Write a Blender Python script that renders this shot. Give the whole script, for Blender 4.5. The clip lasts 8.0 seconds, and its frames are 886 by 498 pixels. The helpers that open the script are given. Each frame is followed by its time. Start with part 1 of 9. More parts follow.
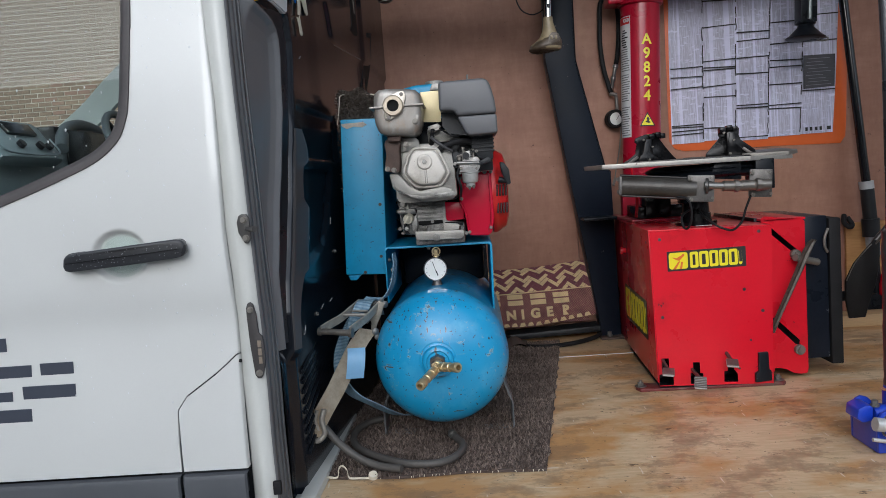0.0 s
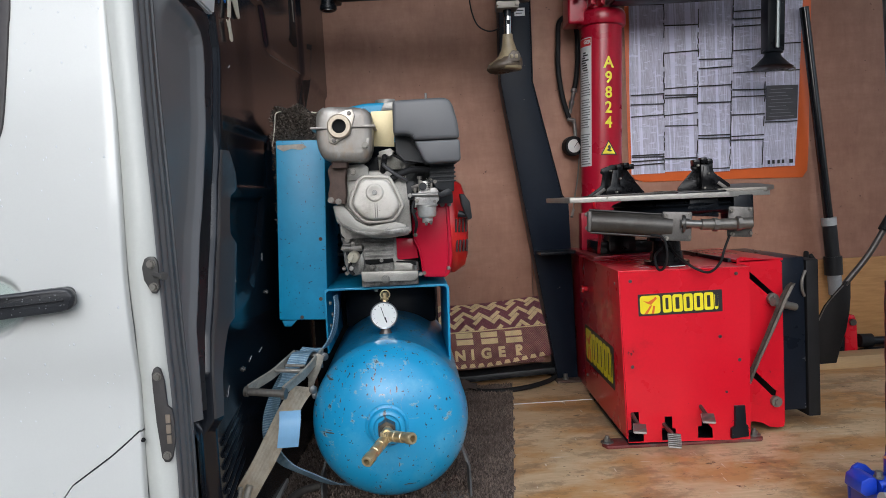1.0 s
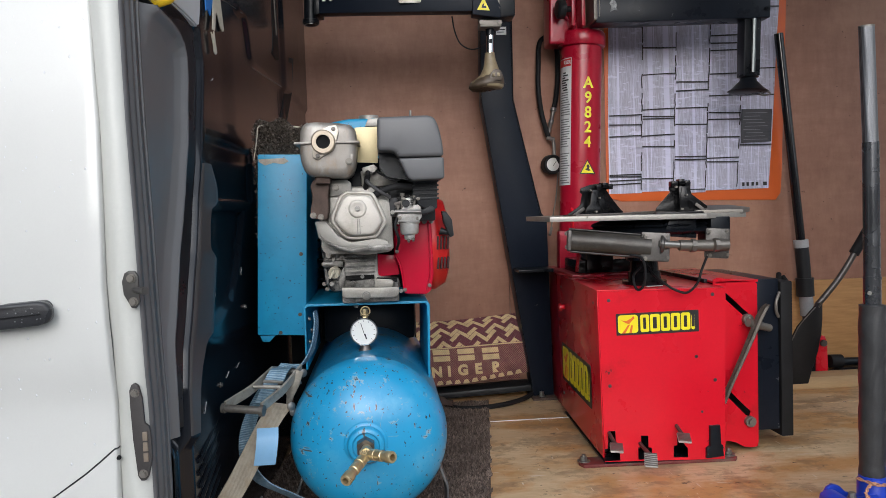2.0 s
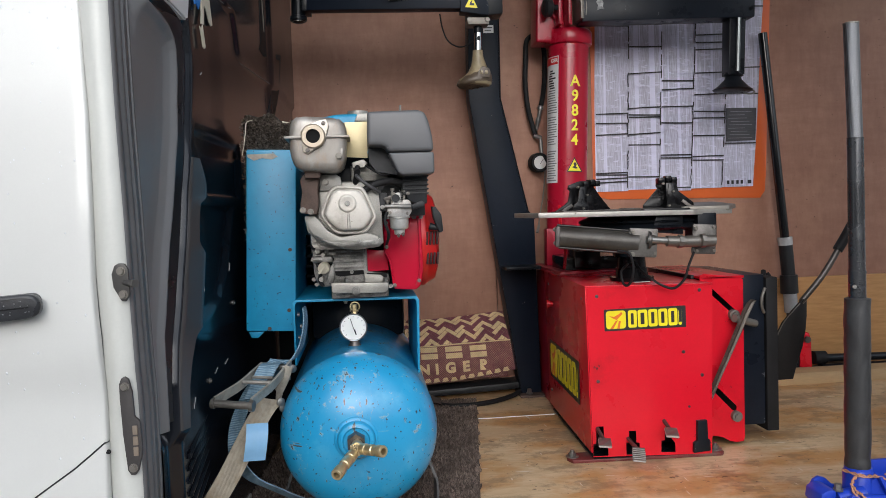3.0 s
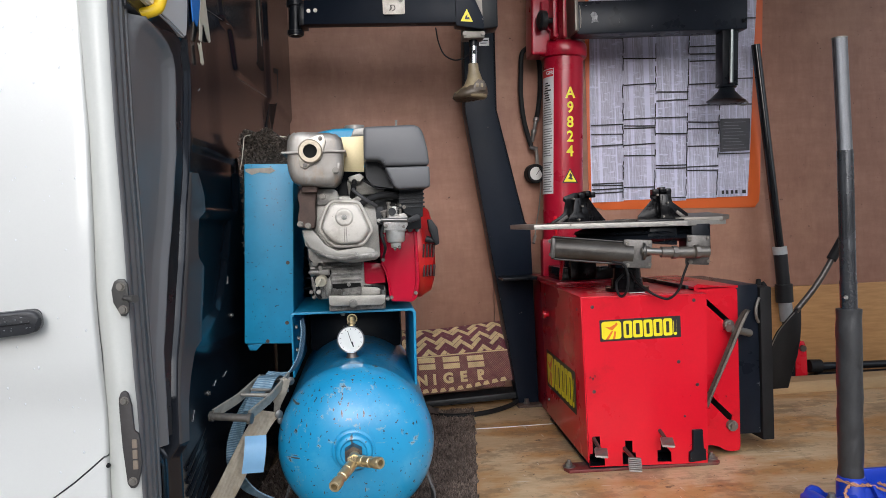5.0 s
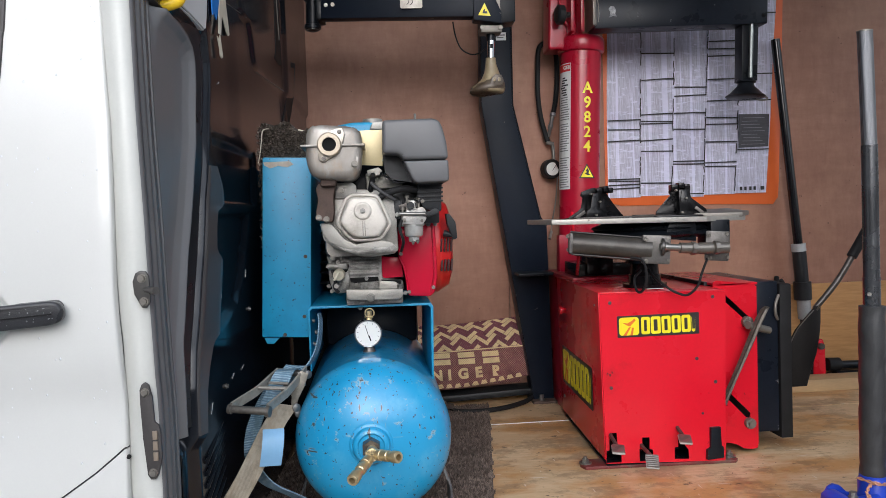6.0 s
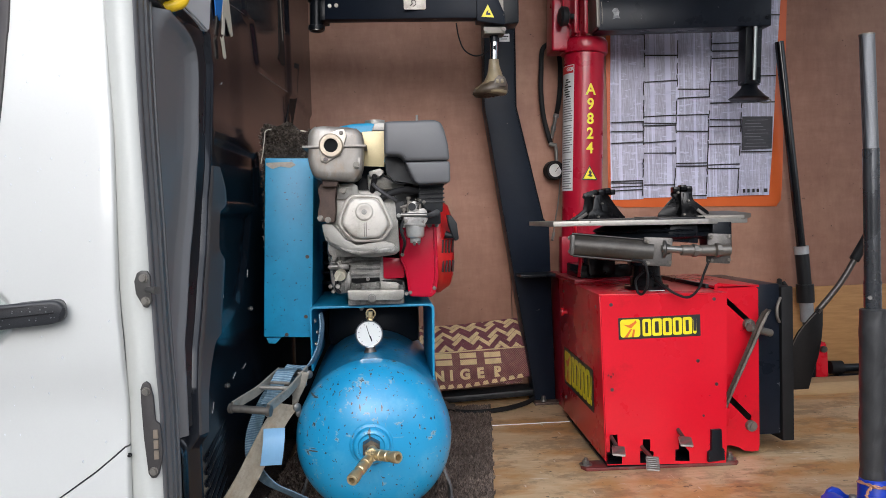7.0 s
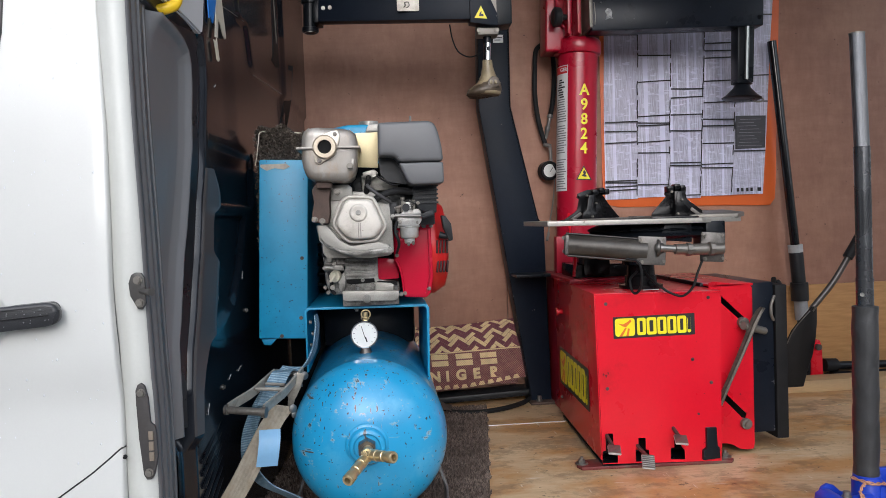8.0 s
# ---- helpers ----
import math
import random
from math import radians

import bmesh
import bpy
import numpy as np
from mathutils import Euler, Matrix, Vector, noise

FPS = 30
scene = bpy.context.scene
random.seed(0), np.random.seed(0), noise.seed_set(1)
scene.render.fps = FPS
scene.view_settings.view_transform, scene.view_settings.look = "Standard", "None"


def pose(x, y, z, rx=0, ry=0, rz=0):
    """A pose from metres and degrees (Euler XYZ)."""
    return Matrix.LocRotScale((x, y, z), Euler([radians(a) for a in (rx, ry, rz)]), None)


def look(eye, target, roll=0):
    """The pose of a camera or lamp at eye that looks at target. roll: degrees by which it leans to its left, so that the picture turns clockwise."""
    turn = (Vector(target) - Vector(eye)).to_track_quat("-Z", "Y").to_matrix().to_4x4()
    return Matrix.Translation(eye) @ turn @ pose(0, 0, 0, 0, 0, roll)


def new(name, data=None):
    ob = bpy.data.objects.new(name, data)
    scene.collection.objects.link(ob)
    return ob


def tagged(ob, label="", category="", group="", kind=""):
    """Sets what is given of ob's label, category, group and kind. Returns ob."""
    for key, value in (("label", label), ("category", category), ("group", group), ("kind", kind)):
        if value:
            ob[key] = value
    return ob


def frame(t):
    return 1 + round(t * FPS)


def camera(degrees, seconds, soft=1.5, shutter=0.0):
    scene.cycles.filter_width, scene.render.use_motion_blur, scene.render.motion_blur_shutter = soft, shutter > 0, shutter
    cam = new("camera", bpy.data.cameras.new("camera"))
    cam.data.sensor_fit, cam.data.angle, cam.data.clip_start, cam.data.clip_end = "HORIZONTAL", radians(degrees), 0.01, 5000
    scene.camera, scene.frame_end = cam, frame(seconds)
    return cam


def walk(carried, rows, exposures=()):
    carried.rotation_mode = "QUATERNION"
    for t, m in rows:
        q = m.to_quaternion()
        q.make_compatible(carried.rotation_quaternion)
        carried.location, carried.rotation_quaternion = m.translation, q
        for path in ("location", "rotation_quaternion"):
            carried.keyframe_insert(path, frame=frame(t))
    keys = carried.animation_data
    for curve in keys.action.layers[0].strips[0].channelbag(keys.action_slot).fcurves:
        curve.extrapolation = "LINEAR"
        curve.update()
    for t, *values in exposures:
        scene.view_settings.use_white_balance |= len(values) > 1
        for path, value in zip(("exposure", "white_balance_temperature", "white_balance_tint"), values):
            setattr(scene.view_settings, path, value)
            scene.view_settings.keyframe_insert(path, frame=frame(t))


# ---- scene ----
EXPOSURES = [(0.0, -0.20, 5850, 10), (0.5, -0.18, 5850, 10), (1.0, -0.03, 5950, 10), (1.5, 0.06, 6050, 11), (3.0, 0.10, 6150, 11), (4.2, 0.10, 6150, 11), (5.5, 0.21, 6050, 12), (8.0, 0.20, 6050, 12)]
cam = camera(60.5, 8.0, soft=0.5)
PATH = [
    (0, (-0.068, 0.007, 0.752), (-0.1560, 1.997, 0.5770), -4.2),
    (0.5, (-0.141, 0.177, 0.767), (-0.1380, 2.170, 0.6050), -3.7),
    (1, (-0.117, 0.295, 0.789), (-0.0300, 2.288, 0.6550), -3.0),
    (1.5, (-0.139, 0.307, 0.790), (-0.0020, 2.299, 0.6800), -2.4),
    (1.7, (-0.136, 0.302, 0.800), (0.0090, 2.293, 0.6970), -2.2),
    (2.8, (-0.145, 0.296, 0.783), (0.0480, 2.284, 0.6850), -1.9),
    (3, (-0.149, 0.297, 0.782), (0.0490, 2.284, 0.6850), -2.0),
    (3.5, (-0.150, 0.292, 0.781), (0.0570, 2.279, 0.6880), -2.1),
    (4, (-0.149, 0.283, 0.795), (0.0640, 2.269, 0.7130), -2.3),
    (4.2, (-0.146, 0.278, 0.793), (0.0670, 2.264, 0.7160), -2.2),
    (5.3, (-0.145, 0.277, 0.793), (0.0500, 2.266, 0.7180), -2.3),
    (5.5, (-0.148, 0.280, 0.789), (0.0390, 2.269, 0.7120), -2.3),
    (6, (-0.159, 0.285, 0.788), (0.0120, 2.275, 0.7050), -2.0),
    (6.5, (-0.151, 0.283, 0.787), (0.0120, 2.274, 0.7040), -1.8),
    (7, (-0.152, 0.279, 0.790), (0.0080, 2.271, 0.7080), -1.7),
    (7.5, (-0.154, 0.277, 0.789), (0.0100, 2.268, 0.7100), -1.8),
    (8, (-0.147, 0.273, 0.787), (0.0220, 2.263, 0.7090), -2.1),
]
walk(cam, [(t, look(eye, target, roll)) for t, eye, target, roll in PATH], EXPOSURES)

# ---- light ----
world = bpy.data.worlds.new("overcast_sky")
scene.world = world
world.use_nodes = True
wn = world.node_tree.nodes
wl = world.node_tree.links
sky = wn.new("ShaderNodeTexSky")
sky.sky_type = 'NISHITA'
sky.sun_disc = False
sky.sun_elevation = radians(22)
sky.sun_rotation = radians(188)
sky.air_density = 1.0
sky.dust_density = 4.0
bw = wn.new("ShaderNodeHueSaturation")
bw.inputs["Saturation"].default_value = 0.35
wl.new(sky.outputs[0], bw.inputs["Color"])
wl.new(bw.outputs[0], wn["Background"].inputs["Color"])
wn["Background"].inputs["Strength"].default_value = 0.15
# added broad lamp that stands for the soft overcast light from the front
sun = new("sun", bpy.data.lights.new("sun", "SUN"))
sun.data.energy = 2.45
sun.data.angle = radians(110)
sun.data.color = (0.90, 0.955, 1.0)
sun.matrix_world = look((-0.4, -5.0, 2.15), (0, 0, 0.2))

# ---- materials ----
def nodes_of(name):
    m = bpy.data.materials.new(name)
    m.use_nodes = True
    nt = m.node_tree
    return m, nt, nt.nodes["Principled BSDF"]


def coords(nt, scale=(1, 1, 1), kind="Object"):
    tc = nt.nodes.new("ShaderNodeTexCoord")
    mp = nt.nodes.new("ShaderNodeMapping")
    mp.inputs["Scale"].default_value = scale
    nt.links.new(tc.outputs[kind], mp.inputs["Vector"])
    return mp.outputs[0]


def noise_tex(nt, vec, scale, detail=4, rough=0.55):
    n = nt.nodes.new("ShaderNodeTexNoise")
    n.inputs["Scale"].default_value = scale
    n.inputs["Detail"].default_value = detail
    n.inputs["Roughness"].default_value = rough
    nt.links.new(vec, n.inputs["Vector"])
    return n.outputs["Fac"]


def ramp(nt, fac, stops):
    r = nt.nodes.new("ShaderNodeValToRGB")
    el = r.color_ramp.elements
    while len(el) < len(stops):
        el.new(0.5)
    for e, (p, c) in zip(el, stops):
        e.position = p
        e.color = (*c, 1) if len(c) == 3 else c
    nt.links.new(fac, r.inputs["Fac"])
    return r.outputs["Color"]


def mixc(nt, fac, a, b, mode='MIX'):
    m = nt.nodes.new("ShaderNodeMix")
    m.data_type = 'RGBA'
    m.blend_type = mode
    for sock, val in ((m.inputs["Factor"], fac), (m.inputs["A"], a), (m.inputs["B"], b)):
        if isinstance(val, (int, float)):
            sock.default_value = val
        elif isinstance(val, tuple):
            sock.default_value = (*val, 1) if len(val) == 3 else val
        else:
            nt.links.new(val, sock)
    return m.outputs["Result"]


def calc(nt, op, a, b=0.0):
    m = nt.nodes.new("ShaderNodeMath")
    m.operation = op
    for sock, val in ((m.inputs[0], a), (m.inputs[1], b)):
        if isinstance(val, (int, float)):
            sock.default_value = val
        else:
            nt.links.new(val, sock)
    return m.outputs[0]


def bumped(nt, bsdf, height, strength=0.3, dist=0.002):
    b = nt.nodes.new("ShaderNodeBump")
    b.inputs["Strength"].default_value = strength
    b.inputs["Distance"].default_value = dist
    nt.links.new(height, b.inputs["Height"])
    nt.links.new(b.outputs[0], bsdf.inputs["Normal"])


def surface(name, base, rough=0.5, metal=0.0, var=0.18, vscale=9, grain=160, bump=0.12, rvar=0.12,
            chip=None, chip_at=0.69, chip_scale=28, chip2_at=0.0, coat=0.0, dirt=None, dirt_at=0.6, stretch=(1, 1, 1), spec=0.5, rim=None):
    """A painted, cast or moulded surface: broad variation, grain, and chips or dirt with a shape of their own."""
    m, nt, p = nodes_of(name)
    vec = coords(nt, stretch)
    broad = noise_tex(nt, vec, vscale, 5)
    fine = noise_tex(nt, vec, grain, 3)
    lo = tuple(max(0, c * (1 - var)) for c in base)
    hi = tuple(min(1, c * (1 + var)) for c in base)
    col = ramp(nt, broad, [(0.3, lo), (0.7, hi)])
    col = mixc(nt, 0.25, col, ramp(nt, fine, [(0.35, lo), (0.65, hi)]))
    rgh = calc(nt, 'ADD', calc(nt, 'MULTIPLY', broad, rvar * 2), rough - rvar)
    metal_out = metal
    if dirt:
        d = ramp(nt, noise_tex(nt, vec, vscale * 0.6, 8, 0.7), [(dirt_at, (0, 0, 0)), (dirt_at + 0.12, (0.7, 0.7, 0.7))])
        col = mixc(nt, d, col, dirt)
    if chip:
        wear = noise_tex(nt, vec, chip_scale, 6, 0.6)
        if rim:
            # primer shows round the chips, and thin upright scratches run through the paint
            col = mixc(nt, ramp(nt, wear, [(chip_at - 0.030, (0, 0, 0)), (chip_at - 0.012, (0.75, 0.75, 0.75))]), col, rim)
            slit = noise_tex(nt, coords(nt, (3.4, 3.4, 0.8)), 17, 4, 0.55)
            col = mixc(nt, ramp(nt, slit, [(0.690, (0, 0, 0)), (0.705, (0.9, 0.9, 0.9))]), col, chip)
        mask = ramp(nt, wear, [(chip_at, (0, 0, 0)), (chip_at + 0.012, (1, 1, 1))])
        col = mixc(nt, mask, col, chip)
        if chip2_at:
            mask2 = ramp(nt, noise_tex(nt, vec, chip_scale * 3.3, 3, 0.5), [(chip2_at, (0, 0, 0)), (chip2_at + 0.01, (1, 1, 1))])
            col = mixc(nt, mask2, col, tuple(c * 0.4 for c in chip))
    nt.links.new(col, p.inputs["Base Color"])
    nt.links.new(rgh, p.inputs["Roughness"])
    p.inputs["Metallic"].default_value = metal_out
    p.inputs["Specular IOR Level"].default_value = spec
    p.inputs["Coat Weight"].default_value = coat
    p.inputs["Coat Roughness"].default_value = 0.08
    bumped(nt, p, fine, bump, 0.0015)
    return m


white_paint = surface("white_van_paint", (0.60, 0.60, 0.572), 0.30, 0, 0.03, 3, 300, 0.015, 0.05, coat=0.3)
jamb_paint = surface("white_jamb_paint", (0.56, 0.562, 0.525), 0.36, 0, 0.05, 6, 200, 0.03, 0.08, dirt=(0.42, 0.40, 0.36), dirt_at=0.62)
black_plastic = surface("black_plastic", (0.018, 0.019, 0.021), 0.42, 0, 0.25, 14, 500, 0.25, spec=0.3)
air_plastic = surface("charcoal_moulded_plastic", (0.100, 0.100, 0.104), 0.42, 0, 0.10, 9, 900, 0.07)
cladding_mat = surface("grey_black_cladding", (0.07, 0.074, 0.082), 0.5, 0, 0.1, 7, 600, 0.3)
rubber = surface("black_rubber", (0.014, 0.014, 0.015), 0.6, 0, 0.25, 20, 300, 0.2, spec=0.2)
seal_rubber = surface("grey_seal_rubber", (0.115, 0.114, 0.117), 0.48, 0, 0.15, 12, 300, 0.1)
trim_plastic = surface("grey_trim_plastic", (0.160, 0.161, 0.166), 0.34, 0, 0.06, 4, 900, 0.10, 0.05, dirt=(0.13, 0.127, 0.124), dirt_at=0.60, spec=0.6)
bulk_paint = surface("black_bulkhead_paint", (0.009, 0.011, 0.016), 0.19, 0, 0.3, 5, 60, 0.03, 0.05, chip=(0.35, 0.35, 0.34), chip_at=0.80, chip_scale=20, coat=0.10, spec=0.42)


def tank_material():
    """Sky-blue enamel: broad scuffs down to pale primer with dark cores, fine specks and long thin scratches, gathered in places."""
    m, nt, p = nodes_of("blue_tank_paint")
    vec = coords(nt, (1.0, 1.0, 0.8))
    broad = noise_tex(nt, vec, 6, 5)
    col = ramp(nt, broad, [(0.3, (0.016, 0.285, 0.545)), (0.7, (0.026, 0.340, 0.625))])
    film = ramp(nt, noise_tex(nt, vec, 11, 8, 0.7), [(0.52, (0, 0, 0)), (0.72, (0.55, 0.55, 0.55))])
    col = mixc(nt, film, col, (0.12, 0.42, 0.64))
    gather = calc(nt, 'MULTIPLY', calc(nt, 'SUBTRACT', noise_tex(nt, vec, 4.5, 3), 0.5), 0.30)
    wear = calc(nt, 'ADD', noise_tex(nt, coords(nt, (0.8, 0.8, 1.15)), 38, 7, 0.66), gather)
    col = mixc(nt, ramp(nt, wear, [(0.622, (0, 0, 0)), (0.660, (0.8, 0.8, 0.8))]), col, (0.27, 0.40, 0.46))
    col = mixc(nt, ramp(nt, wear, [(0.684, (0, 0, 0)), (0.696, (1, 1, 1))]), col, (0.055, 0.042, 0.040))
    rust = calc(nt, 'ADD', noise_tex(nt, vec, 19, 4, 0.5), gather)
    col = mixc(nt, ramp(nt, rust, [(0.745, (0, 0, 0)), (0.765, (0.8, 0.8, 0.8))]), col, (0.20, 0.105, 0.075))
    speck = noise_tex(nt, vec, 120, 3, 0.5)
    col = mixc(nt, ramp(nt, speck, [(0.668, (0, 0, 0)), (0.680, (1, 1, 1))]), col, (0.03, 0.045, 0.06))
    for scale, at in (((7.0, 7.0, 0.7), 0.680), ((0.7, 0.7, 7.0), 0.690)):
        slit = calc(nt, 'ADD', noise_tex(nt, coords(nt, scale), 15, 4, 0.55), gather)
        col = mixc(nt, ramp(nt, slit, [(at - 0.018, (0, 0, 0)), (at - 0.006, (0.7, 0.7, 0.7))]), col, (0.26, 0.36, 0.41))
        col = mixc(nt, ramp(nt, slit, [(at, (0, 0, 0)), (at + 0.010, (0.95, 0.95, 0.95))]), col, (0.05, 0.045, 0.045))
    nt.links.new(col, p.inputs["Base Color"])
    nt.links.new(calc(nt, 'ADD', calc(nt, 'MULTIPLY', wear, 0.35), 0.16), p.inputs["Roughness"])
    p.inputs["Coat Weight"].default_value = 0.35
    p.inputs["Coat Roughness"].default_value = 0.22
    bumped(nt, p, calc(nt, 'SUBTRACT', noise_tex(nt, vec, 60, 3), calc(nt, 'MULTIPLY', calc(nt, 'GREATER_THAN', wear, 0.65), 0.6)), 0.10, 0.0015)
    return m


blue_paint = tank_material()
box_blue = surface("blue_box_paint", (0.012, 0.255, 0.455), 0.42, 0, 0.08, 6, 90, 0.08, 0.08, chip=(0.030, 0.045, 0.060), chip_at=0.715, chip_scale=44, chip2_at=0.690, dirt=(0.010, 0.20, 0.37), dirt_at=0.52)
red_paint = surface("red_cabinet_paint", (0.66, 0.008, 0.022), 0.28, 0, 0.07, 5, 120, 0.04, 0.06, chip=(0.10, 0.02, 0.02), chip_at=0.69, chip_scale=24, dirt=(0.42, 0.012, 0.016), dirt_at=0.58, coat=0.12, spec=0.3)
dark_red = surface("dark_red_column_paint", (0.40, 0.008, 0.028), 0.30, 0, 0.08, 6, 120, 0.03, coat=0.2, spec=0.3)
engine_red = surface("engine_red_enamel", (0.50, 0.005, 0.030), 0.24, 0, 0.06, 9, 200, 0.03, coat=0.15, spec=0.3)
recoil_red = surface("recoil_cover_red", (0.52, 0.012, 0.012), 0.34, 0, 0.08, 9, 200, 0.05)
black_paint = surface("black_steel_paint", (0.0085, 0.0105, 0.0140), 0.30, 0, 0.3, 10, 120, 0.08, chip=(0.12, 0.12, 0.12), chip_at=0.68, chip_scale=30, spec=0.20)
post_paint = surface("slate_black_post_paint", (0.0080, 0.0120, 0.0210), 0.38, 0, 0.15, 8, 120, 0.06, chip=(0.14, 0.13, 0.12), chip_at=0.69, chip_scale=22, spec=0.13)
jaw_black = surface("glossy_oiled_black_steel", (0.007, 0.007, 0.008), 0.16, 0.0, 0.4, 20, 200, 0.1, 0.08, spec=0.22)
arm_black = surface("navy_black_arm_paint", (0.0090, 0.0125, 0.0200), 0.30, 0, 0.3, 10, 100, 0.05, chip=(0.14, 0.14, 0.15), chip_at=0.69, chip_scale=26, spec=0.20)
cast_alu = surface("cast_aluminium", (0.32, 0.305, 0.275), 0.42, 0.4, 0.3, 18, 320, 0.3, 0.12, dirt=(0.20, 0.18, 0.15), dirt_at=0.58)
# dark blotches are grime and also paint in the shaded gaps between ribs
crank_alu = surface("grimy_crankcase_aluminium", (0.25, 0.242, 0.225), 0.40, 0.45, 0.4, 30, 320, 0.4, 0.15, dirt=(0.045, 0.040, 0.034), dirt_at=0.45)
cover_alu = surface("valve_cover_aluminium", (0.52, 0.49, 0.44), 0.42, 0.25, 0.10, 14, 320, 0.16, 0.12, chip=(0.24, 0.20, 0.16), chip_at=0.68, chip_scale=40, dirt=(0.27, 0.235, 0.19), dirt_at=0.50)


def muffler_material():
    m, nt, p = nodes_of("heat_stained_muffler_steel")
    vec = coords(nt, (1.4, 1.0, 0.8))
    broad = noise_tex(nt, vec, 12, 6, 0.6)
    col = ramp(nt, broad, [(0.3, (0.19, 0.172, 0.155)), (0.5, (0.28, 0.258, 0.230)), (0.7, (0.36, 0.338, 0.308))])
    tan = ramp(nt, noise_tex(nt, vec, 19, 7, 0.7), [(0.50, (0, 0, 0)), (0.66, (0.75, 0.75, 0.75))])
    col = mixc(nt, tan, col, (0.27, 0.19, 0.13))
    crease = noise_tex(nt, coords(nt, (1.0, 1.0, 0.45)), 26, 5, 0.6)
    col = mixc(nt, ramp(nt, crease, [(0.54, (0, 0, 0)), (0.66, (0.7, 0.7, 0.7))]), col, (0.46, 0.44, 0.41))
    soot = ramp(nt, noise_tex(nt, vec, 34, 6, 0.7), [(0.60, (0, 0, 0)), (0.70, (0.6, 0.6, 0.6))])
    col = mixc(nt, soot, col, (0.12, 0.09, 0.07))
    nt.links.new(col, p.inputs["Base Color"])
    p.inputs["Metallic"].default_value = 0.35
    nt.links.new(calc(nt, 'ADD', calc(nt, 'MULTIPLY', broad, 0.3), 0.25), p.inputs["Roughness"])
    bumped(nt, p, calc(nt, 'ADD', crease, noise_tex(nt, vec, 90, 4)), 0.22, 0.0015)
    return m


muffler_alu = muffler_material()
rusty_cast = surface("rust_brown_cast_iron", (0.085, 0.055, 0.043), 0.7, 0.2, 0.3, 30, 200, 0.4)
cream_plate = surface("cream_heat_shield", (0.62, 0.52, 0.30), 0.42, 0.25, 0.08, 10, 200, 0.05)
steel = surface("bright_steel", (0.25, 0.245, 0.23), 0.36, 0.8, 0.15, 20, 260, 0.08)
dull_steel = surface("dull_cylinder_steel", (0.185, 0.170, 0.148), 0.44, 0.40, 0.12, 15, 220, 0.1, 0.1)
table_steel = surface("worn_turntable_steel", (0.38, 0.36, 0.325), 0.42, 0.5, 0.25, 14, 90, 0.15, 0.12, chip=(0.16, 0.14, 0.12), chip_at=0.64, chip_scale=18)
dark_steel = surface("dark_worn_steel", (0.11, 0.10, 0.092), 0.38, 0.7, 0.3, 24, 200, 0.15, dirt=(0.10, 0.06, 0.035), dirt_at=0.6)
blade_steel = surface("black_blade_steel", (0.014, 0.013, 0.013), 0.45, 0.0, 0.3, 14, 150, 0.2, spec=0.15)
chrome = surface("chrome", (0.78, 0.78, 0.78), 0.10, 1.0, 0.05, 10, 200, 0.01, 0.04)
brass = surface("brass", (0.62, 0.50, 0.29), 0.30, 0.75, 0.14, 30, 200, 0.1, dirt=(0.36, 0.27, 0.13), dirt_at=0.55)
yellow_paint = surface("yellow_coated_tube", (0.85, 0.55, 0.01), 0.4, 0, 0.06, 10, 200, 0.03)
jack_blue = surface("blue_jack_paint", (0.012, 0.045, 0.42), 0.34, 0, 0.15, 12, 120, 0.08, chip=(0.05, 0.05, 0.06), chip_at=0.74, chip_scale=36, coat=0.2)
foam_grey = surface("grey_foam_sleeve", (0.030, 0.030, 0.031), 0.42, 0, 0.3, 18, 300, 0.4)
tan_plastic = surface("worn_tan_plastic", (0.27, 0.215, 0.13), 0.42, 0, 0.25, 26, 200, 0.12, dirt=(0.09, 0.06, 0.035), dirt_at=0.56)
grey_hose = surface("grey_brown_rubber_hose", (0.088, 0.080, 0.072), 0.5, 0, 0.2, 16, 220, 0.12)
orange_sheet = surface("orange_plastic_sheet", (0.70, 0.13, 0.02), 0.45, 0, 0.06, 6, 200, 0.05)
pale_timber = surface("pale_timber", (0.52, 0.36, 0.19), 0.65, 0, 0.18, 6, 140, 0.2, stretch=(0.25, 2.5, 2.5))
yellow_print = surface("yellow_print", (0.86, 0.72, 0.01), 0.38, 0, 0.04, 10, 200, 0.02)
orange_print = surface("orange_print", (0.72, 0.16, 0.02), 0.4, 0, 0.04, 10, 200, 0.02)
black_print = surface("black_print", (0.016, 0.015, 0.015), 0.42, 0, 0.1, 10, 200, 0.02)
white_print = surface("white_print", (0.72, 0.72, 0.72), 0.45, 0, 0.06, 10, 200, 0.02)
red_print = surface("red_print", (0.62, 0.03, 0.03), 0.42, 0, 0.04, 10, 200, 0.02)
letter_grey = surface("grey_vinyl_letters", (0.050, 0.056, 0.075), 0.4, 0, 0.05, 10, 200, 0.02)
blue_print = surface("blue_sticker", (0.02, 0.22, 0.72), 0.4, 0, 0.05, 10, 200, 0.02)
cream_paper = surface("torn_cream_paper", (0.66, 0.60, 0.48), 0.75, 0, 0.1, 60, 300, 0.15)
dial_face = surface("white_dial", (0.78, 0.78, 0.75), 0.3, 0, 0.02, 10, 200, 0.02)
copper_wire = surface("copper_wire_insulation", (0.42, 0.20, 0.11), 0.42, 0.2, 0.12, 40, 200, 0.05)
# both cab greys are lightened to include the haze reflected in the window
hazed_wheel_grey = surface("hazed_wheel_plastic", (0.085, 0.10, 0.108), 0.5, 0, 0.15, 12, 500, 0.2)
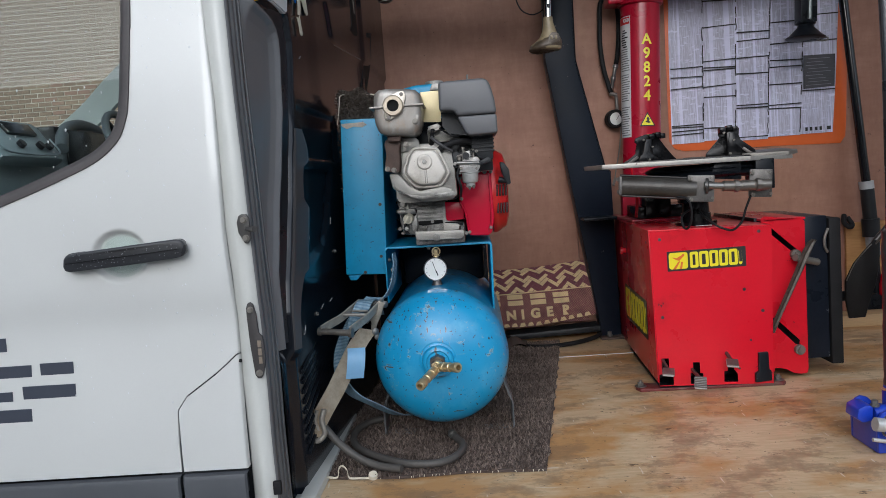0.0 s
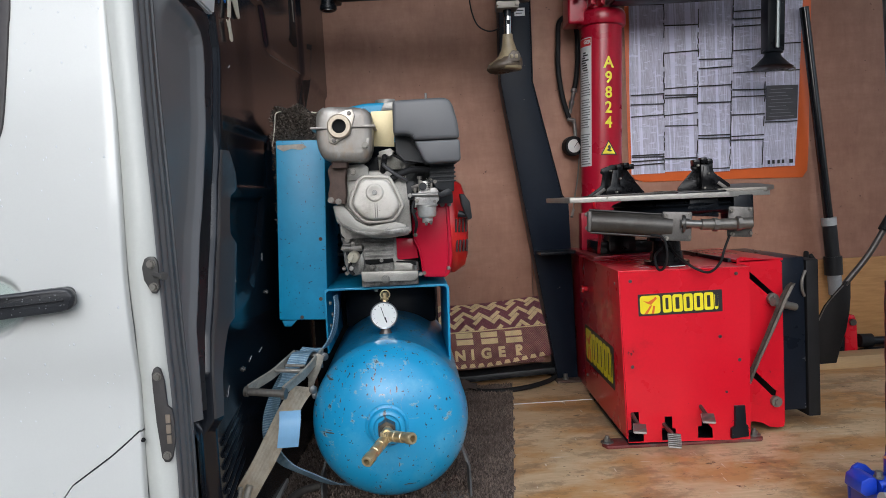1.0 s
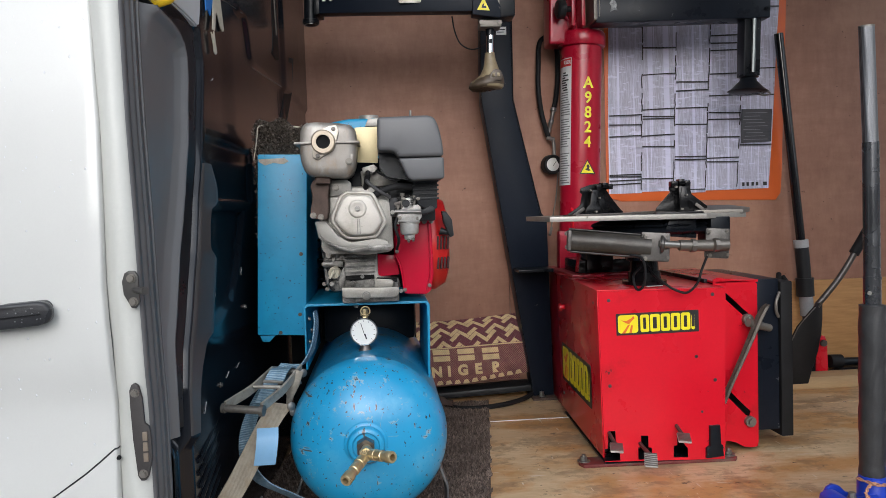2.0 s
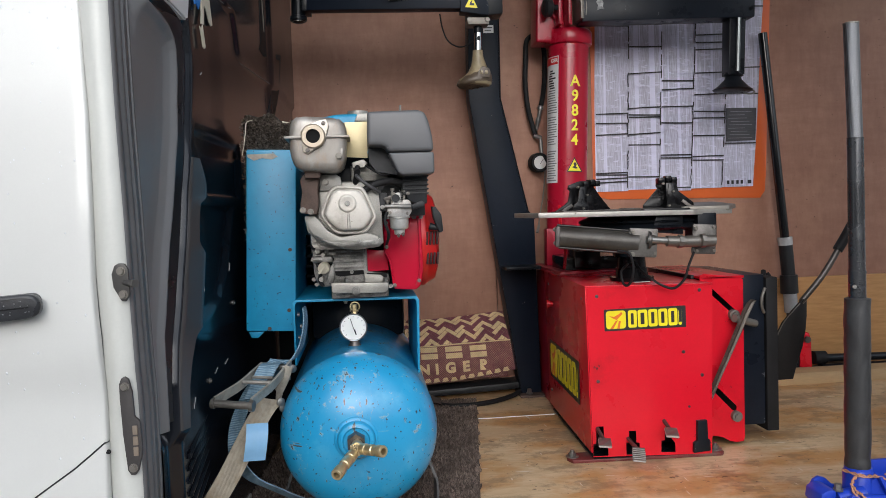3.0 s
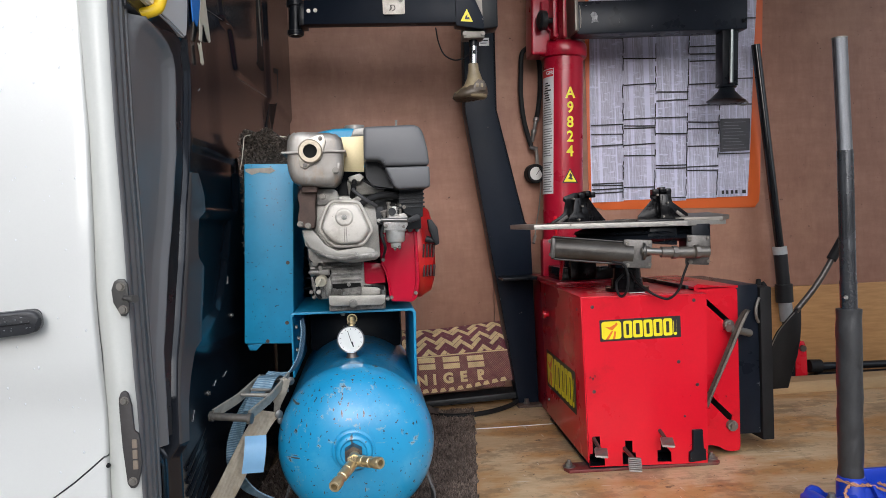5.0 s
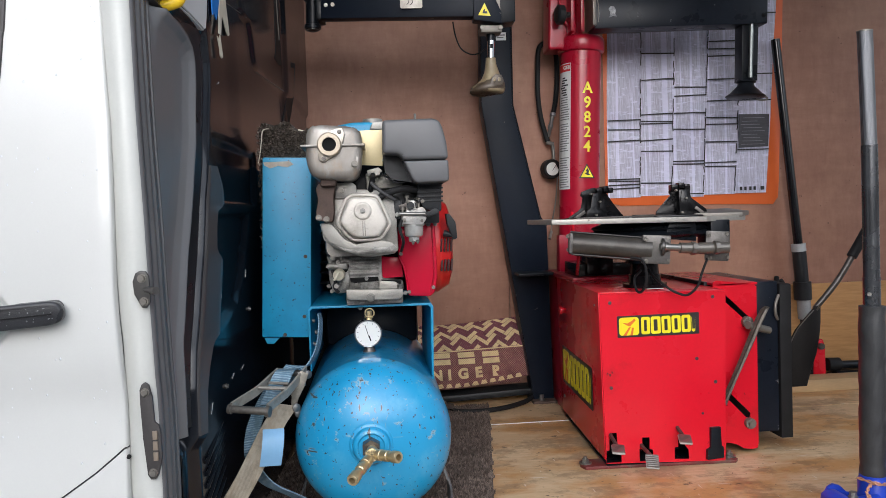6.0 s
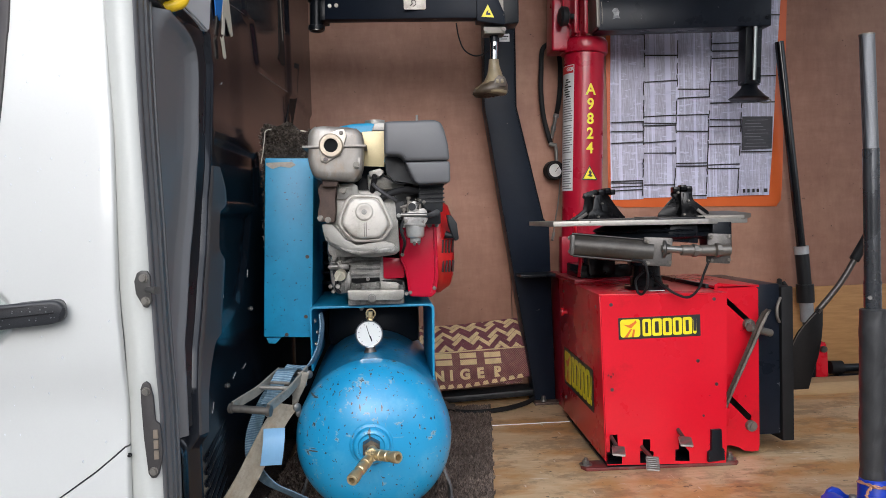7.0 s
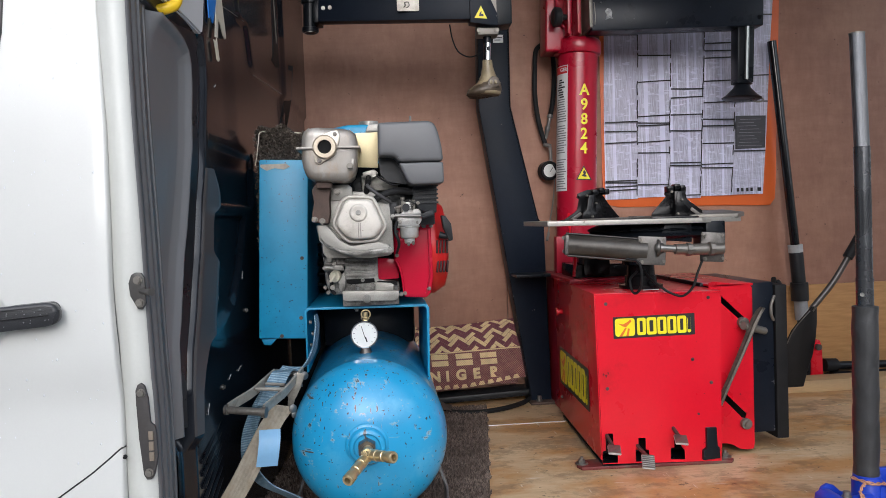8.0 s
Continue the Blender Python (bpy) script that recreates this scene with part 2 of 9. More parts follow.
dash_plastic = surface("hazed_dashboard_plastic", (0.27, 0.32, 0.335), 0.5, 0, 0.12, 8, 500, 0.2)
cab_trim = surface("pale_cab_trim", (0.42, 0.46, 0.44), 0.6, 0, 0.05, 8, 500, 0.1)
asphalt = surface("concrete_yard", (0.34, 0.335, 0.325), 0.9, 0, 0.2, 1.2, 160, 0.4)
ceiling_paint = surface("white_roof_lining", (0.62, 0.62, 0.60), 0.6, 0, 0.05, 4, 200, 0.05)


def wall_ply_material():
    m, nt, p = nodes_of("brown_film_faced_plywood")
    grain = noise_tex(nt, coords(nt, (2.6, 2.6, 0.8)), 14, 8, 0.62)
    broad = noise_tex(nt, coords(nt), 3.2, 6, 0.62)
    col = ramp(nt, broad, [(0.3, (0.309, 0.156, 0.106)), (0.5, (0.372, 0.197, 0.136)), (0.7, (0.426, 0.240, 0.169))])
    col = mixc(nt, 0.42, col, ramp(nt, grain, [(0.3, (0.255, 0.125, 0.086)), (0.7, (0.431, 0.240, 0.164))]))
    p.inputs["Specular IOR Level"].default_value = 0.22
    fig = noise_tex(nt, coords(nt, (0.9, 0.9, 3.4)), 5, 7, 0.65)
    col = mixc(nt, ramp(nt, fig, [(0.40, (0.40, 0.40, 0.40)), (0.60, (0, 0, 0))]), col, (0.255, 0.123, 0.083))
    tan = ramp(nt, noise_tex(nt, coords(nt), 1.7, 7, 0.7), [(0.55, (0, 0, 0)), (0.68, (0.5, 0.5, 0.5))])
    col = mixc(nt, tan, col, (0.461, 0.265, 0.172))
    marks = ramp(nt, noise_tex(nt, coords(nt, (1, 1, 1.4)), 34, 5, 0.6), [(0.68, (0, 0, 0)), (0.70, (0.8, 0.8, 0.8))])
    col = mixc(nt, marks, col, (0.088, 0.047, 0.035))
    scuff = ramp(nt, noise_tex(nt, coords(nt, (1, 1, 3)), 9, 8, 0.75), [(0.64, (0, 0, 0)), (0.72, (0.5, 0.5, 0.5))])
    col = mixc(nt, scuff, col, (0.113, 0.058, 0.040))
    nt.links.new(col, p.inputs["Base Color"])
    nt.links.new(calc(nt, 'ADD', calc(nt, 'MULTIPLY', broad, 0.2), 0.36), p.inputs["Roughness"])
    bumped(nt, p, grain, 0.08, 0.002)
    return m


def floor_ply_material():
    """Plywood walked on for years: fine grain along x, a worn pale film, brown water stains, oil drips and scratches."""
    m, nt, p = nodes_of("worn_plywood_floor")
    grain = noise_tex(nt, coords(nt, (0.8, 9, 1)), 9, 8, 0.65)
    fibre = noise_tex(nt, coords(nt, (3.0, 60, 1)), 4, 5, 0.6)
    broad = noise_tex(nt, coords(nt, (1, 1.25, 1)), 3.4, 8, 0.66)
    col = ramp(nt, broad, [(0.28, (0.410, 0.268, 0.142)), (0.44, (0.616, 0.439, 0.245)), (0.58, (0.707, 0.530, 0.319)), (0.74, (0.820, 0.673, 0.456))])
    col = mixc(nt, 0.35, col, ramp(nt, grain, [(0.3, (0.433, 0.279, 0.148)), (0.7, (0.775, 0.604, 0.388))]))
    col = mixc(nt, 0.22, col, ramp(nt, fibre, [(0.35, (0.388, 0.245, 0.131)), (0.65, (0.820, 0.650, 0.433))]))
    orange = ramp(nt, noise_tex(nt, coords(nt, (0.9, 1.4, 1)), 2.7, 6, 0.62), [(0.46, (0, 0, 0)), (0.58, (0.9, 0.9, 0.9))])
    col = mixc(nt, orange, col, (0.524, 0.274, 0.097))
    stain = ramp(nt, noise_tex(nt, coords(nt, (1.1, 1.5, 1)), 4.6, 10, 0.72), [(0.50, (0, 0, 0)), (0.56, (0.45, 0.45, 0.45)), (0.68, (0.8, 0.8, 0.8))])
    col = mixc(nt, stain, col, (0.22, 0.142, 0.082))
    blot = ramp(nt, noise_tex(nt, coords(nt, (1.0, 1.5, 1)), 15, 9, 0.72), [(0.615, (0, 0, 0)), (0.655, (0.85, 0.85, 0.85))])
    col = mixc(nt, blot, col, (0.105, 0.066, 0.040))
    spots = ramp(nt, noise_tex(nt, coords(nt, (1, 1.4, 1)), 46, 5, 0.62), [(0.655, (0, 0, 0)), (0.68, (0.85, 0.85, 0.85))])
    col = mixc(nt, spots, col, (0.055, 0.040, 0.030))
    for scale in ((2.6, 22, 1), (26, 3.2, 1)):
        scratch = ramp(nt, noise_tex(nt, coords(nt, scale), 3.1, 3, 0.5), [(0.700, (0, 0, 0)), (0.716, (0.7, 0.7, 0.7))])
        col = mixc(nt, scratch, col, (0.74, 0.67, 0.56))
    nt.links.new(col, p.inputs["Base Color"])
    nt.links.new(calc(nt, 'ADD', calc(nt, 'MULTIPLY', broad, 0.36), 0.24), p.inputs["Roughness"])
    bumped(nt, p, calc(nt, 'ADD', grain, calc(nt, 'MULTIPLY', fibre, 0.6)), 0.16, 0.002)
    return m


def light_ply_material():
    m, nt, p = nodes_of("light_plywood")
    grain = noise_tex(nt, coords(nt, (1, 1, 8)), 9, 7, 0.6)
    col = ramp(nt, grain, [(0.3, (0.42, 0.215, 0.080)), (0.7, (0.56, 0.310, 0.125))])
    nt.links.new(col, p.inputs["Base Color"])
    p.inputs["Roughness"].default_value = 0.55
    p.inputs["Specular IOR Level"].default_value = 0.25
    bumped(nt, p, grain, 0.1, 0.002)
    return m


def pile_material(name, dark, light):
    m, nt, p = nodes_of(name)
    geo = nt.nodes.new("ShaderNodeNewGeometry")
    col = ramp(nt, geo.outputs["Random Per Island"], [(0.0, dark), (1.0, light)])
    patch = noise_tex(nt, coords(nt), 5, 5, 0.6)
    col = mixc(nt, ramp(nt, patch, [(0.45, (0, 0, 0)), (0.7, (0.55, 0.55, 0.55))]), col, tuple(c * 0.55 for c in dark))
    nt.links.new(col, p.inputs["Base Color"])
    p.inputs["Roughness"].default_value = 0.95
    p.inputs["Specular IOR Level"].default_value = 0.1
    return m


def print_material():
    """White paper with upright columns of small grey print, turned on its side."""
    m, nt, p = nodes_of("printed_paper")
    bands = noise_tex(nt, coords(nt, (62, 1, 0.9)), 1.0, 2, 0.5)
    band = ramp(nt, bands, [(0.40, (0, 0, 0)), (0.46, (1, 1, 1))])
    fine = ramp(nt, noise_tex(nt, coords(nt, (330, 1, 26)), 1.0, 2, 0.6), [(0.38, (0.45, 0.45, 0.45)), (0.58, (1, 1, 1))])
    breaks = ramp(nt, noise_tex(nt, coords(nt, (26, 1, 95)), 1.0, 2, 0.5), [(0.33, (0.25, 0.25, 0.25)), (0.40, (1, 1, 1))])
    ink = calc(nt, 'MULTIPLY', calc(nt, 'MULTIPLY', band, fine), calc(nt, 'MULTIPLY', breaks, 0.62))
    tone = ramp(nt, noise_tex(nt, coords(nt), 6, 4), [(0.3, (0.60, 0.60, 0.76)), (0.7, (0.74, 0.74, 0.90))])
    col = mixc(nt, ink, tone, (0.26, 0.255, 0.33))
    nt.links.new(col, p.inputs["Base Color"])
    p.inputs["Roughness"].default_value = 0.40
    bumped(nt, p, noise_tex(nt, coords(nt, (1, 1, 2.4)), 13, 4), 0.55, 0.012)
    return m


def woven_material(name, base, speck, amount):
    """Woven plastic straw: fine over-and-under threads, flecked with the other colour."""
    m, nt, p = nodes_of(name)
    sep = nt.nodes.new("ShaderNodeSeparateXYZ")
    nt.links.new(coords(nt), sep.inputs[0])
    x, y, z = sep.outputs
    v = calc(nt, 'ADD', z, calc(nt, 'MULTIPLY', y, 0.8))
    warp = calc(nt, 'SINE', calc(nt, 'MULTIPLY', x, 800))
    weft = calc(nt, 'SINE', calc(nt, 'MULTIPLY', v, 800))
    cross = calc(nt, 'MULTIPLY', warp, weft)
    dot = calc(nt, 'MULTIPLY', calc(nt, 'GREATER_THAN', cross, 0.35), amount)
    col = mixc(nt, dot, base, speck)
    worn = noise_tex(nt, coords(nt), 22, 6, 0.65)
    col = mixc(nt, ramp(nt, worn, [(0.45, (0, 0, 0)), (0.70, (0.5, 0.5, 0.5))]), col, tuple(c * 0.5 for c in base))
    nt.links.new(col, p.inputs["Base Color"])
    p.inputs["Roughness"].default_value = 0.45
    bumped(nt, p, cross, 0.5, 0.0015)
    return m


def webbing_material(name, c1, c2, weave):
    m, nt, p = nodes_of(name)
    w = nt.nodes.new("ShaderNodeTexWave")
    w.inputs["Scale"].default_value = weave
    w.inputs["Distortion"].default_value = 1.5
    w.bands_direction = 'Z'
    nt.links.new(coords(nt), w.inputs["Vector"])
    fray = noise_tex(nt, coords(nt), 40, 6, 0.7)
    col = mixc(nt, w.outputs["Fac"], c1, c2)
    col = mixc(nt, ramp(nt, fray, [(0.45, (0, 0, 0)), (0.7, (0.6, 0.6, 0.6))]), col, tuple(c * 0.5 for c in c1))
    soil = ramp(nt, noise_tex(nt, coords(nt, (1.6, 1, 0.8)), 14, 6, 0.7), [(0.46, (0, 0, 0)), (0.66, (0.75, 0.75, 0.75))])
    col = mixc(nt, soil, col, (c1[0] * 0.80, c1[1] * 0.66, c1[2] * 0.52))
    nt.links.new(col, p.inputs["Base Color"])
    p.inputs["Roughness"].default_value = 0.8
    bumped(nt, p, w.outputs["Fac"], 0.5, 0.002)
    return m


def knurl_material():
    m, nt, p = nodes_of("knurled_grey_steel")
    sep = nt.nodes.new("ShaderNodeSeparateXYZ")
    nt.links.new(coords(nt), sep.inputs[0])
    a = calc(nt, 'SINE', calc(nt, 'MULTIPLY', calc(nt, 'ADD', sep.outputs[0], sep.outputs[2]), 2100))
    b = calc(nt, 'SINE', calc(nt, 'MULTIPLY', calc(nt, 'SUBTRACT', sep.outputs[0], sep.outputs[2]), 2100))
    h = calc(nt, 'MULTIPLY', a, b)
    nt.links.new(ramp(nt, h, [(0.1, (0.18, 0.18, 0.185)), (0.8, (0.36, 0.36, 0.37))]), p.inputs["Base Color"])
    p.inputs["Metallic"].default_value = 0.9
    p.inputs["Roughness"].default_value = 0.36
    bumped(nt, p, h, 0.35, 0.001)
    return m


def brick_material():
    m, nt, p = nodes_of("weathered_brick")
    info = nt.nodes.new("ShaderNodeObjectInfo")
    col = ramp(nt, info.outputs["Random"], [(0.0, (0.12, 0.085, 0.06)), (0.4, (0.19, 0.14, 0.095)), (0.75, (0.24, 0.18, 0.12)), (1.0, (0.20, 0.115, 0.085))])
    col = mixc(nt, 0.35, col, ramp(nt, noise_tex(nt, coords(nt), 14, 6, 0.65), [(0.3, (0.11, 0.08, 0.055)), (0.7, (0.26, 0.20, 0.14))]))
    nt.links.new(col, p.inputs["Base Color"])
    p.inputs["Roughness"].default_value = 0.9
    return m


def glass_material(name, tint, rough=0.0):
    m, nt, p = nodes_of(name)
    p.inputs["Base Color"].default_value = (*tint, 1)
    p.inputs["Transmission Weight"].default_value = 1.0
    p.inputs["Roughness"].default_value = rough
    p.inputs["IOR"].default_value = 1.27
    return m


wall_ply = wall_ply_material()
floor_ply = floor_ply_material()
light_ply = light_ply_material()
rug_pile = pile_material("brown_rug_pile", (0.075, 0.056, 0.048), (0.27, 0.21, 0.175))
offcut_pile = pile_material("offcut_pile", (0.10, 0.082, 0.068), (0.36, 0.30, 0.25))
paper_print = print_material()
maroon_weave = woven_material("maroon_woven_straw", (0.165, 0.030, 0.050), (0.62, 0.46, 0.25), 0.62)
cream_weave = woven_material("cream_woven_straw", (0.80, 0.63, 0.34), (0.36, 0.19, 0.11), 0.45)
maroon_strip = woven_material("maroon_straw_band", (0.165, 0.028, 0.052), (0.42, 0.29, 0.18), 0.25)
strap_tan = webbing_material("tan_worn_webbing", (0.345, 0.295, 0.22), (0.42, 0.37, 0.29), 170)
strap_blue = webbing_material("blue_webbing", (0.09, 0.20, 0.31), (0.33, 0.45, 0.53), 85)
knurled = knurl_material()
brick_mat = brick_material()
mortar = surface("mortar", (0.40, 0.37, 0.31), 0.95, 0, 0.15, 6, 120, 0.3)
window_glass = glass_material("green_tinted_window_glass", (0.86, 0.93, 0.90))

# ---- mesh helpers ----
def mesh_of(name, bm, material, smooth=35):
    bmesh.ops.recalc_face_normals(bm, faces=bm.faces[:])
    me = bpy.data.meshes.new(name)
    bm.to_mesh(me)
    bm.free()
    me.materials.append(material)
    if smooth:
        me.polygons.foreach_set("use_smooth", [True] * len(me.polygons))
        me.set_sharp_from_angle(angle=radians(smooth))
    return me


def thing(name, at, label, category, group="", kind=""):
    """An empty at the base of a thing; its parts are built in world coordinates under it."""
    ob = new(name)
    ob.empty_display_size = 0.05
    ob.location = at
    return tagged(ob, label, category, group, kind)


def part(name, bm, material, parent=None, label="", smooth=35):
    ob = new(name, mesh_of(name, bm, material, smooth))
    if parent is not None:
        ob.parent = parent
        top = parent
        while top.parent:
            top = top.parent
        if parent is top:
            ob.matrix_parent_inverse = Matrix.Translation(-Vector(top.location))
    if label:
        tagged(ob, label)
    return ob


def solid(name, bm, material, label, category="", kind="", group="", smooth=35):
    return tagged(part(name, bm, material, None, "", smooth), label, category, group, kind)


def fresh():
    return bmesh.new()


def box(bm, x0, x1, y0, y1, z0, z1, bevel=0.0, seg=2):
    r = bmesh.ops.create_cube(bm, size=1)
    vs = r["verts"]
    for v in vs:
        v.co = Vector(((x0 + x1) / 2 + v.co.x * (x1 - x0), (y0 + y1) / 2 + v.co.y * (y1 - y0), (z0 + z1) / 2 + v.co.z * (z1 - z0)))
    if bevel:
        es = list({e for v in vs for e in v.link_edges})
        bmesh.ops.bevel(bm, geom=es, offset=bevel, segments=seg, affect='EDGES', profile=0.6)
    return bm


def obox(bm, centre, size, rot=(0, 0, 0), bevel=0.0):
    """A box turned by rot degrees about its centre."""
    m = pose(*centre, *rot) @ Matrix.Diagonal((*size, 1))
    r = bmesh.ops.create_cube(bm, size=1, matrix=m)
    if bevel:
        es = list({e for v in r["verts"] for e in v.link_edges})
        bmesh.ops.bevel(bm, geom=es, offset=bevel, segments=2, affect='EDGES', profile=0.6)
    return bm


def rod(bm, a, b, r, r2=None, seg=20, caps=True):
    a, b = Vector(a), Vector(b)
    d = b - a
    m = Matrix.Translation((a + b) / 2) @ d.to_track_quat('Z', 'Y').to_matrix().to_4x4()
    bmesh.ops.create_cone(bm, cap_ends=caps, segments=seg, radius1=r, radius2=r if r2 is None else r2, depth=d.length, matrix=m)
    return bm


def lathe(bm, a, b, profile, seg=28):
    """Turn (distance along a-b, radius) pairs about the axis a-b."""
    a, b = Vector(a), Vector(b)
    q = (b - a).to_track_quat('Z', 'Y').to_matrix()
    rings = []
    for d, r in profile:
        ring = []
        for i in range(seg):
            t = 2 * math.pi * i / seg
            ring.append(bm.verts.new(a + q @ Vector((r * math.cos(t), r * math.sin(t), d))))
        rings.append(ring)
    for r0, r1 in zip(rings, rings[1:]):
        for i in range(seg):
            bm.faces.new((r0[i], r0[(i + 1) % seg], r1[(i + 1) % seg], r1[i]))
    bm.faces.new(rings[0][::-1])
    bm.faces.new(rings[-1])
    return bm


def spline(points, n=8):
    """Smooth points through the given ones."""
    pts = [Vector(p) for p in points]
    ext = [2 * pts[0] - pts[1]] + pts + [2 * pts[-1] - pts[-2]]
    out = []
    for i in range(1, len(ext) - 2):
        p0, p1, p2, p3 = ext[i - 1:i + 3]
        for k in range(n):
            t = k / n
            out.append(0.5 * ((2 * p1) + (p2 - p0) * t + (2 * p0 - 5 * p1 + 4 * p2 - p3) * t * t + (3 * p1 - p0 - 3 * p2 + p3) * t ** 3))
    out.append(pts[-1])
    return out


def tube(bm, points, r, seg=10, n=6):
    pts = spline(points, n) if n else [Vector(p) for p in points]
    rings = []
    side = None
    for i, p in enumerate(pts):
        d = (pts[min(i + 1, len(pts) - 1)] - pts[max(i - 1, 0)]).normalized()
        if side is None:
            side = d.cross(Vector((0, 0, 1)))
            if side.length < 0.05:
                side = d.cross(Vector((1, 0, 0)))
        side = (side - d * side.dot(d)).normalized()
        other = side.cross(d)
        rr = r[min(i, len(r) - 1)] if isinstance(r, list) else r
        rings.append([bm.verts.new(p + rr * (math.cos(2 * math.pi * k / seg) * side + math.sin(2 * math.pi * k / seg) * other)) for k in range(seg)])
    for a, b in zip(rings, rings[1:]):
        for k in range(seg):
            bm.faces.new((a[k], a[(k + 1) % seg], b[(k + 1) % seg], b[k]))
    bm.faces.new(rings[0][::-1])
    bm.faces.new(rings[-1])
    return bm


def prism(bm, outline, y0, y1, bevel=0.0, seg=2, holes=()):
    """A plate with an (x, z) outline between two depths, with holes right through it."""
    if not holes:
        f = bm.faces.new([bm.verts.new((x, y0, z)) for x, z in outline])
        faces = [f]
    else:
        edges = []
        for loop in (outline, *holes):
            vs = [bm.verts.new((x, y0, z)) for x, z in loop]
            edges += [bm.edges.new((vs[i], vs[(i + 1) % len(vs)])) for i in range(len(vs))]
        faces = [g for g in bmesh.ops.triangle_fill(bm, use_beauty=True, use_dissolve=False, edges=edges)["geom"] if isinstance(g, bmesh.types.BMFace)]
    r = bmesh.ops.extrude_face_region(bm, geom=faces, use_keep_orig=True)
    vs = [g for g in r["geom"] if isinstance(g, bmesh.types.BMVert)]
    bmesh.ops.translate(bm, verts=vs, vec=(0, y1 - y0, 0))
    bmesh.ops.recalc_face_normals(bm, faces=bm.faces[:])
    if bevel and not holes:
        es = [e for e in f.edges] + [e for v in vs for e in v.link_edges]
        bmesh.ops.bevel(bm, geom=list(set(es)), offset=bevel, segments=seg, affect='EDGES', profile=0.6)
    return bm


def slab(bm, outline, z0, z1, bevel=0.0):
    """A plate with an (x, y) outline between two heights."""
    f = bm.faces.new([bm.verts.new((x, y, z0)) for x, y in outline])
    r = bmesh.ops.extrude_face_region(bm, geom=[f], use_keep_orig=True)
    vs = [g for g in r["geom"] if isinstance(g, bmesh.types.BMVert)]
    bmesh.ops.translate(bm, verts=vs, vec=(0, 0, z1 - z0))
    if bevel:
        es = list(set([e for e in f.edges] + [e for v in vs for e in v.link_edges]))
        bmesh.ops.bevel(bm, geom=es, offset=bevel, segments=2, affect='EDGES', profile=0.6)
    return bm


def ribbon(bm, points, across, width, thick, n=6):
    """A strap along points, width along the vectors across (one, or one for each point)."""
    pts = spline(points, n)
    m = len(pts)
    ac = [Vector(a).normalized() for a in across] if isinstance(across, list) else [Vector(across).normalized()]
    rows = []
    for i, p in enumerate(pts):
        u = i / (m - 1) * (len(ac) - 1)
        k = min(int(u), len(ac) - 1)
        a = ac[k].lerp(ac[min(k + 1, len(ac) - 1)], u - k).normalized()
        d = (pts[min(i + 1, m - 1)] - pts[max(i - 1, 0)]).normalized()
        nrm = d.cross(a).normalized() * thick / 2
        a = a * width / 2
        rows.append([bm.verts.new(q) for q in (p - a - nrm, p + a - nrm, p + a + nrm, p - a + nrm)])
    for r0, r1 in zip(rows, rows[1:]):
        for k in range(4):
            bm.faces.new((r0[k], r0[(k + 1) % 4], r1[(k + 1) % 4], r1[k]))
    bm.faces.new(rows[0][::-1])
    bm.faces.new(rows[-1])
    return bm


def rounded(x0, x1, z0, z1, r, n=5):
    """The outline of a rectangle with round corners."""
    out = []
    for cx, cz, a0 in ((x1 - r, z1 - r, 0), (x0 + r, z1 - r, 90), (x0 + r, z0 + r, 180), (x1 - r, z0 + r, 270)):
        for i in range(n + 1):
            a = radians(a0 + 90 * i / n)
            out.append((cx + r * math.cos(a), cz + r * math.sin(a)))
    return out


def bolt(name, at, axis, r, parent, material=None, length=0.006, label=""):
    """A hexagon bolt head with a washer."""
    at, axis = Vector(at), Vector(axis).normalized()
    bm = rod(fresh(), at, at + axis * length * 0.3, r * 1.3, seg=16)
    rod(bm, at + axis * length * 0.3, at + axis * length, r, r * 0.92, seg=6)
    return part(name, bm, material or steel, parent, label, smooth=25)


def words(name, text, size, m, material, parent, depth=0.0008, label="", bold=0.022):
    """Raised lettering from the built-in font, as a mesh."""
    cu = bpy.data.curves.new(name, 'FONT')
    cu.body = text
    cu.size = size
    cu.extrude = depth
    cu.offset = size * bold
    cu.align_x = 'CENTER'
    cu.align_y = 'CENTER'
    tmp = bpy.data.objects.new(name, cu)
    me = bpy.data.meshes.new_from_object(tmp)
    bpy.data.objects.remove(tmp)
    me.transform(m)
    me.materials.clear()
    me.materials.append(material)
    ob = new(name, me)
    ob.parent = parent
    top = parent
    while top.parent:
        top = top.parent
    if parent is top:
        ob.matrix_parent_inverse = Matrix.Translation(-Vector(top.location))
    if label:
        tagged(ob, label)
    return ob


def interp(table, v):
    """Linear reading of a table of (place, value) pairs."""
    if v <= table[0][0]:
        return table[0][1]
    for (a, fa), (b, fb) in zip(table, table[1:]):
        if v <= b:
            return fa + (fb - fa) * (v - a) / (b - a)
    return table[-1][1]

# ---- the large structure ----
GROUND = -0.62
WALL = 3.56
bm = fresh()
box(bm, -120, 120, -120, 120, GROUND - 0.2, GROUND)
solid("ground", bm, asphalt, "grey concrete yard round the parked van", "ground", "structure", smooth=0)

# unseen wall behind the camera, added to shape the reflection in the pane
bm = fresh()
box(bm, -3.2, 14, -8.3, -8.0, GROUND, 2.2)
box(bm, -18, -3.2, -8.35, -7.9, GROUND, 5.0)
solid("wall_3", bm, surface("weathered_block_wall", (0.20, 0.19, 0.17), 0.9, 0, 0.2, 2, 60, 0.4), "added unseen block wall that shapes the window's reflection", "wall", "structure", smooth=0)

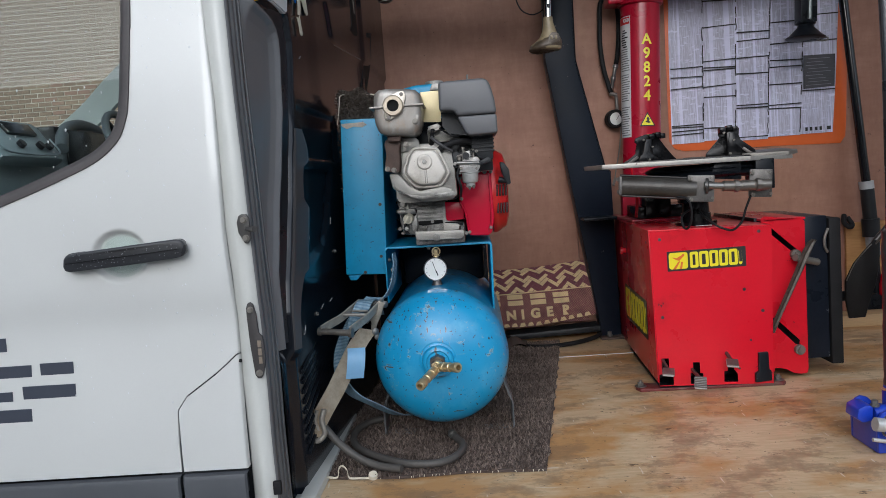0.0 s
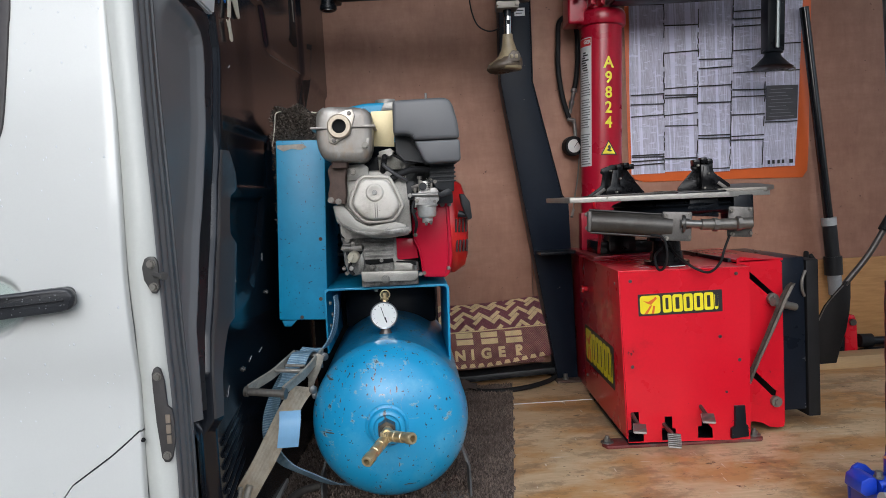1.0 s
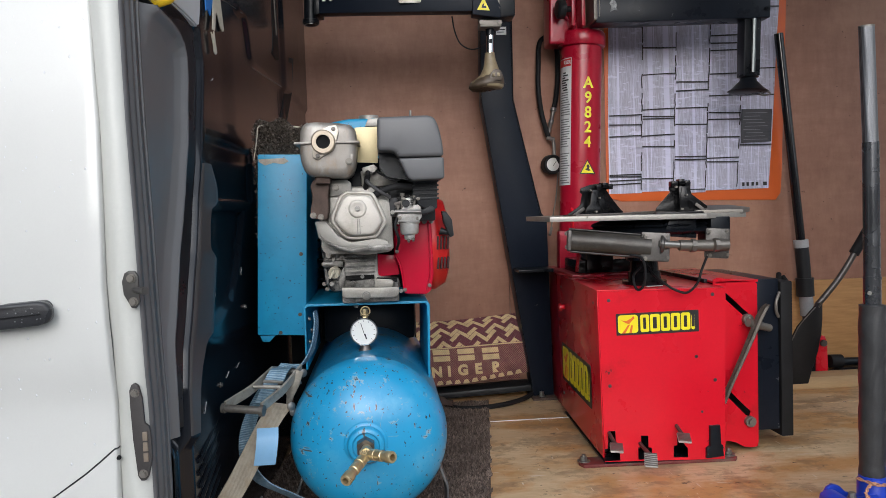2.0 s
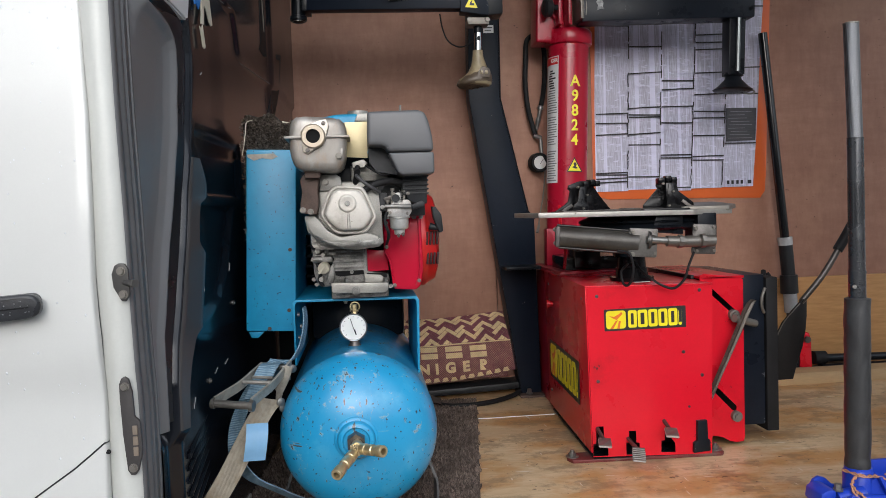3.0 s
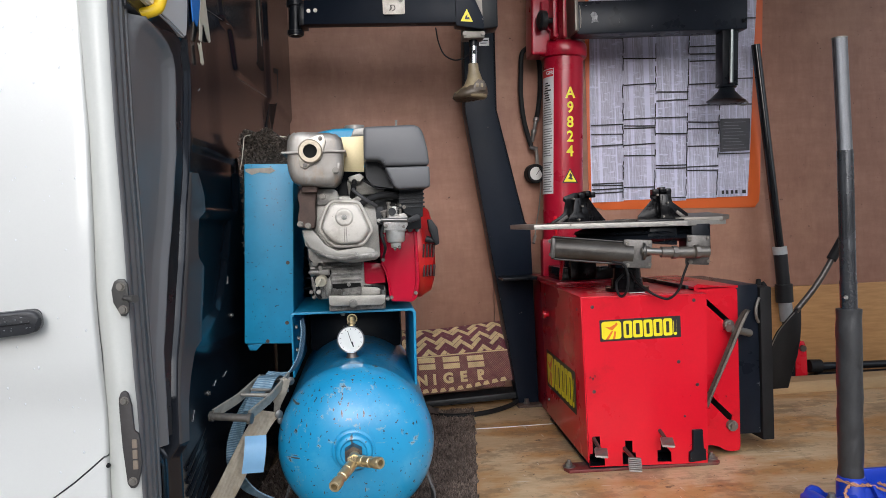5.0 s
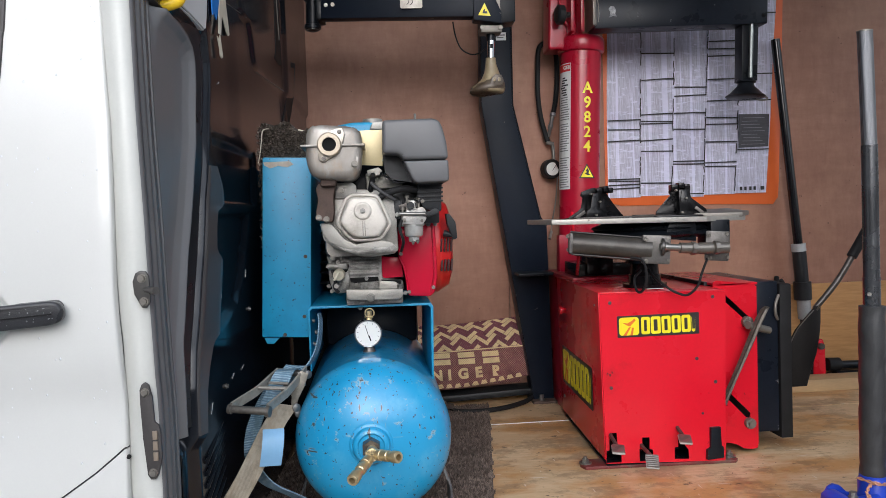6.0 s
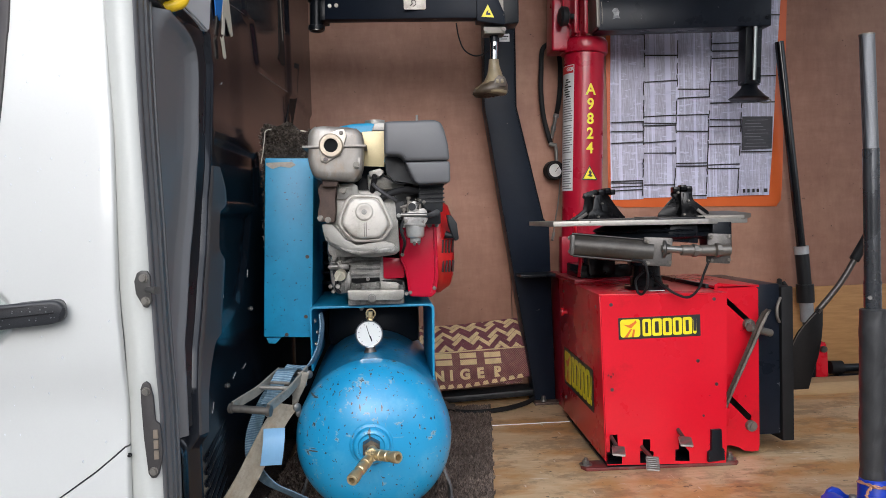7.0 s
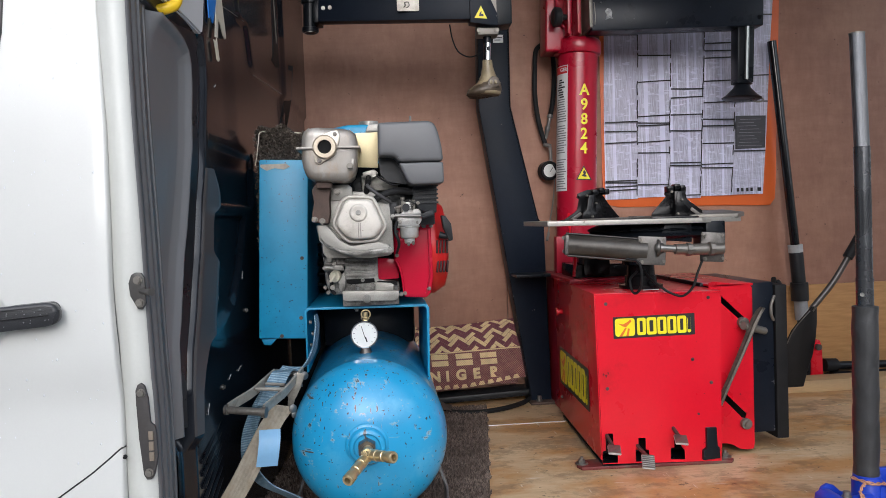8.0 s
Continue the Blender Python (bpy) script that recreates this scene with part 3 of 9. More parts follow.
bm = fresh()
box(bm, -0.47, 2.62, 1.585, 3.095, -0.02, 0.0)
box(bm, -0.56, -0.47, 1.80, 3.095, -0.02, 0.0)
floor = solid("floor", bm, floor_ply, "worn stained plywood floor of the van's load space", "floor", "structure", smooth=0)
bm = fresh()
box(bm, -0.56, 2.62, 3.099, WALL, -0.02, 0.001)
part("plywood_sheet", bm, floor_ply, floor, smooth=0)
bm = fresh()
box(bm, 0.18, 0.62, 3.0945, 3.0995, -0.01, 0.0022)
part("joint_strip", bm, white_print, floor, "pale strip in the joint of the sheets", smooth=0)
bm = fresh()
box(bm, -0.46, 2.62, 1.60, WALL, -0.10, -0.021)
part("floor_underside", bm, black_plastic, floor, smooth=0)

bm = fresh()
box(bm, -0.60, 0.405, WALL, WALL + 0.05, -0.02, 2.30)
wall_n = solid("wall_north", bm, wall_ply, "brown film-faced plywood lining of the van's far side", "wall", "structure", smooth=0)
bm = fresh()
box(bm, 0.408, 2.64, WALL - 0.004, WALL + 0.05, -0.02, 2.30)
part("plywood_panel", bm, wall_ply, wall_n, smooth=0)
bm = fresh()
box(bm, 1.62, 2.62, WALL - 0.022, WALL - 0.005, 0.0, 0.432, 0.002)
part("lower_panel", bm, light_ply, wall_n, "lighter bare plywood panel low on the wall", smooth=30)
# out of view; its near end is placed to limit light on the right
bm = fresh()
box(bm, 1.36, 2.66, 1.64, 1.70, -0.02, 2.30)
solid("wall_south", bm, jamb_paint, "unseen white side panel that limits the light from the door opening", "wall", "structure", smooth=0)
bm = fresh()
box(bm, -0.60, 2.66, 1.64, WALL + 0.05, 2.30, 2.34)
solid("ceiling", bm, ceiling_paint, "pale roof lining of the van", "ceiling", "structure", smooth=0)
# header is out of view, set high to admit more light
bm = fresh()
box(bm, -0.56, 1.36, 1.62, 1.70, 2.15, 2.32)
solid("trim", bm, jamb_paint, "unseen white header over the door opening, its height set for light", "trim", "structure", smooth=0)

# ---- the van's side, cab and door pillar ----
van = thing("panel_van", (-0.75, 1.9, GROUND), "white panel van parked with its side door open", "van")

SKIN = [(-0.35, 1.625), (0.10, 1.590), (0.18, 1.5885), (0.26, 1.5905), (0.35, 1.597), (0.42, 1.604), (0.475, 1.6085), (0.51, 1.6065), (0.545, 1.596), (0.575, 1.5925), (0.68, 1.596), (0.80, 1.601), (0.95, 1.613), (1.2, 1.642), (1.7, 1.74)]
SILL_LINE = [(-2.5, 0.50), (-1.6, 0.60), (-1.25, 0.712), (-1.078, 0.769), (-1.014, 0.790), (-0.950, 0.813), (-0.886, 0.838), (-0.848, 0.858), (-0.8215, 0.880), (-0.805, 0.901), (-0.793, 0.930), (-0.786, 0.959), (-0.779, 1.031), (-0.773, 1.115), (-0.7685, 1.187), (-0.755, 1.66)]
CUT = [(-0.741, 0.262), (-0.738, 0.302), (-0.716, 0.332), (-0.649, 0.377), (-0.602, 0.414), (-0.598, 0.417)]
EDGE_LINE = [(-0.4, -0.599), (0.16, -0.599), (0.34, -0.600), (0.43, -0.5995), (0.513, -0.5995), (0.564, -0.601), (0.593, -0.6015), (0.631, -0.6040), (0.688, -0.606), (0.812, -0.6045), (0.888, -0.605), (0.965, -0.606), (1.033, -0.610), (1.102, -0.6135), (1.181, -0.6175), (1.7, -0.64)]
EDGE = -0.598


def skin_y(z):
    a = [interp(SKIN, z + d) for d in (-0.03, -0.015, 0, 0.015, 0.03)]
    return sum(a) / 5


def dish(x, z):
    """How far the finger dish behind the pull handle sinks into the door."""
    r = math.hypot((x + 0.829) / 0.062, (z - 0.645) / 0.057)
    t = min(1.0, max(0.0, (1.04 - r) / 0.30))
    return 0.016 * t * t * (3 - 2 * t) + (0.006 * max(0.0, 0.74 - r))


def skin_sheet(columns, flange=0.0):
    """Columns of (x, bottom, top) give a curved sheet of the body side with a folded edge at its last column."""
    bm = fresh()
    grid = []
    cols = [(x, b, t, 0.0) for x, b, t in columns]
    if flange:
        x, b, t, _ = cols[-1]
        cols += [(x + 0.0025, b, t, 0.001), (x + 0.004, b, t, 0.004), (x + 0.004, b, t, flange)]
    levels = sorted([0.166 + 0.0166 * i for i in range(91)] + [0.582 + 0.0035 * i for i in range(37)])
    for x, b, t, back in cols:
        k = 1 if x > -0.61 else 0
        zs = [min(max(v, b), t) for v in levels]
        grid.append([bm.verts.new((x + k * (interp(EDGE_LINE, z) - EDGE), skin_y(z) + back + (dish(x, z) if x < -0.74 else 0.0), z)) for z in zs])
    for c0, c1 in zip(grid, grid[1:]):
        for i in range(len(levels) - 1):
            bm.faces.new((c0[i], c1[i], c1[i + 1], c0[i + 1]))
    bot = [c[0] for c in grid]
    for edge in (bot, [c[-1] for c in grid]):
        low = [bm.verts.new(v.co + Vector((0, 0.012, 0))) for v in edge]
        for a, b, c, d in zip(edge, edge[1:], low[1:], low):
            bm.faces.new((a, b, c, d))
    bmesh.ops.remove_doubles(bm, verts=bm.verts[:], dist=0.00002)
    bmesh.ops.dissolve_degenerate(bm, edges=bm.edges[:], dist=0.00002)
    return bm


xs = [-2.5, -2.0, -1.6, -1.35, -1.2, -1.089, -1.03, -0.983, -0.93, -0.891, -0.862, -0.837, -0.822, -0.807, -0.795, -0.785, -0.778, -0.772, -0.764, -0.757, -0.7485, -0.742]
xs = sorted(xs + [-0.8985 + 0.0041 * i for i in range(35)])
cols = [(x, 0.166, interp(SILL_LINE, x)) for x in xs[:-1]] + [(-0.7412, 0.166, 1.66)]
cols += [(x, interp(CUT, x), 1.66) for x in (-0.741, -0.738, -0.728, -0.716, -0.69, -0.649, -0.625, EDGE)]
front_door = part("front_door", skin_sheet(cols, 0.02), white_paint, van, "white front door with raindrops", smooth=50)
part("rear_corner_panel", skin_sheet([(x, 0.166, interp(CUT, x) - 0.0034) for x in (-0.7365, -0.733, -0.716, -0.69, -0.649, -0.62, EDGE)], 0.02), white_paint, van, smooth=50)


def cladding_sheet(x0, x1):
    bm = fresh()
    rows = []
    for z, d in ((-0.30, 0.02), (-0.28, -0.006), (0.05, -0.016), (0.148, -0.016), (0.158, -0.012), (0.160, 0.004)):
        rows.append([bm.verts.new((x, skin_y(max(z, -0.3)) + d, z)) for x in (x0, x0 + 0.004, x1 - 0.004, x1)])
    for r in rows:
        r[0].co.y += 0.006
        r[3].co.y += 0.006
    for r0, r1 in zip(rows, rows[1:]):
        for i in range(3):
            bm.faces.new((r0[i], r0[i + 1], r1[i + 1], r1[i]))
    return bm


part("side_cladding", cladding_sheet(-2.5, -0.743), cladding_mat, van, "grey-black plastic strip along the sill")
part("side_cladding", cladding_sheet(-0.737, EDGE + 0.002), cladding_mat, van)
bm = fresh()
prism(bm, [(-0.80, 0.10), (-0.61, 0.10), (-0.61, 0.43), (-0.66, 0.42), (-0.80, 0.33)], 1.622, 1.63)
part("inner_panel", bm, cladding_mat, van)
bm = fresh()
box(bm, -2.5, -0.60, 1.63, 1.645, -0.45, 0.16)
part("sill_box", bm, black_plastic, van)
# window rubber and pane
outline = [Vector((x, 0, z)) for x, z in SILL_LINE[1:]]
outl = spline(outline, 5)
bm = fresh()
rows = []
for i, p in enumerate(outl):
    d = (outl[min(i + 1, len(outl) - 1)] - outl[max(i - 1, 0)]).normalized()
    inward = Vector((-d.z, 0, d.x))
    y = skin_y(p.z)
    rows.append([bm.verts.new((p.x + inward.x * w, y + dy, p.z + inward.z * w)) for w, dy in ((-0.003, 0.004), (-0.001, -0.004), (0.010, -0.004), (0.022, 0.004), (0.024, 0.014))])
for r0, r1 in zip(rows, rows[1:]):
    for k in range(4):
        bm.faces.new((r0[k], r0[k + 1], r1[k + 1], r1[k]))
part("window_seal", bm, surface("brown_black_window_rubber", (0.055, 0.047, 0.045), 0.5), front_door, "brown-black rubber round the window", smooth=60)
bm = fresh()
g = []
for z in [0.50 + 0.04 * i for i in range(30)]:
    y = skin_y(z) + 0.012
    g.append([bm.verts.new((x, y, z)) for x in (-2.4, -1.6, -0.75)])
for r0, r1 in zip(g, g[1:]):
    for k in range(2):
        bm.faces.new((r0[k], r0[k + 1], r1[k + 1], r1[k]))
r = bmesh.ops.extrude_face_region(bm, geom=bm.faces[:], use_keep_orig=True)
bmesh.ops.translate(bm, verts=[q for q in r["geom"] if isinstance(q, bmesh.types.BMVert)], vec=(0, 0.004, 0))
pane = part("window_pane", bm, window_glass, front_door, "green-tinted side window glass", smooth=60)
pane.visible_shadow = False
bm = fresh()
rnd = random.Random(17)
for i in range(60):
    x, z = rnd.uniform(-1.15, -0.79), rnd.uniform(0.76, 1.2)
    if z < interp(SILL_LINE, x) + 0.03:
        continue
    q = rnd.uniform(0.0010, 0.0024)
    bmesh.ops.create_icosphere(bm, subdivisions=1, radius=1, matrix=pose(x, skin_y(z) + 0.0115, z) @ Matrix.Diagonal((q, q * 0.4, q * rnd.uniform(1, 1.8), 1)))
tagged(part("raindrops", bm, surface("pane_bead", (0.62, 0.64, 0.64), 0.06, 0, 0.02, 9, 100, 0.0), pane, smooth=80), kind="stuff")
# pull handle with its finger dish
def slanted(bm):
    """Tilt a handle piece to the slope of the handle and bow its grip towards the hand."""
    for v in bm.verts:
        u = (v.co.x + 0.812) / 0.128
        v.co.y += 0.010 * u * u * (1.0 if v.co.y < 1.585 else 0.0)
        v.co.z += (v.co.x + 0.812) * 0.062
    return bm


HANDLE_RUN = [(-0.941, 0.640), (-0.938, 0.656), (-0.930, 0.664), (-0.90, 0.666), (-0.80, 0.667), (-0.694, 0.667), (-0.682, 0.663), (-0.675, 0.652), (-0.675, 0.638), (-0.682, 0.630), (-0.696, 0.627), (-0.80, 0.626), (-0.925, 0.627), (-0.937, 0.630)]
bm = fresh()
prism(bm, HANDLE_RUN, 1.556, 1.574, 0.006, 3)
handle = part("door_handle", slanted(bm), surface("wet_black_plastic", (0.026, 0.027, 0.030), 0.30, 0, 0.25, 14, 500, 0.25, spec=0.4), front_door, "black plastic pull handle with raindrops", smooth=50)
for x0, x1 in ((-0.938, -0.892), (-0.768, -0.682)):
    bm = fresh()
    prism(bm, rounded(x0, x1, 0.6275, 0.6665, 0.014), 1.566, 1.5985, 0.003)
    part("handle_mount", slanted(bm), black_plastic, handle, smooth=50)
bm = fresh()
tube(bm, [(x, 1.5555, 0.646) for x in (-0.932, -0.89, -0.85, -0.81, -0.77, -0.73, -0.69)], 0.0013, 6)
part("lock_seam", slanted(bm), rubber, handle, smooth=60)
bm = fresh()
rnd = random.Random(8)
for i in range(70):
    x = rnd.uniform(-0.92, -0.69)
    z = 0.6465 + (x + 0.812) * 0.062 + rnd.uniform(-0.014, 0.014)
    q = rnd.uniform(0.0007, 0.0016)
    bmesh.ops.create_icosphere(bm, subdivisions=1, radius=q, matrix=pose(x, 1.5557 + 0.010 * ((x + 0.812) / 0.128) ** 2, z))
tagged(part("raindrops", bm, surface("handle_bead", (0.16, 0.165, 0.17), 0.08, 0, 0.02, 9, 100, 0.0), handle, smooth=80), kind="stuff")
# lettering kept as plain bars
for x0, x1, z0, z1 in ((-1.140, -1.108, 0.452, 0.482), (-1.140, -1.056, 0.394, 0.420), (-1.036, -0.962, 0.396, 0.422), (-1.140, -1.102, 0.343, 0.364), (-1.078, -0.960, 0.346, 0.374), (-1.140, -1.062, 0.297, 0.325)):
    bm = fresh()
    y = skin_y((z0 + z1) / 2)
    box(bm, x0, x1, y - 0.0016, y + 0.002, z0, z1)
    part("lettering_bar", bm, letter_grey, front_door, smooth=0)
# raindrops on the paint
bm = fresh()
rnd = random.Random(4)
for i in range(150):
    z = rnd.uniform(0.2, 1.25)
    x = rnd.uniform(-0.98, -0.605)
    if z < interp(CUT, x) + 0.02 or z > interp(SILL_LINE, x) - 0.02 and x < -0.742:
        continue
    s = rnd.uniform(0.0008, 0.0019)
    bmesh.ops.create_icosphere(bm, subdivisions=1, radius=1, matrix=pose(x, skin_y(z), z) @ Matrix.Diagonal((s, s * 0.5, s * rnd.uniform(1, 1.7), 1)))
tagged(part("raindrops", bm, surface("water_bead", (0.70, 0.71, 0.72), 0.06, 0, 0.02, 9, 100, 0.0), front_door, smooth=80), kind="stuff")

# pillar that the sliding door shuts against
JAMB_R = [(-0.62, -0.530), (0.0, -0.540), (0.11, -0.541), (0.214, -0.5425), (0.329, -0.541), (0.408, -0.5415), (0.507, -0.5435), (0.606, -0.546), (0.674, -0.5475), (0.791, -0.5495), (0.888, -0.5535), (0.985, -0.5575), (1.083, -0.5605), (1.181, -0.563), (1.7, -0.572)]
bm = fresh()
g = []
for i in range(60):
    z = -0.30 + 1.96 * i / 59
    xr = interp(JAMB_R, z)
    y = skin_y(z)
    lean = max(0.0, y - 1.60) * 0.6
    ed = interp(EDGE_LINE, z)
    w = xr - ed
    g.append([bm.verts.new((x, yy + lean, z)) for x, yy in ((ed - 0.004, 1.640), (ed + 0.002, 1.622), (ed + 0.006, 1.6135), (ed + w * 0.34, 1.6105), (ed + w * 0.40, 1.6065), (ed + w * 0.66, 1.6055), (xr - 0.006, 1.612), (xr - 0.002, 1.618), (xr - 0.004, 1.70))])
for r0, r1 in zip(g, g[1:]):
    for k in range(8):
        bm.faces.new((r0[k], r0[k + 1], r1[k + 1], r1[k]))
pillar = part("door_pillar", bm, jamb_paint, van, "dusty white door pillar with bolted fittings", smooth=60)
SEAL = [(-0.004, 1.6160), (-0.001, 1.6170), (0.0015, 1.622), (0.0020, 1.632), (-0.002, 1.636), (-0.002, 1.639), (0.0035, 1.643), (0.0045, 1.655), (0.003, 1.662), (-0.002, 1.665), (-0.002, 1.668), (0.0045, 1.672), (0.005, 1.686), (0.001, 1.690), (0.001, 1.692), (0.006, 1.694), (0.0065, 1.699), (-0.006, 1.703)]
bm = fresh()
g = []
for i in range(60):
    z = -0.30 + 1.96 * i / 59
    lean = max(0.0, skin_y(z) - 1.60) * 0.6
    g.append([bm.verts.new((interp(JAMB_R, z) + dx, y + lean, z)) for dx, y in SEAL])
for r0, r1 in zip(g, g[1:]):
    for k in range(len(SEAL) - 1):
        bm.faces.new((r0[k], r0[k + 1], r1[k + 1], r1[k]))
part("door_seal", bm, seal_rubber, van, "grey ribbed rubber door seal", smooth=50)
# striker
bm = fresh()
prism(bm, [(-0.560, 0.716), (-0.550, 0.715), (-0.545, 0.706), (-0.544, 0.662), (-0.551, 0.652), (-0.558, 0.653), (-0.570, 0.676), (-0.572, 0.698), (-0.567, 0.712)], 1.599, 1.606, 0.002)
part("striker_plate", bm, surface("dark_striker", (0.055, 0.052, 0.048), 0.4, 0.2), pillar, "dark steel striker with a pin")
bm = fresh()
rod(bm, (-0.552, 1.602, 0.684), (-0.535, 1.586, 0.683), 0.0048)
rod(bm, (-0.535, 1.586, 0.683), (-0.528, 1.579, 0.683), 0.0066)
part("pin", bm, surface("worn_pin_steel", (0.10, 0.095, 0.09), 0.28, 0.6), pillar)
bolt("bolt", (-0.556, 1.599, 0.703), (0, -1, 0), 0.0058, pillar, dull_steel)
bolt("bolt", (-0.554, 1.599, 0.664), (0, -1, 0), 0.0058, pillar, dull_steel)
# contact plate
bm = fresh()
prism(bm, [(-0.566, 0.524), (-0.560, 0.527), (-0.554, 0.522), (-0.549, 0.500), (-0.547, 0.458), (-0.540, 0.452), (-0.538, 0.440), (-0.537, 0.402), (-0.539, 0.390), (-0.545, 0.366), (-0.550, 0.359), (-0.558, 0.359), (-0.563, 0.368), (-0.568, 0.430), (-0.570, 0.490), (-0.570, 0.514)], 1.5985, 1.607, 0.003)
part("contact_plate", bm, surface("brown_black_plate", (0.055, 0.050, 0.048), 0.42, spec=0.3), pillar, "brown-black electrical contact plate")
for z in (0.436, 0.418, 0.400):
    bm = fresh()
    box(bm, -0.551, -0.543, 1.5955, 1.600, z - 0.0075, z + 0.0075, 0.001)
    part("contact", bm, surface("dull_contact", (0.20, 0.16, 0.12), 0.5), pillar)
bolt("bolt", (-0.560, 1.5985, 0.510), (0, -1, 0), 0.0056, pillar, dull_steel)
bolt("bolt", (-0.553, 1.5985, 0.372), (0, -1, 0), 0.0056, pillar, dull_steel)
bm = fresh()
box(bm, -0.548, -0.530, 1.598, 1.610, 0.098, 0.128, 0.003)
part("door_buffer", bm, rubber, pillar)
bolt("bolt", (-0.594, 1.606, 0.40), (0, -1, 0), 0.003, pillar, rubber)


def bulk_x(y):
    return -0.519 + 0.052 * (y - 2.04)


def step(v, a, b):
    t = min(1.0, max(0.0, (v - a) / (b - a)))
    return t * t * (3 - 2 * t)


# grey trim over the pillar's inner side
TRIM_R = [(0.39, 1.765), (0.462, 1.765), (0.528, 1.764), (0.567, 1.764), (0.603, 1.780), (0.656, 1.797), (0.733, 1.822), (0.789, 1.850), (0.847, 1.873), (0.906, 1.893), (0.955, 1.913), (1.027, 1.922), (1.09, 1.935), (1.136, 1.934), (1.163, 1.920), (1.182, 1.885), (1.191, 1.838), (1.197, 1.765)]
BAND_R = [(0.34, 1.810), (0.461, 1.817), (0.538, 1.835), (0.57, 1.852), (0.613, 1.872), (0.67, 1.893), (0.728, 1.918), (0.788, 1.936), (0.849, 1.954), (0.912, 1.985), (0.963, 2.007), (1.041, 2.028), (1.107, 2.043), (1.15, 2.046), (1.19, 2.036), (1.25, 2.030)]
FLANGE_R = [(0.34, 1.842), (0.453, 1.857), (0.495, 1.879), (0.542, 1.920), (0.553, 1.975), (0.6, 1.987), (0.661, 2.011), (0.712, 2.028), (0.728, 1.993), (0.738, 1.981), (0.787, 1.989), (0.819, 2.003), (0.833, 2.062), (0.865, 2.062), (0.928, 2.043), (0.96, 2.030), (1.0, 2.034), (1.041, 2.042), (1.107, 2.056), (1.25, 2.062)]
PANEL_LOW = [(1.9, 0.535), (2.006, 0.548), (2.10, 0.562), (2.201, 0.585), (2.272, 0.650), (2.317, 0.721), (2.38, 0.82)]
def outline_gap(y, z):
    """Distance from (y, z) to the trim's outer edge."""
    best = 9.0
    for (za, ya), (zb, yb) in zip(TRIM_R, TRIM_R[1:]):
        p, d = Vector((y - ya, z - za)), Vector((yb - ya, zb - za))
        u = min(1.0, max(0.0, p.dot(d) / d.length_squared))
        best = min(best, (p - d * u).length)
    return best


LIP = [(0.0, -0.030), (0.0015, -0.004), (0.005, 0.0005), (0.010, 0.0015), (0.016, -0.002), (0.024, -0.009), (0.045, -0.017), (0.080, -0.020), (0.2, -0.020)]
bm = fresh()
g = []
heights = [0.388 + 0.722 * i / 50 for i in range(50)] + [1.11 + 0.086 * i / 34 for i in range(35)]
for z in heights:
    b = interp(TRIM_R, z)
    a = 1.698 + max(0.0, skin_y(z) - 1.60) * 0.6
    x0 = interp(JAMB_R, z) + 0.003
    row = []
    for k in range(41):
        u = 1 - (1 - k / 40) ** 2
        y = a + (b - a) * u
        d = outline_gap(y, z) if z < 1.195 or y > 1.76 else 0.0
        inner = bulk_x(y) + interp(LIP, d)
        row.append(bm.verts.new((inner + (x0 - inner) * (1 - step(y, a, a + 0.03)), y, z)))
    row.append(bm.verts.new((bulk_x(b) - 0.05, b + 0.004, z)))
    g.append(row)
for r0, r1 in zip(g, g[1:]):
    for k in range(len(r0) - 1):
        bm.faces.new((r0[k], r0[k + 1], r1[k + 1], r1[k]))
part("pillar_trim", bm, trim_plastic, van, "matt grey moulded trim inside the door pillar", smooth=60)
bm = fresh()
loop = [(1.72, 1.226), (1.833, 1.223), (1.919, 1.221), (1.975, 1.218), (2.006, 1.215), (2.022, 1.220), (2.034, 1.250), (2.045, 1.295), (2.050, 1.70), (1.72, 1.70)]
f = bm.faces.new([bm.verts.new((bulk_x(y) + 0.002, y, z)) for y, z in loop])
r = bmesh.ops.extrude_face_region(bm, geom=[f], use_keep_orig=True)
bmesh.ops.translate(bm, verts=[q for q in r["geom"] if isinstance(q, bmesh.types.BMVert)], vec=(-0.04, 0, 0))
bmesh.ops.bevel(bm, geom=bm.edges[:], offset=0.004, segments=2, affect='EDGES')
part("upper_trim", bm, surface("pale_grey_trim_plastic", (0.72, 0.72, 0.725), 0.38, 0, 0.06, 4, 900, 0.2), van, "pale grey upper trim")
# rubber channel that runs up between trim and bulkhead and over the trim's top
bm = fresh()
g = []
lower = [0.392 + 0.70 * i / 40 for i in range(41)]
pairs = [((interp(TRIM_R, z), z), (interp(BAND_R, z), z)) for z in lower]
ends = [((1.935, 1.110), (2.042, 1.125)), ((1.934, 1.136), (2.042, 1.160)), ((1.920, 1.163), (2.034, 1.192)), ((1.885, 1.182), (2.006, 1.215)), ((1.838, 1.191), (1.919, 1.222)), ((1.765, 1.197), (1.80, 1.228)), ((1.70, 1.199), (1.70, 1.230))]
for (i0, o0), (i1, o1) in zip([pairs[-1]] + ends, ends):
    for u in (0.25, 0.5, 0.75, 1.0):
        pairs.append(((i0[0] + (i1[0] - i0[0]) * u, i0[1] + (i1[1] - i0[1]) * u), (o0[0] + (o1[0] - o0[0]) * u, o0[1] + (o1[1] - o0[1]) * u)))
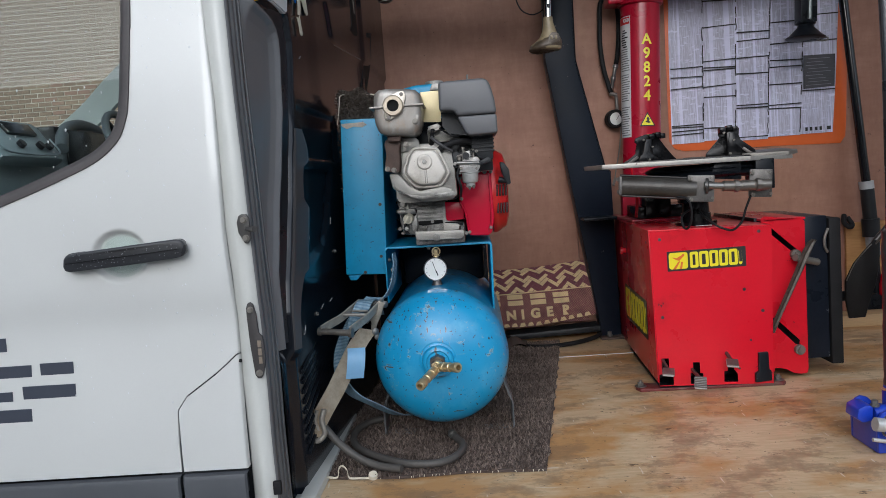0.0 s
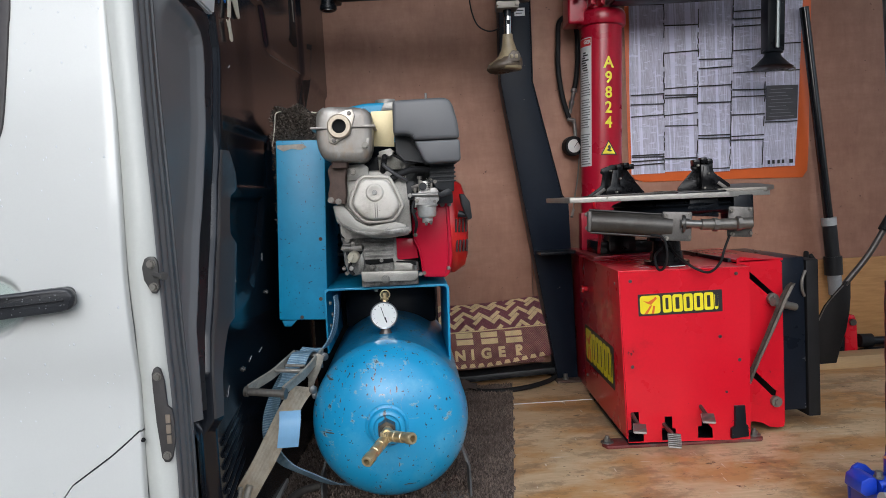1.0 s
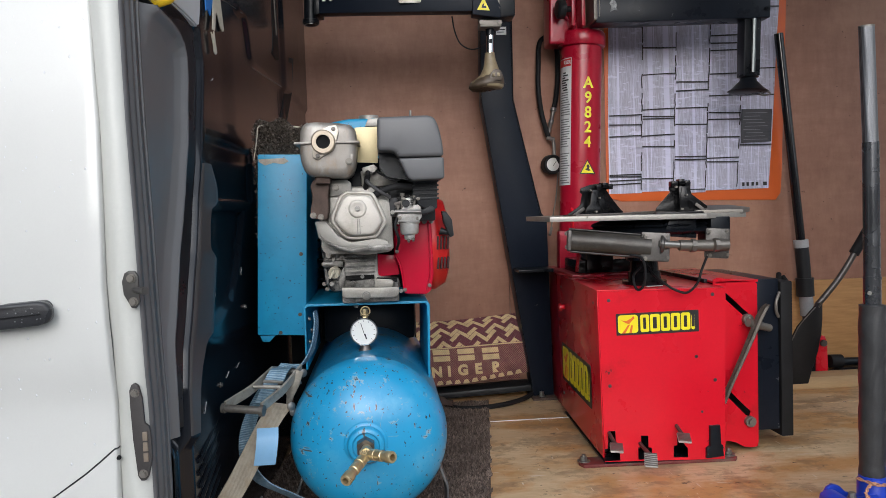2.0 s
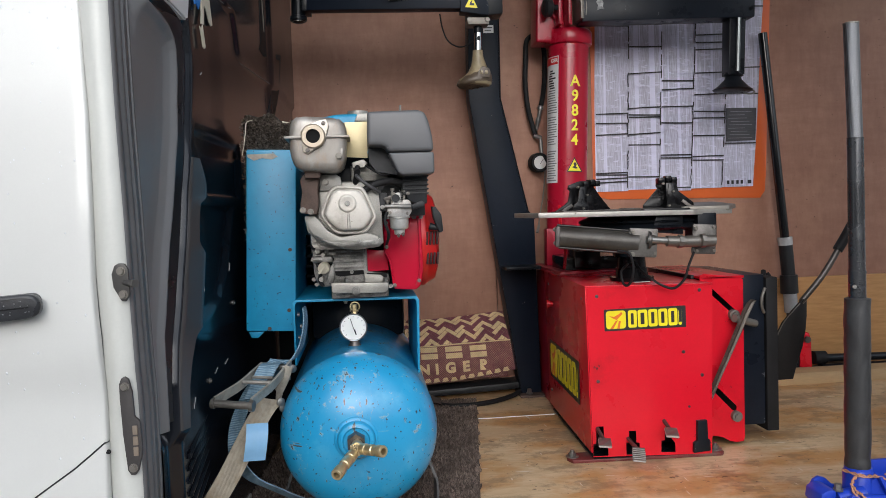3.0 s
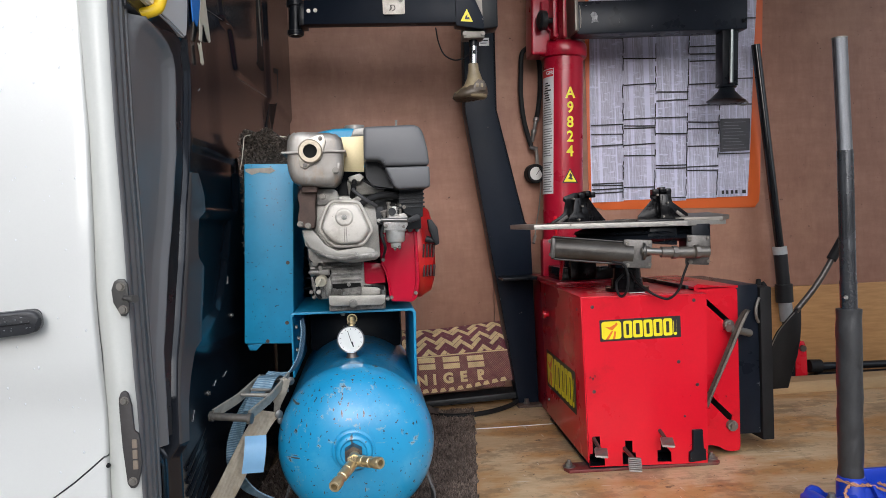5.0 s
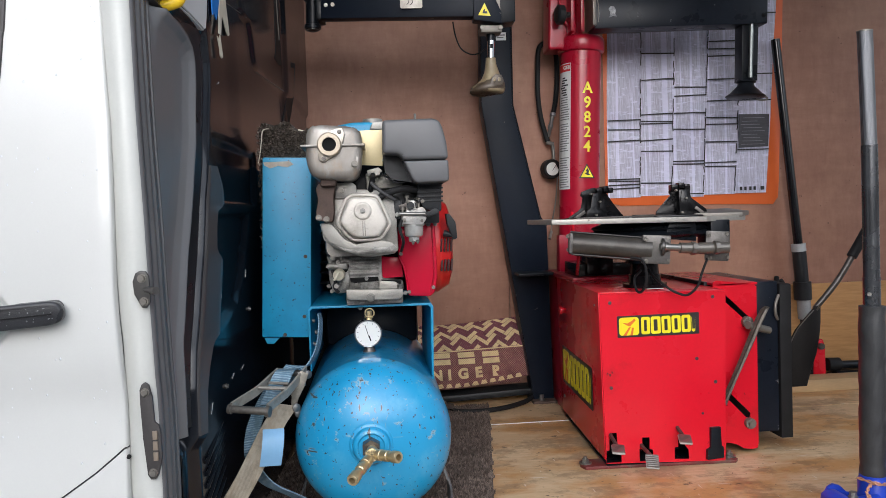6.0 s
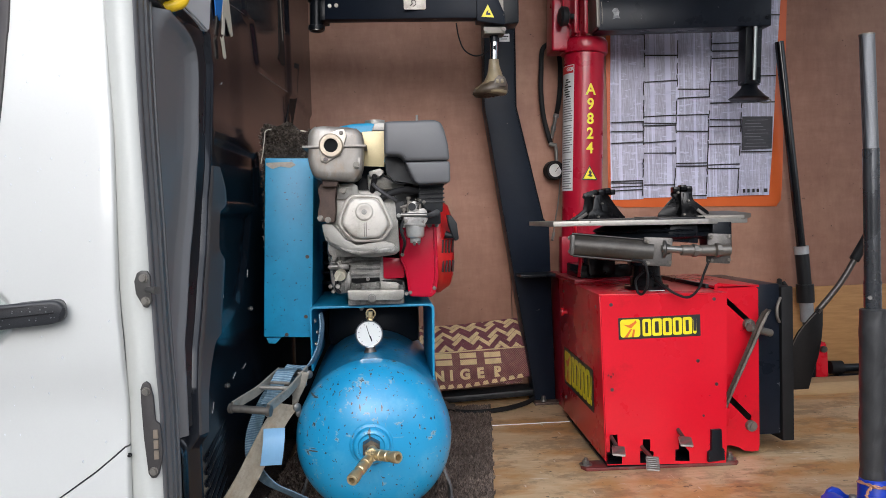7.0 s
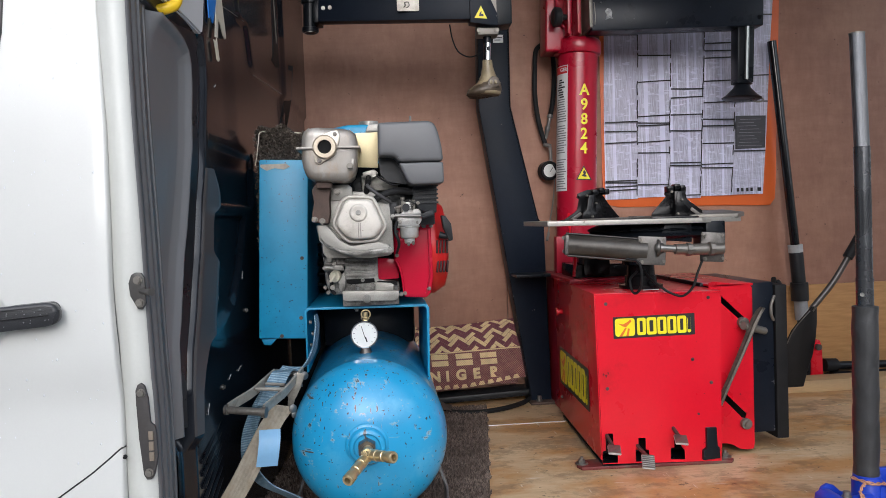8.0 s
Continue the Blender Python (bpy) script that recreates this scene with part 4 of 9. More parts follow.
for (ya, za), (yb, zb) in pairs:
    rise = step(za, 0.80, 1.0)
    prof = [(0, 0.034), (0.06, 0.016), (0.16, 0.013), (0.30, 0.016), (0.45, 0.018), (0.60, 0.017), (0.75, 0.012), (0.88, 0.008), (0.96, 0.006), (1.0, 0.020 - 0.016 * rise)]
    g.append([bm.verts.new((bulk_x(ya) - x, ya + 0.001 + (yb - ya) * u, za + (zb - za) * u)) for u, x in prof])
for r0, r1 in zip(g, g[1:]):
    for k in range(len(r0) - 1):
        bm.faces.new((r0[k], r0[k + 1], r1[k + 1], r1[k]))
part("edge_rubber", bm, surface("glossy_black_edging", (0.016, 0.017, 0.020), 0.30, 0, 0.25, 20, 300, 0.05, spec=0.4), van, "black rubber edging", smooth=50)
# yellow grab handle
bm = fresh()
tube(bm, [(-0.5955, 1.7690, 1.2262), (-0.5714, 1.7848, 1.2136), (-0.5515, 1.7900, 1.2094), (-0.5316, 1.7952, 1.2147), (-0.5201, 1.8057, 1.2283), (-0.5138, 1.8110, 1.2723), (-0.5169, 1.8110, 1.3562)], 0.0112, 14)
part("grab_handle", bm, yellow_paint, van, "yellow grab handle beside the door opening", smooth=60)

# black pressed bulkhead behind the cab
def pressed(y, z):
    """How far the pressed sheet stands back at (y, z)."""
    band, fl = interp(BAND_R, z), interp(FLANGE_R, z)
    up = step(z, 0.34, 0.37) * (1 - step(z, 1.20, 1.23))
    # channel beside the grey trim
    soft = 0.004 + 0.022 * step(z, 0.86, 1.0)
    d = (0.034 - 0.010 * step(z, 0.86, 1.0)) * (1 - step(y, band - soft, band + 0.004)) * up
    d -= 0.006 * step(y, band - 0.030, band - 0.024) * (1 - step(y, band - 0.018, band - 0.012)) * up
    # the flange turns towards the opening
    d -= 0.015 * min(1.0, max(0.0, (y - band) / max(0.004, fl - band))) * (1 - step(y, fl - 0.002, fl + 0.006)) * up * (1 - step(z, 0.86, 0.965))
    # two sunk panels beyond the flange
    sunk = step(y, fl - 0.002, fl + 0.010)
    low = interp(PANEL_LOW, y)
    d += 0.011 * sunk * step(z, low, low + 0.022) * (1 - step(z, 0.806, 0.818)) * (1 - step(y, 2.36, 2.40))
    d += 0.011 * sunk * step(z, 0.836, 0.848) * (1 - step(z, 0.965, 1.00)) * (1 - step(y, 2.47 - 0.1 * (0.98 - z), 2.50 - 0.1 * (0.98 - z)))
    d += 0.006 * sunk * step(z, 0.995, 1.03) * (1 - step(y, 2.20, 2.34))
    # raised upper field with a bent edge, and a post at the far end
    fold = interp([(1.22, 2.56), (1.247, 2.496), (1.30, 2.475), (1.345, 2.45), (1.35, 2.36), (2.2, 2.20)], z)
    d -= 0.010 * step(y, fold - 0.022, fold + 0.022) * step(z, 1.222, 1.246)
    d -= 0.012 * step(y, 2.95, 3.0) * (1 - step(y, 3.30, 3.34)) * step(z, 0.2, 0.3)
    d += 0.02 * (1 - step(y, 1.80, 1.84)) * (1 - up)
    return d


bm = fresh()
g = []
for i in range(236):
    row = []
    for k in range(301):
        z = 2.30 * k / 300
        band, fl = interp(BAND_R, z), interp(FLANGE_R, z)
        if i < 12:
            y = 1.785 + (band - 0.034 - 1.785) * i / 12
        elif i < 36:
            y = band - 0.034 + 0.044 * (i - 12) / 24
        elif i < 44:
            y = band + 0.010 + (fl - 0.006 - band - 0.010) * (i - 36) / 8
        elif i < 56:
            y = fl - 0.006 + 0.020 * (i - 44) / 12
        else:
            y = fl + 0.014 + (WALL - fl - 0.014) * ((i - 56) / 179) ** 1.3
        row.append(bm.verts.new((bulk_x(y) - pressed(y, z), y, z)))
    g.append(row)
for r0, r1 in zip(g, g[1:]):
    for k in range(300):
        bm.faces.new((r0[k], r0[k + 1], r1[k + 1], r1[k]))
bulkhead = part("bulkhead", bm, bulk_paint, van, "glossy black pressed steel bulkhead with scratches", smooth=80)
# matt moulding that covers the bulkhead's turned flange
bm = fresh()
g = []
for i in range(61):
    z = 0.37 + 0.55 * i / 60
    band, fl = interp(BAND_R, z), interp(FLANGE_R, z)
    row = []
    for u in (0.0, 0.06, 0.2, 0.4, 0.6, 0.8, 0.93, 1.0):
        y = band + 0.005 + (fl - band - 0.009) * u
        row.append(bm.verts.new((bulk_x(y) - pressed(y, z) + (0.003 if 0 < u < 1 else -0.003), y, z)))
    g.append(row)
for r0, r1 in zip(g, g[1:]):
    for k in range(7):
        bm.faces.new((r0[k], r0[k + 1], r1[k + 1], r1[k]))
part("flange_moulding", bm, surface("brown_grey_moulding", (0.058, 0.054, 0.054), 0.36, 0, 0.12, 8, 600, 0.12, 0.06, dirt=(0.04, 0.037, 0.036), dirt_at=0.55), bulkhead, "matt brown-grey moulding along the flange", smooth=60)
bm = fresh()
box(bm, -0.60, -0.575, 1.75, WALL, -0.02, 1.96)
part("bulkhead_back", bm, black_plastic, van)
for y, z in ((2.054, 0.418), (2.32, 0.565)):
    x = bulk_x(y) - pressed(y, z)
    bolt("bolt", (x, y, z), (1, 0, 0), 0.005, bulkhead, steel)
# black strips stand in for dark, shaded slots in the pressed sheet
for loop in ([(2.862, 1.70), (2.912, 1.70), (2.918, 1.56), (2.933, 1.326), (2.880, 1.316), (2.806, 1.325), (2.832, 1.345)], [(3.070, 1.362), (3.160, 1.376), (3.10, 1.24), (3.020, 1.128), (2.952, 1.118), (2.985, 1.20)]):
    bm = fresh()
    top = [bm.verts.new((bulk_x(y) - pressed(y, z) + 0.0015, y, z)) for y, z in loop]
    low = [bm.verts.new(v.co + Vector((-0.012, 0, 0))) for v in top]
    bm.faces.new(top)
    for i in range(len(top)):
        j = (i + 1) % len(top)
        bm.faces.new((top[i], low[i], low[j], top[j]))
    part("slot_strip", bm, rubber, bulkhead, "thin black strip for the shade of a slot")
# pale tubes draw the highlights that the folds catch
for pts in ([(2.872, 1.70), (2.874, 1.54), (2.893, 1.40)], [(2.231, 1.340), (2.349, 1.349), (2.412, 1.348)], [(2.547, 1.228), (2.727, 1.233), (2.960, 1.241)]):
    bm = fresh()
    tube(bm, [(bulk_x(y) - pressed(y, z) + (0.003 if y > 2.8 and z > 1.3 else 0.001), y, z) for y, z in pts], 0.0022 if pts[0][1] > 1.6 else 0.0008, 6, 4)
    part("worn_lit_edge", bm, dull_steel, bulkhead, "thin pale line for the highlight on a fold")
for i in range(9):
    bm = fresh()
    z = 0.335 - 0.026 * i
    obox(bm, (bulk_x(1.95) - 0.001, 1.95, z - 0.01), (0.008, 0.17, 0.012), (0, 20, 0), 0.003)
    for v in bm.verts:
        v.co.z += (v.co.y - 1.95) * 0.25
    part("louvre", bm, black_paint, bulkhead)
# scratches down to bare metal
rnd = random.Random(11)
for y, z, ly, lz in ((1.996, 0.650, 0.004, 0.045), (2.003, 0.640, 0.006, 0.030), (1.950, 0.547, 0.062, 0.012), (1.904, 0.520, 0.012, 0.036), (1.888, 0.480, 0.014, 0.035), (2.136, 1.124, 0.016, 0.008), (2.57, 1.066, 0.02, 0.006), (2.62, 1.08, 0.008, 0.02), (2.12, 0.428, 0.03, 0.008), (2.22, 0.43, 0.04, 0.006), (1.93, 0.398, 0.02, 0.02), (2.30, 0.66, 0.006, 0.02)):
    bm = fresh()
    x = bulk_x(y) - pressed(y, z)
    pts = [(x + 0.001, y + ly * (u - 0.5) + rnd.uniform(-0.002, 0.002), z + lz * (u - 0.5)) for u in (0, 0.3, 0.6, 1)]
    tube(bm, pts, 0.0006, 5, 2)
    part("scratch", bm, white_print, bulkhead)
# torn sticker
sticker = thing("torn_sticker", (bulk_x(2.15) + 0.002, 2.15, 1.15), "torn remains of a blue and white paper sticker", "sticker")


def flake(name, loop, material):
    bm = fresh()
    top = [bm.verts.new((bulk_x(y) + 0.0025 + 0.002 * math.sin(9 * y + 17 * z), y, z)) for y, z in loop]
    low = [bm.verts.new(v.co + Vector((-0.0025, 0, 0))) for v in top]
    bm.faces.new(top)
    bm.faces.new(low[::-1])
    for i in range(len(top)):
        j = (i + 1) % len(top)
        bm.faces.new((top[i], low[i], low[j], top[j]))
    part(name, bm, material, sticker, smooth=0)


flake("blue_piece", [(2.078, 1.36), (2.168, 1.36), (2.158, 1.327), (2.134, 1.290), (2.113, 1.266), (2.092, 1.276), (2.079, 1.269)], blue_print)
flake("torn_piece", [(2.172, 1.36), (2.212, 1.36), (2.222, 1.33), (2.243, 1.262), (2.228, 1.256), (2.212, 1.262), (2.190, 1.284), (2.171, 1.292), (2.160, 1.262), (2.148, 1.240), (2.126, 1.238), (2.137, 1.262), (2.146, 1.292), (2.160, 1.325)], cream_paper)
flake("torn_piece", [(2.112, 1.229), (2.124, 1.222), (2.140, 1.238), (2.146, 1.212), (2.154, 1.189), (2.143, 1.183), (2.130, 1.186), (2.126, 1.205)], cream_paper)

# white sill edge between bulkhead and floor
bm = fresh()
prism(bm, [(-0.556, -0.60), (-0.472, -0.60), (-0.473, -0.02), (-0.505, 0.014), (-0.55, 0.016)], 1.64, 1.80, 0.003)
part("step_well", bm, jamb_paint, van)
bm = fresh()
box(bm, -0.535, -0.495, 1.76, 2.42, -0.01, 0.022, 0.004)
part("floor_edge", bm, jamb_paint, van, "scuffed white floor edge", smooth=40)
bm = fresh()
box(bm, -0.47, 2.64, 1.575, 1.64, -0.42, -0.024, 0.004)
part("door_sill", bm, jamb_paint, van)
bm = fresh()
box(bm, -0.47, 1.75, 1.565, 1.584, -0.03, 0.004, 0.003)
part("sill_strip", bm, cladding_mat, van)

# underbody and road wheels
bm = fresh()
box(bm, -2.45, 2.60, 1.72, 3.54, -0.40, -0.11, 0.02)
part("underbody", bm, black_plastic, van)
for wx in (-1.75, 1.95):
    for wy, out in ((1.66, 1), (3.56, -1)):
        bm = fresh()
        lathe(bm, (wx, wy, GROUND + 0.335), (wx, wy + out, GROUND + 0.335), [(0.0, 0.215), (0.004, 0.30), (0.02, 0.328), (0.05, 0.335), (0.17, 0.335), (0.20, 0.325), (0.215, 0.29), (0.215, 0.10)], 40)
        wheel_ob = part("wheel", bm, rubber, van, "black road tyre on a steel rim", smooth=40)
        bm = fresh()
        lathe(bm, (wx, wy + out * 0.006, GROUND + 0.335), (wx, wy + out, GROUND + 0.335), [(-0.002, 0.205), (0.0, 0.21), (0.02, 0.19), (0.05, 0.15), (0.03, 0.06), (0.03, 0.01)], 32)
        part("rim", bm, surface("silver_rim", (0.40, 0.40, 0.41), 0.35, 0.6) if "silver_rim" not in bpy.data.materials else bpy.data.materials["silver_rim"], wheel_ob, smooth=40)

# cab seen through the front window
bm = fresh()
prism(bm, [(-2.5, 1.98), (-0.60, 1.98), (-0.60, 2.16), (-2.3, 2.16)], 1.75, 3.62, 0.02)
part("cab_roof", bm, white_paint, van)
bm = fresh()
prism(bm, [(-2.5, -0.3), (-0.60, -0.3), (-0.60, 2.0), (-0.80, 2.0), (-0.84, 0.98), (-0.92, 0.92), (-2.5, 0.84)], 3.56, 3.60)
part("far_door", bm, cab_trim, van, "far cab door below its window", smooth=0)
bm = fresh()
ribbon(bm, [(-2.30, 3.52, 0.86), (-1.86, 3.50, 1.135), (-1.64, 3.48, 1.31), (-1.20, 3.45, 1.66)], (0.62, 0.0, -0.78), 0.115, 0.03)
part("far_screen_pillar", bm, cab_trim, van, "pale trim of the far windscreen pillar", smooth=60)
bm = fresh()
box(bm, -0.66, -0.602, 1.66, 3.56, -0.3, 2.0)
part("cab_back_panel", bm, dash_plastic, van)
bm = fresh()
prism(bm, [(-2.5, 0.2), (-1.62, 0.2), (-1.50, 0.55), (-1.46, 0.86), (-1.50, 0.96), (-1.62, 1.015), (-1.90, 1.02), (-2.5, 0.93)], 1.70, 3.54, 0.03, 3)
dashboard = part("dashboard", bm, dash_plastic, van, "dark moulded dashboard, greyed for the window's haze", smooth=60)
bm = fresh()
tube(bm, [(-1.50, 3.10, 0.95), (-1.52, 3.00, 1.035), (-1.52, 2.84, 1.062), (-1.50, 2.68, 1.030), (-1.46, 2.58, 0.96)], 0.022, 12)
part("instrument_hood", bm, hazed_wheel_grey, dashboard, smooth=60)
bm = fresh()
slab(bm, [(-1.64, 2.60), (-1.50, 2.62), (-1.50, 3.06), (-1.64, 3.08)], 0.98, 1.045, 0.012)
part("instrument_box", bm, black_plastic, dashboard)
bm = fresh()
slab(bm, [(-1.478, 2.64), (-1.470, 2.64), (-1.470, 3.04), (-1.478, 3.04)], 0.90, 1.03, 0.002)
part("instrument_face", bm, surface("instrument_glass", (0.03, 0.032, 0.035), 0.2), dashboard)
bm = fresh()
obox(bm, (-1.455, 2.30, 0.965), (0.05, 0.34, 0.16), (0, -38, 0), 0.02)
part("centre_console", bm, dash_plastic, dashboard, smooth=50)
bm = fresh()
m1 = pose(-1.432, 2.30, 0.985, 0, -38, 0)
tube(bm, [m1 @ Vector((0, y, z)) for y, z in ((-0.15, 0.06), (-0.16, 0.0), (-0.14, -0.065), (0.0, -0.075), (0.14, -0.065), (0.16, 0.0))], 0.003, 6)
part("console_line", bm, surface("pale_console_line", (0.20, 0.24, 0.26), 0.3), dashboard, smooth=60)
bm = fresh()
obox(bm, m1 @ Vector((0.0, 0.02, 0.03)), (0.012, 0.15, 0.045), (0, -38, 0), 0.004)
part("display", bm, surface("dark_display", (0.008, 0.010, 0.012), 0.15), dashboard, "dark display")
for y in (-0.05, 0.05, 0.10):
    bm = fresh()
    rod(bm, m1 @ Vector((0, y, -0.04)), m1 @ Vector((0.014, y, -0.04)), 0.013)
    part("knob", bm, black_plastic, dashboard)
bm = fresh()
ring = []
m0 = pose(-1.30, 2.84, 0.93, 0, 62, 0)
for i in range(33):
    a = 2 * math.pi * i / 32
    ring.append(m0 @ Vector((0.185 * math.cos(a), 0.185 * math.sin(a), 0)))
tube(bm, ring, 0.014, 10, 0)
wheel = part("steering_wheel", bm, hazed_wheel_grey, van, "black steering wheel, greyed for the window's haze", smooth=60)
for a in (0, 140, 220):
    bm = fresh()
    tube(bm, [m0 @ Vector((0, 0, -0.02)), m0 @ Vector((0.18 * math.cos(radians(a)), 0.18 * math.sin(radians(a)), 0))], 0.014, 8, 0)
    part("spoke", bm, black_plastic, wheel)
for y in (2.05, 2.9):
    bm = fresh()
    obox(bm, (-0.80, y, 0.55), (0.13, 0.46, 0.70), (0, 8, 0), 0.05)
    obox(bm, (-1.02, y, 0.22), (0.48, 0.46, 0.14), (0, 0, 0), 0.05)
    part("cab_seat", bm, surface("grey_seat_cloth", (0.07, 0.07, 0.075), 0.9, 0, 0.2, 30, 400, 0.4), van, "grey cloth cab seat")

# ---- rug, hoses and strap ----
RUG = [(0.275, 3.377), (0.205, 2.85), (0.137, 2.357), (0.071, 1.890), (-0.12, 1.905), (-0.30, 1.893), (-0.47, 1.912), (-0.505, 1.93), (-0.50, 2.5), (-0.42, 3.36)]
bm = fresh()
slab(bm, RUG, 0.001, 0.009, 0.002)
rug = solid("rug", bm, surface("rug_backing", (0.075, 0.055, 0.046), 0.95, 0, 0.2, 12, 200, 0.5), "frayed brown pile rug under the compressor", "rug")


def inside(x, y, loop):
    hit = False
    for (x0, y0), (x1, y1) in zip(loop, loop[1:] + loop[:1]):
        if (y0 > y) != (y1 > y) and x < x0 + (x1 - x0) * (y - y0) / (y1 - y0):
            hit = not hit
    return hit


def tufts(name, place, count, seed, size, material, parent):
    """Short blades of pile; place(rnd) gives a foot and a normal, or None."""
    rnd = random.Random(seed)
    verts, faces = [], []
    while len(faces) < count:
        got = place(rnd)
        if got is None:
            continue
        p, nrm = got
        a = rnd.uniform(0, 2 * math.pi)
        side = Vector((math.cos(a), math.sin(a), 0)) if abs(nrm.z) > 0.5 else Vector((math.cos(a), 0, math.sin(a)))
        s = size * rnd.uniform(0.6, 1.3)
        tip = p + (nrm + Vector((rnd.uniform(-0.7, 0.7), rnd.uniform(-0.7, 0.7), rnd.uniform(-0.3, 0.3)))) * s
        k = len(verts)
        verts += [p - side * s * 0.33, p + side * s * 0.33, tip]
        faces.append((k, k + 1, k + 2))
    me = bpy.data.meshes.new(name)
    me.from_pydata([tuple(v) for v in verts], [], faces)
    me.materials.append(material)
    ob = new(name, me)
    ob.parent = parent
    top = parent
    while top.parent:
        top = top.parent
    if parent is top:
        ob.matrix_parent_inverse = Matrix.Translation(-Vector(top.location))
    return tagged(ob, kind="stuff")


def on_rug(rnd):
    x, y = rnd.uniform(-0.51, 0.30), rnd.uniform(1.88, 3.39)
    e = 0.006 * math.sin(70 * x + 40 * y)
    return (Vector((x, y, 0.008)), Vector((0, 0, 1))) if inside(x + e, y + e, RUG) else None


tufts("nap", on_rug, 60000, 3, 0.0085, rug_pile, rug)
bm = fresh()
ribbon(bm, [(-0.515, 1.915, 0.010), (-0.49, 1.905, 0.012), (-0.468, 1.902, 0.012), (-0.463, 1.904, 0.034), (-0.452, 1.900, 0.042), (-0.442, 1.902, 0.030), (-0.436, 1.897, 0.011), (-0.41, 1.895, 0.009), (-0.385, 1.895, 0.008)], (0, 0.2, 1), 0.005, 0.003)
part("frayed_edge", bm, cream_paper, rug, "pale frayed edge binding")
rnd = random.Random(31)
bm = fresh()
for i in range(46):
    x = -0.36 + 0.43 * i / 45 + rnd.uniform(-0.006, 0.006)
    y = interp([(-0.36, 1.894), (-0.30, 1.892), (-0.12, 1.903), (0.07, 1.888)], x)
    a = rnd.uniform(-0.5, 0.5)
    ln = rnd.choice((0.002, 0.003, 0.004, 0.009))
    if rnd.random() < 0.45:
        continue
    tube(bm, [(x, y, 0.006), (x + ln * 0.5 * math.sin(a), y - ln * 0.4, 0.007 + rnd.uniform(0, 0.003)), (x + ln * math.sin(a), y - ln * 0.8, 0.004)], 0.0009, 5, 2)
tagged(part("frayed_thread", bm, cream_paper, rug, "loose pale threads", smooth=60), kind="stuff")
bm = fresh()
rod(bm, (-0.375, 1.905, 0.008), (-0.375, 1.900, 0.016), 0.013, 0.011)
part("stud", bm, cream_paper, rug)

hose = thing("air_hose", (-0.35, 2.0, 0.012), "grey-brown rubber air hose coiled on the rug", "hose")
bm = fresh()
tube(bm, [(-0.40, 2.33, 0.026), (-0.445, 2.30, 0.024), (-0.469, 2.22, 0.024), (-0.455, 2.12, 0.024), (-0.406, 2.035, 0.024), (-0.317, 1.955, 0.024), (-0.255, 1.930, 0.024), (-0.197, 1.935, 0.024), (-0.155, 1.985, 0.024), (-0.143, 2.06, 0.024), (-0.165, 2.11, 0.030)], 0.0102, 12)
part("coil", bm, grey_hose, hose, smooth=60)
bm = fresh()
rod(bm, (-0.163, 2.107, 0.030), (-0.180, 2.135, 0.036), 0.008)
rod(bm, (-0.172, 2.120, 0.033), (-0.176, 2.128, 0.035), 0.012)
part("coupling", bm, steel, hose)
bm = fresh()
tube(bm, [(-0.530, 1.985, 0.150), (-0.505, 1.97, 0.125), (-0.47, 1.96, 0.085), (-0.42, 1.95, 0.045), (-0.37, 1.935, 0.026), (-0.325, 1.915, 0.024), (-0.300, 1.905, 0.024)], 0.0102, 12)
part("tail", bm, grey_hose, hose, smooth=60)
cable = thing("rubber_cable", (0.2, 3.3, 0.01), "dark rubber cable lying on the plywood floor", "cable")
bm = fresh()
tube(bm, [(0.05, 3.42, 0.03), (0.11, 3.30, 0.014), (0.20, 3.26, 0.012), (0.32, 3.29, 0.012), (0.42, 3.36, 0.014), (0.47, 3.42, 0.02)], 0.010, 10)
part("lead", bm, rubber, cable, smooth=60)

# ---- compressor ----
comp = thing("air_compressor", (-0.185, 2.45, 0.0), "chipped blue air compressor with a horizontal tank", "compressor")
TX, TZ, TR = -0.185, 0.269, 0.186
bm = fresh()
prof = []
for i in range(13):
    a = radians(90 * i / 12)
    prof.append((0.115 * (1 - math.cos(a)), max(0.004, TR * math.sin(a) ** 0.80)))
prof += [(0.122, TR + 0.0012), (0.128, TR + 0.0012), (0.132, TR)]
prof += [(0.80, TR)]
for i in range(1, 13):
    a = radians(90 * i / 12)
    prof.append((0.80 + 0.10 * math.sin(a), max(0.004, TR * math.cos(a) ** 0.8)))
lathe(bm, (TX, 1.985, TZ), (TX, 2.9, TZ), prof, 64)
tank = part("tank", bm, blue_paint, comp, "sky-blue tank with rust chips and streaks", smooth=50)
bm = fresh()
lathe(bm, (TX - 0.005, 1.998, TZ + 0.012), (TX - 0.005, 1.95, TZ + 0.012), [(0, 0.053), (0.008, 0.052), (0.012, 0.048), (0.013, 0.043), (0.024, 0.0415), (0.028, 0.038), (0.029, 0.031), (0.026, 0.028), (0.026, 0.004)], 40)
part("boss", bm, blue_paint, tank, smooth=45)
bm = fresh()
rod(bm, (TX - 0.005, 1.972, TZ + 0.014), (TX - 0.005, 1.945, TZ + 0.014), 0.0215, seg=6)
part("hex_plug", bm, dark_steel, tank, "worn steel hexagon plug", smooth=20)


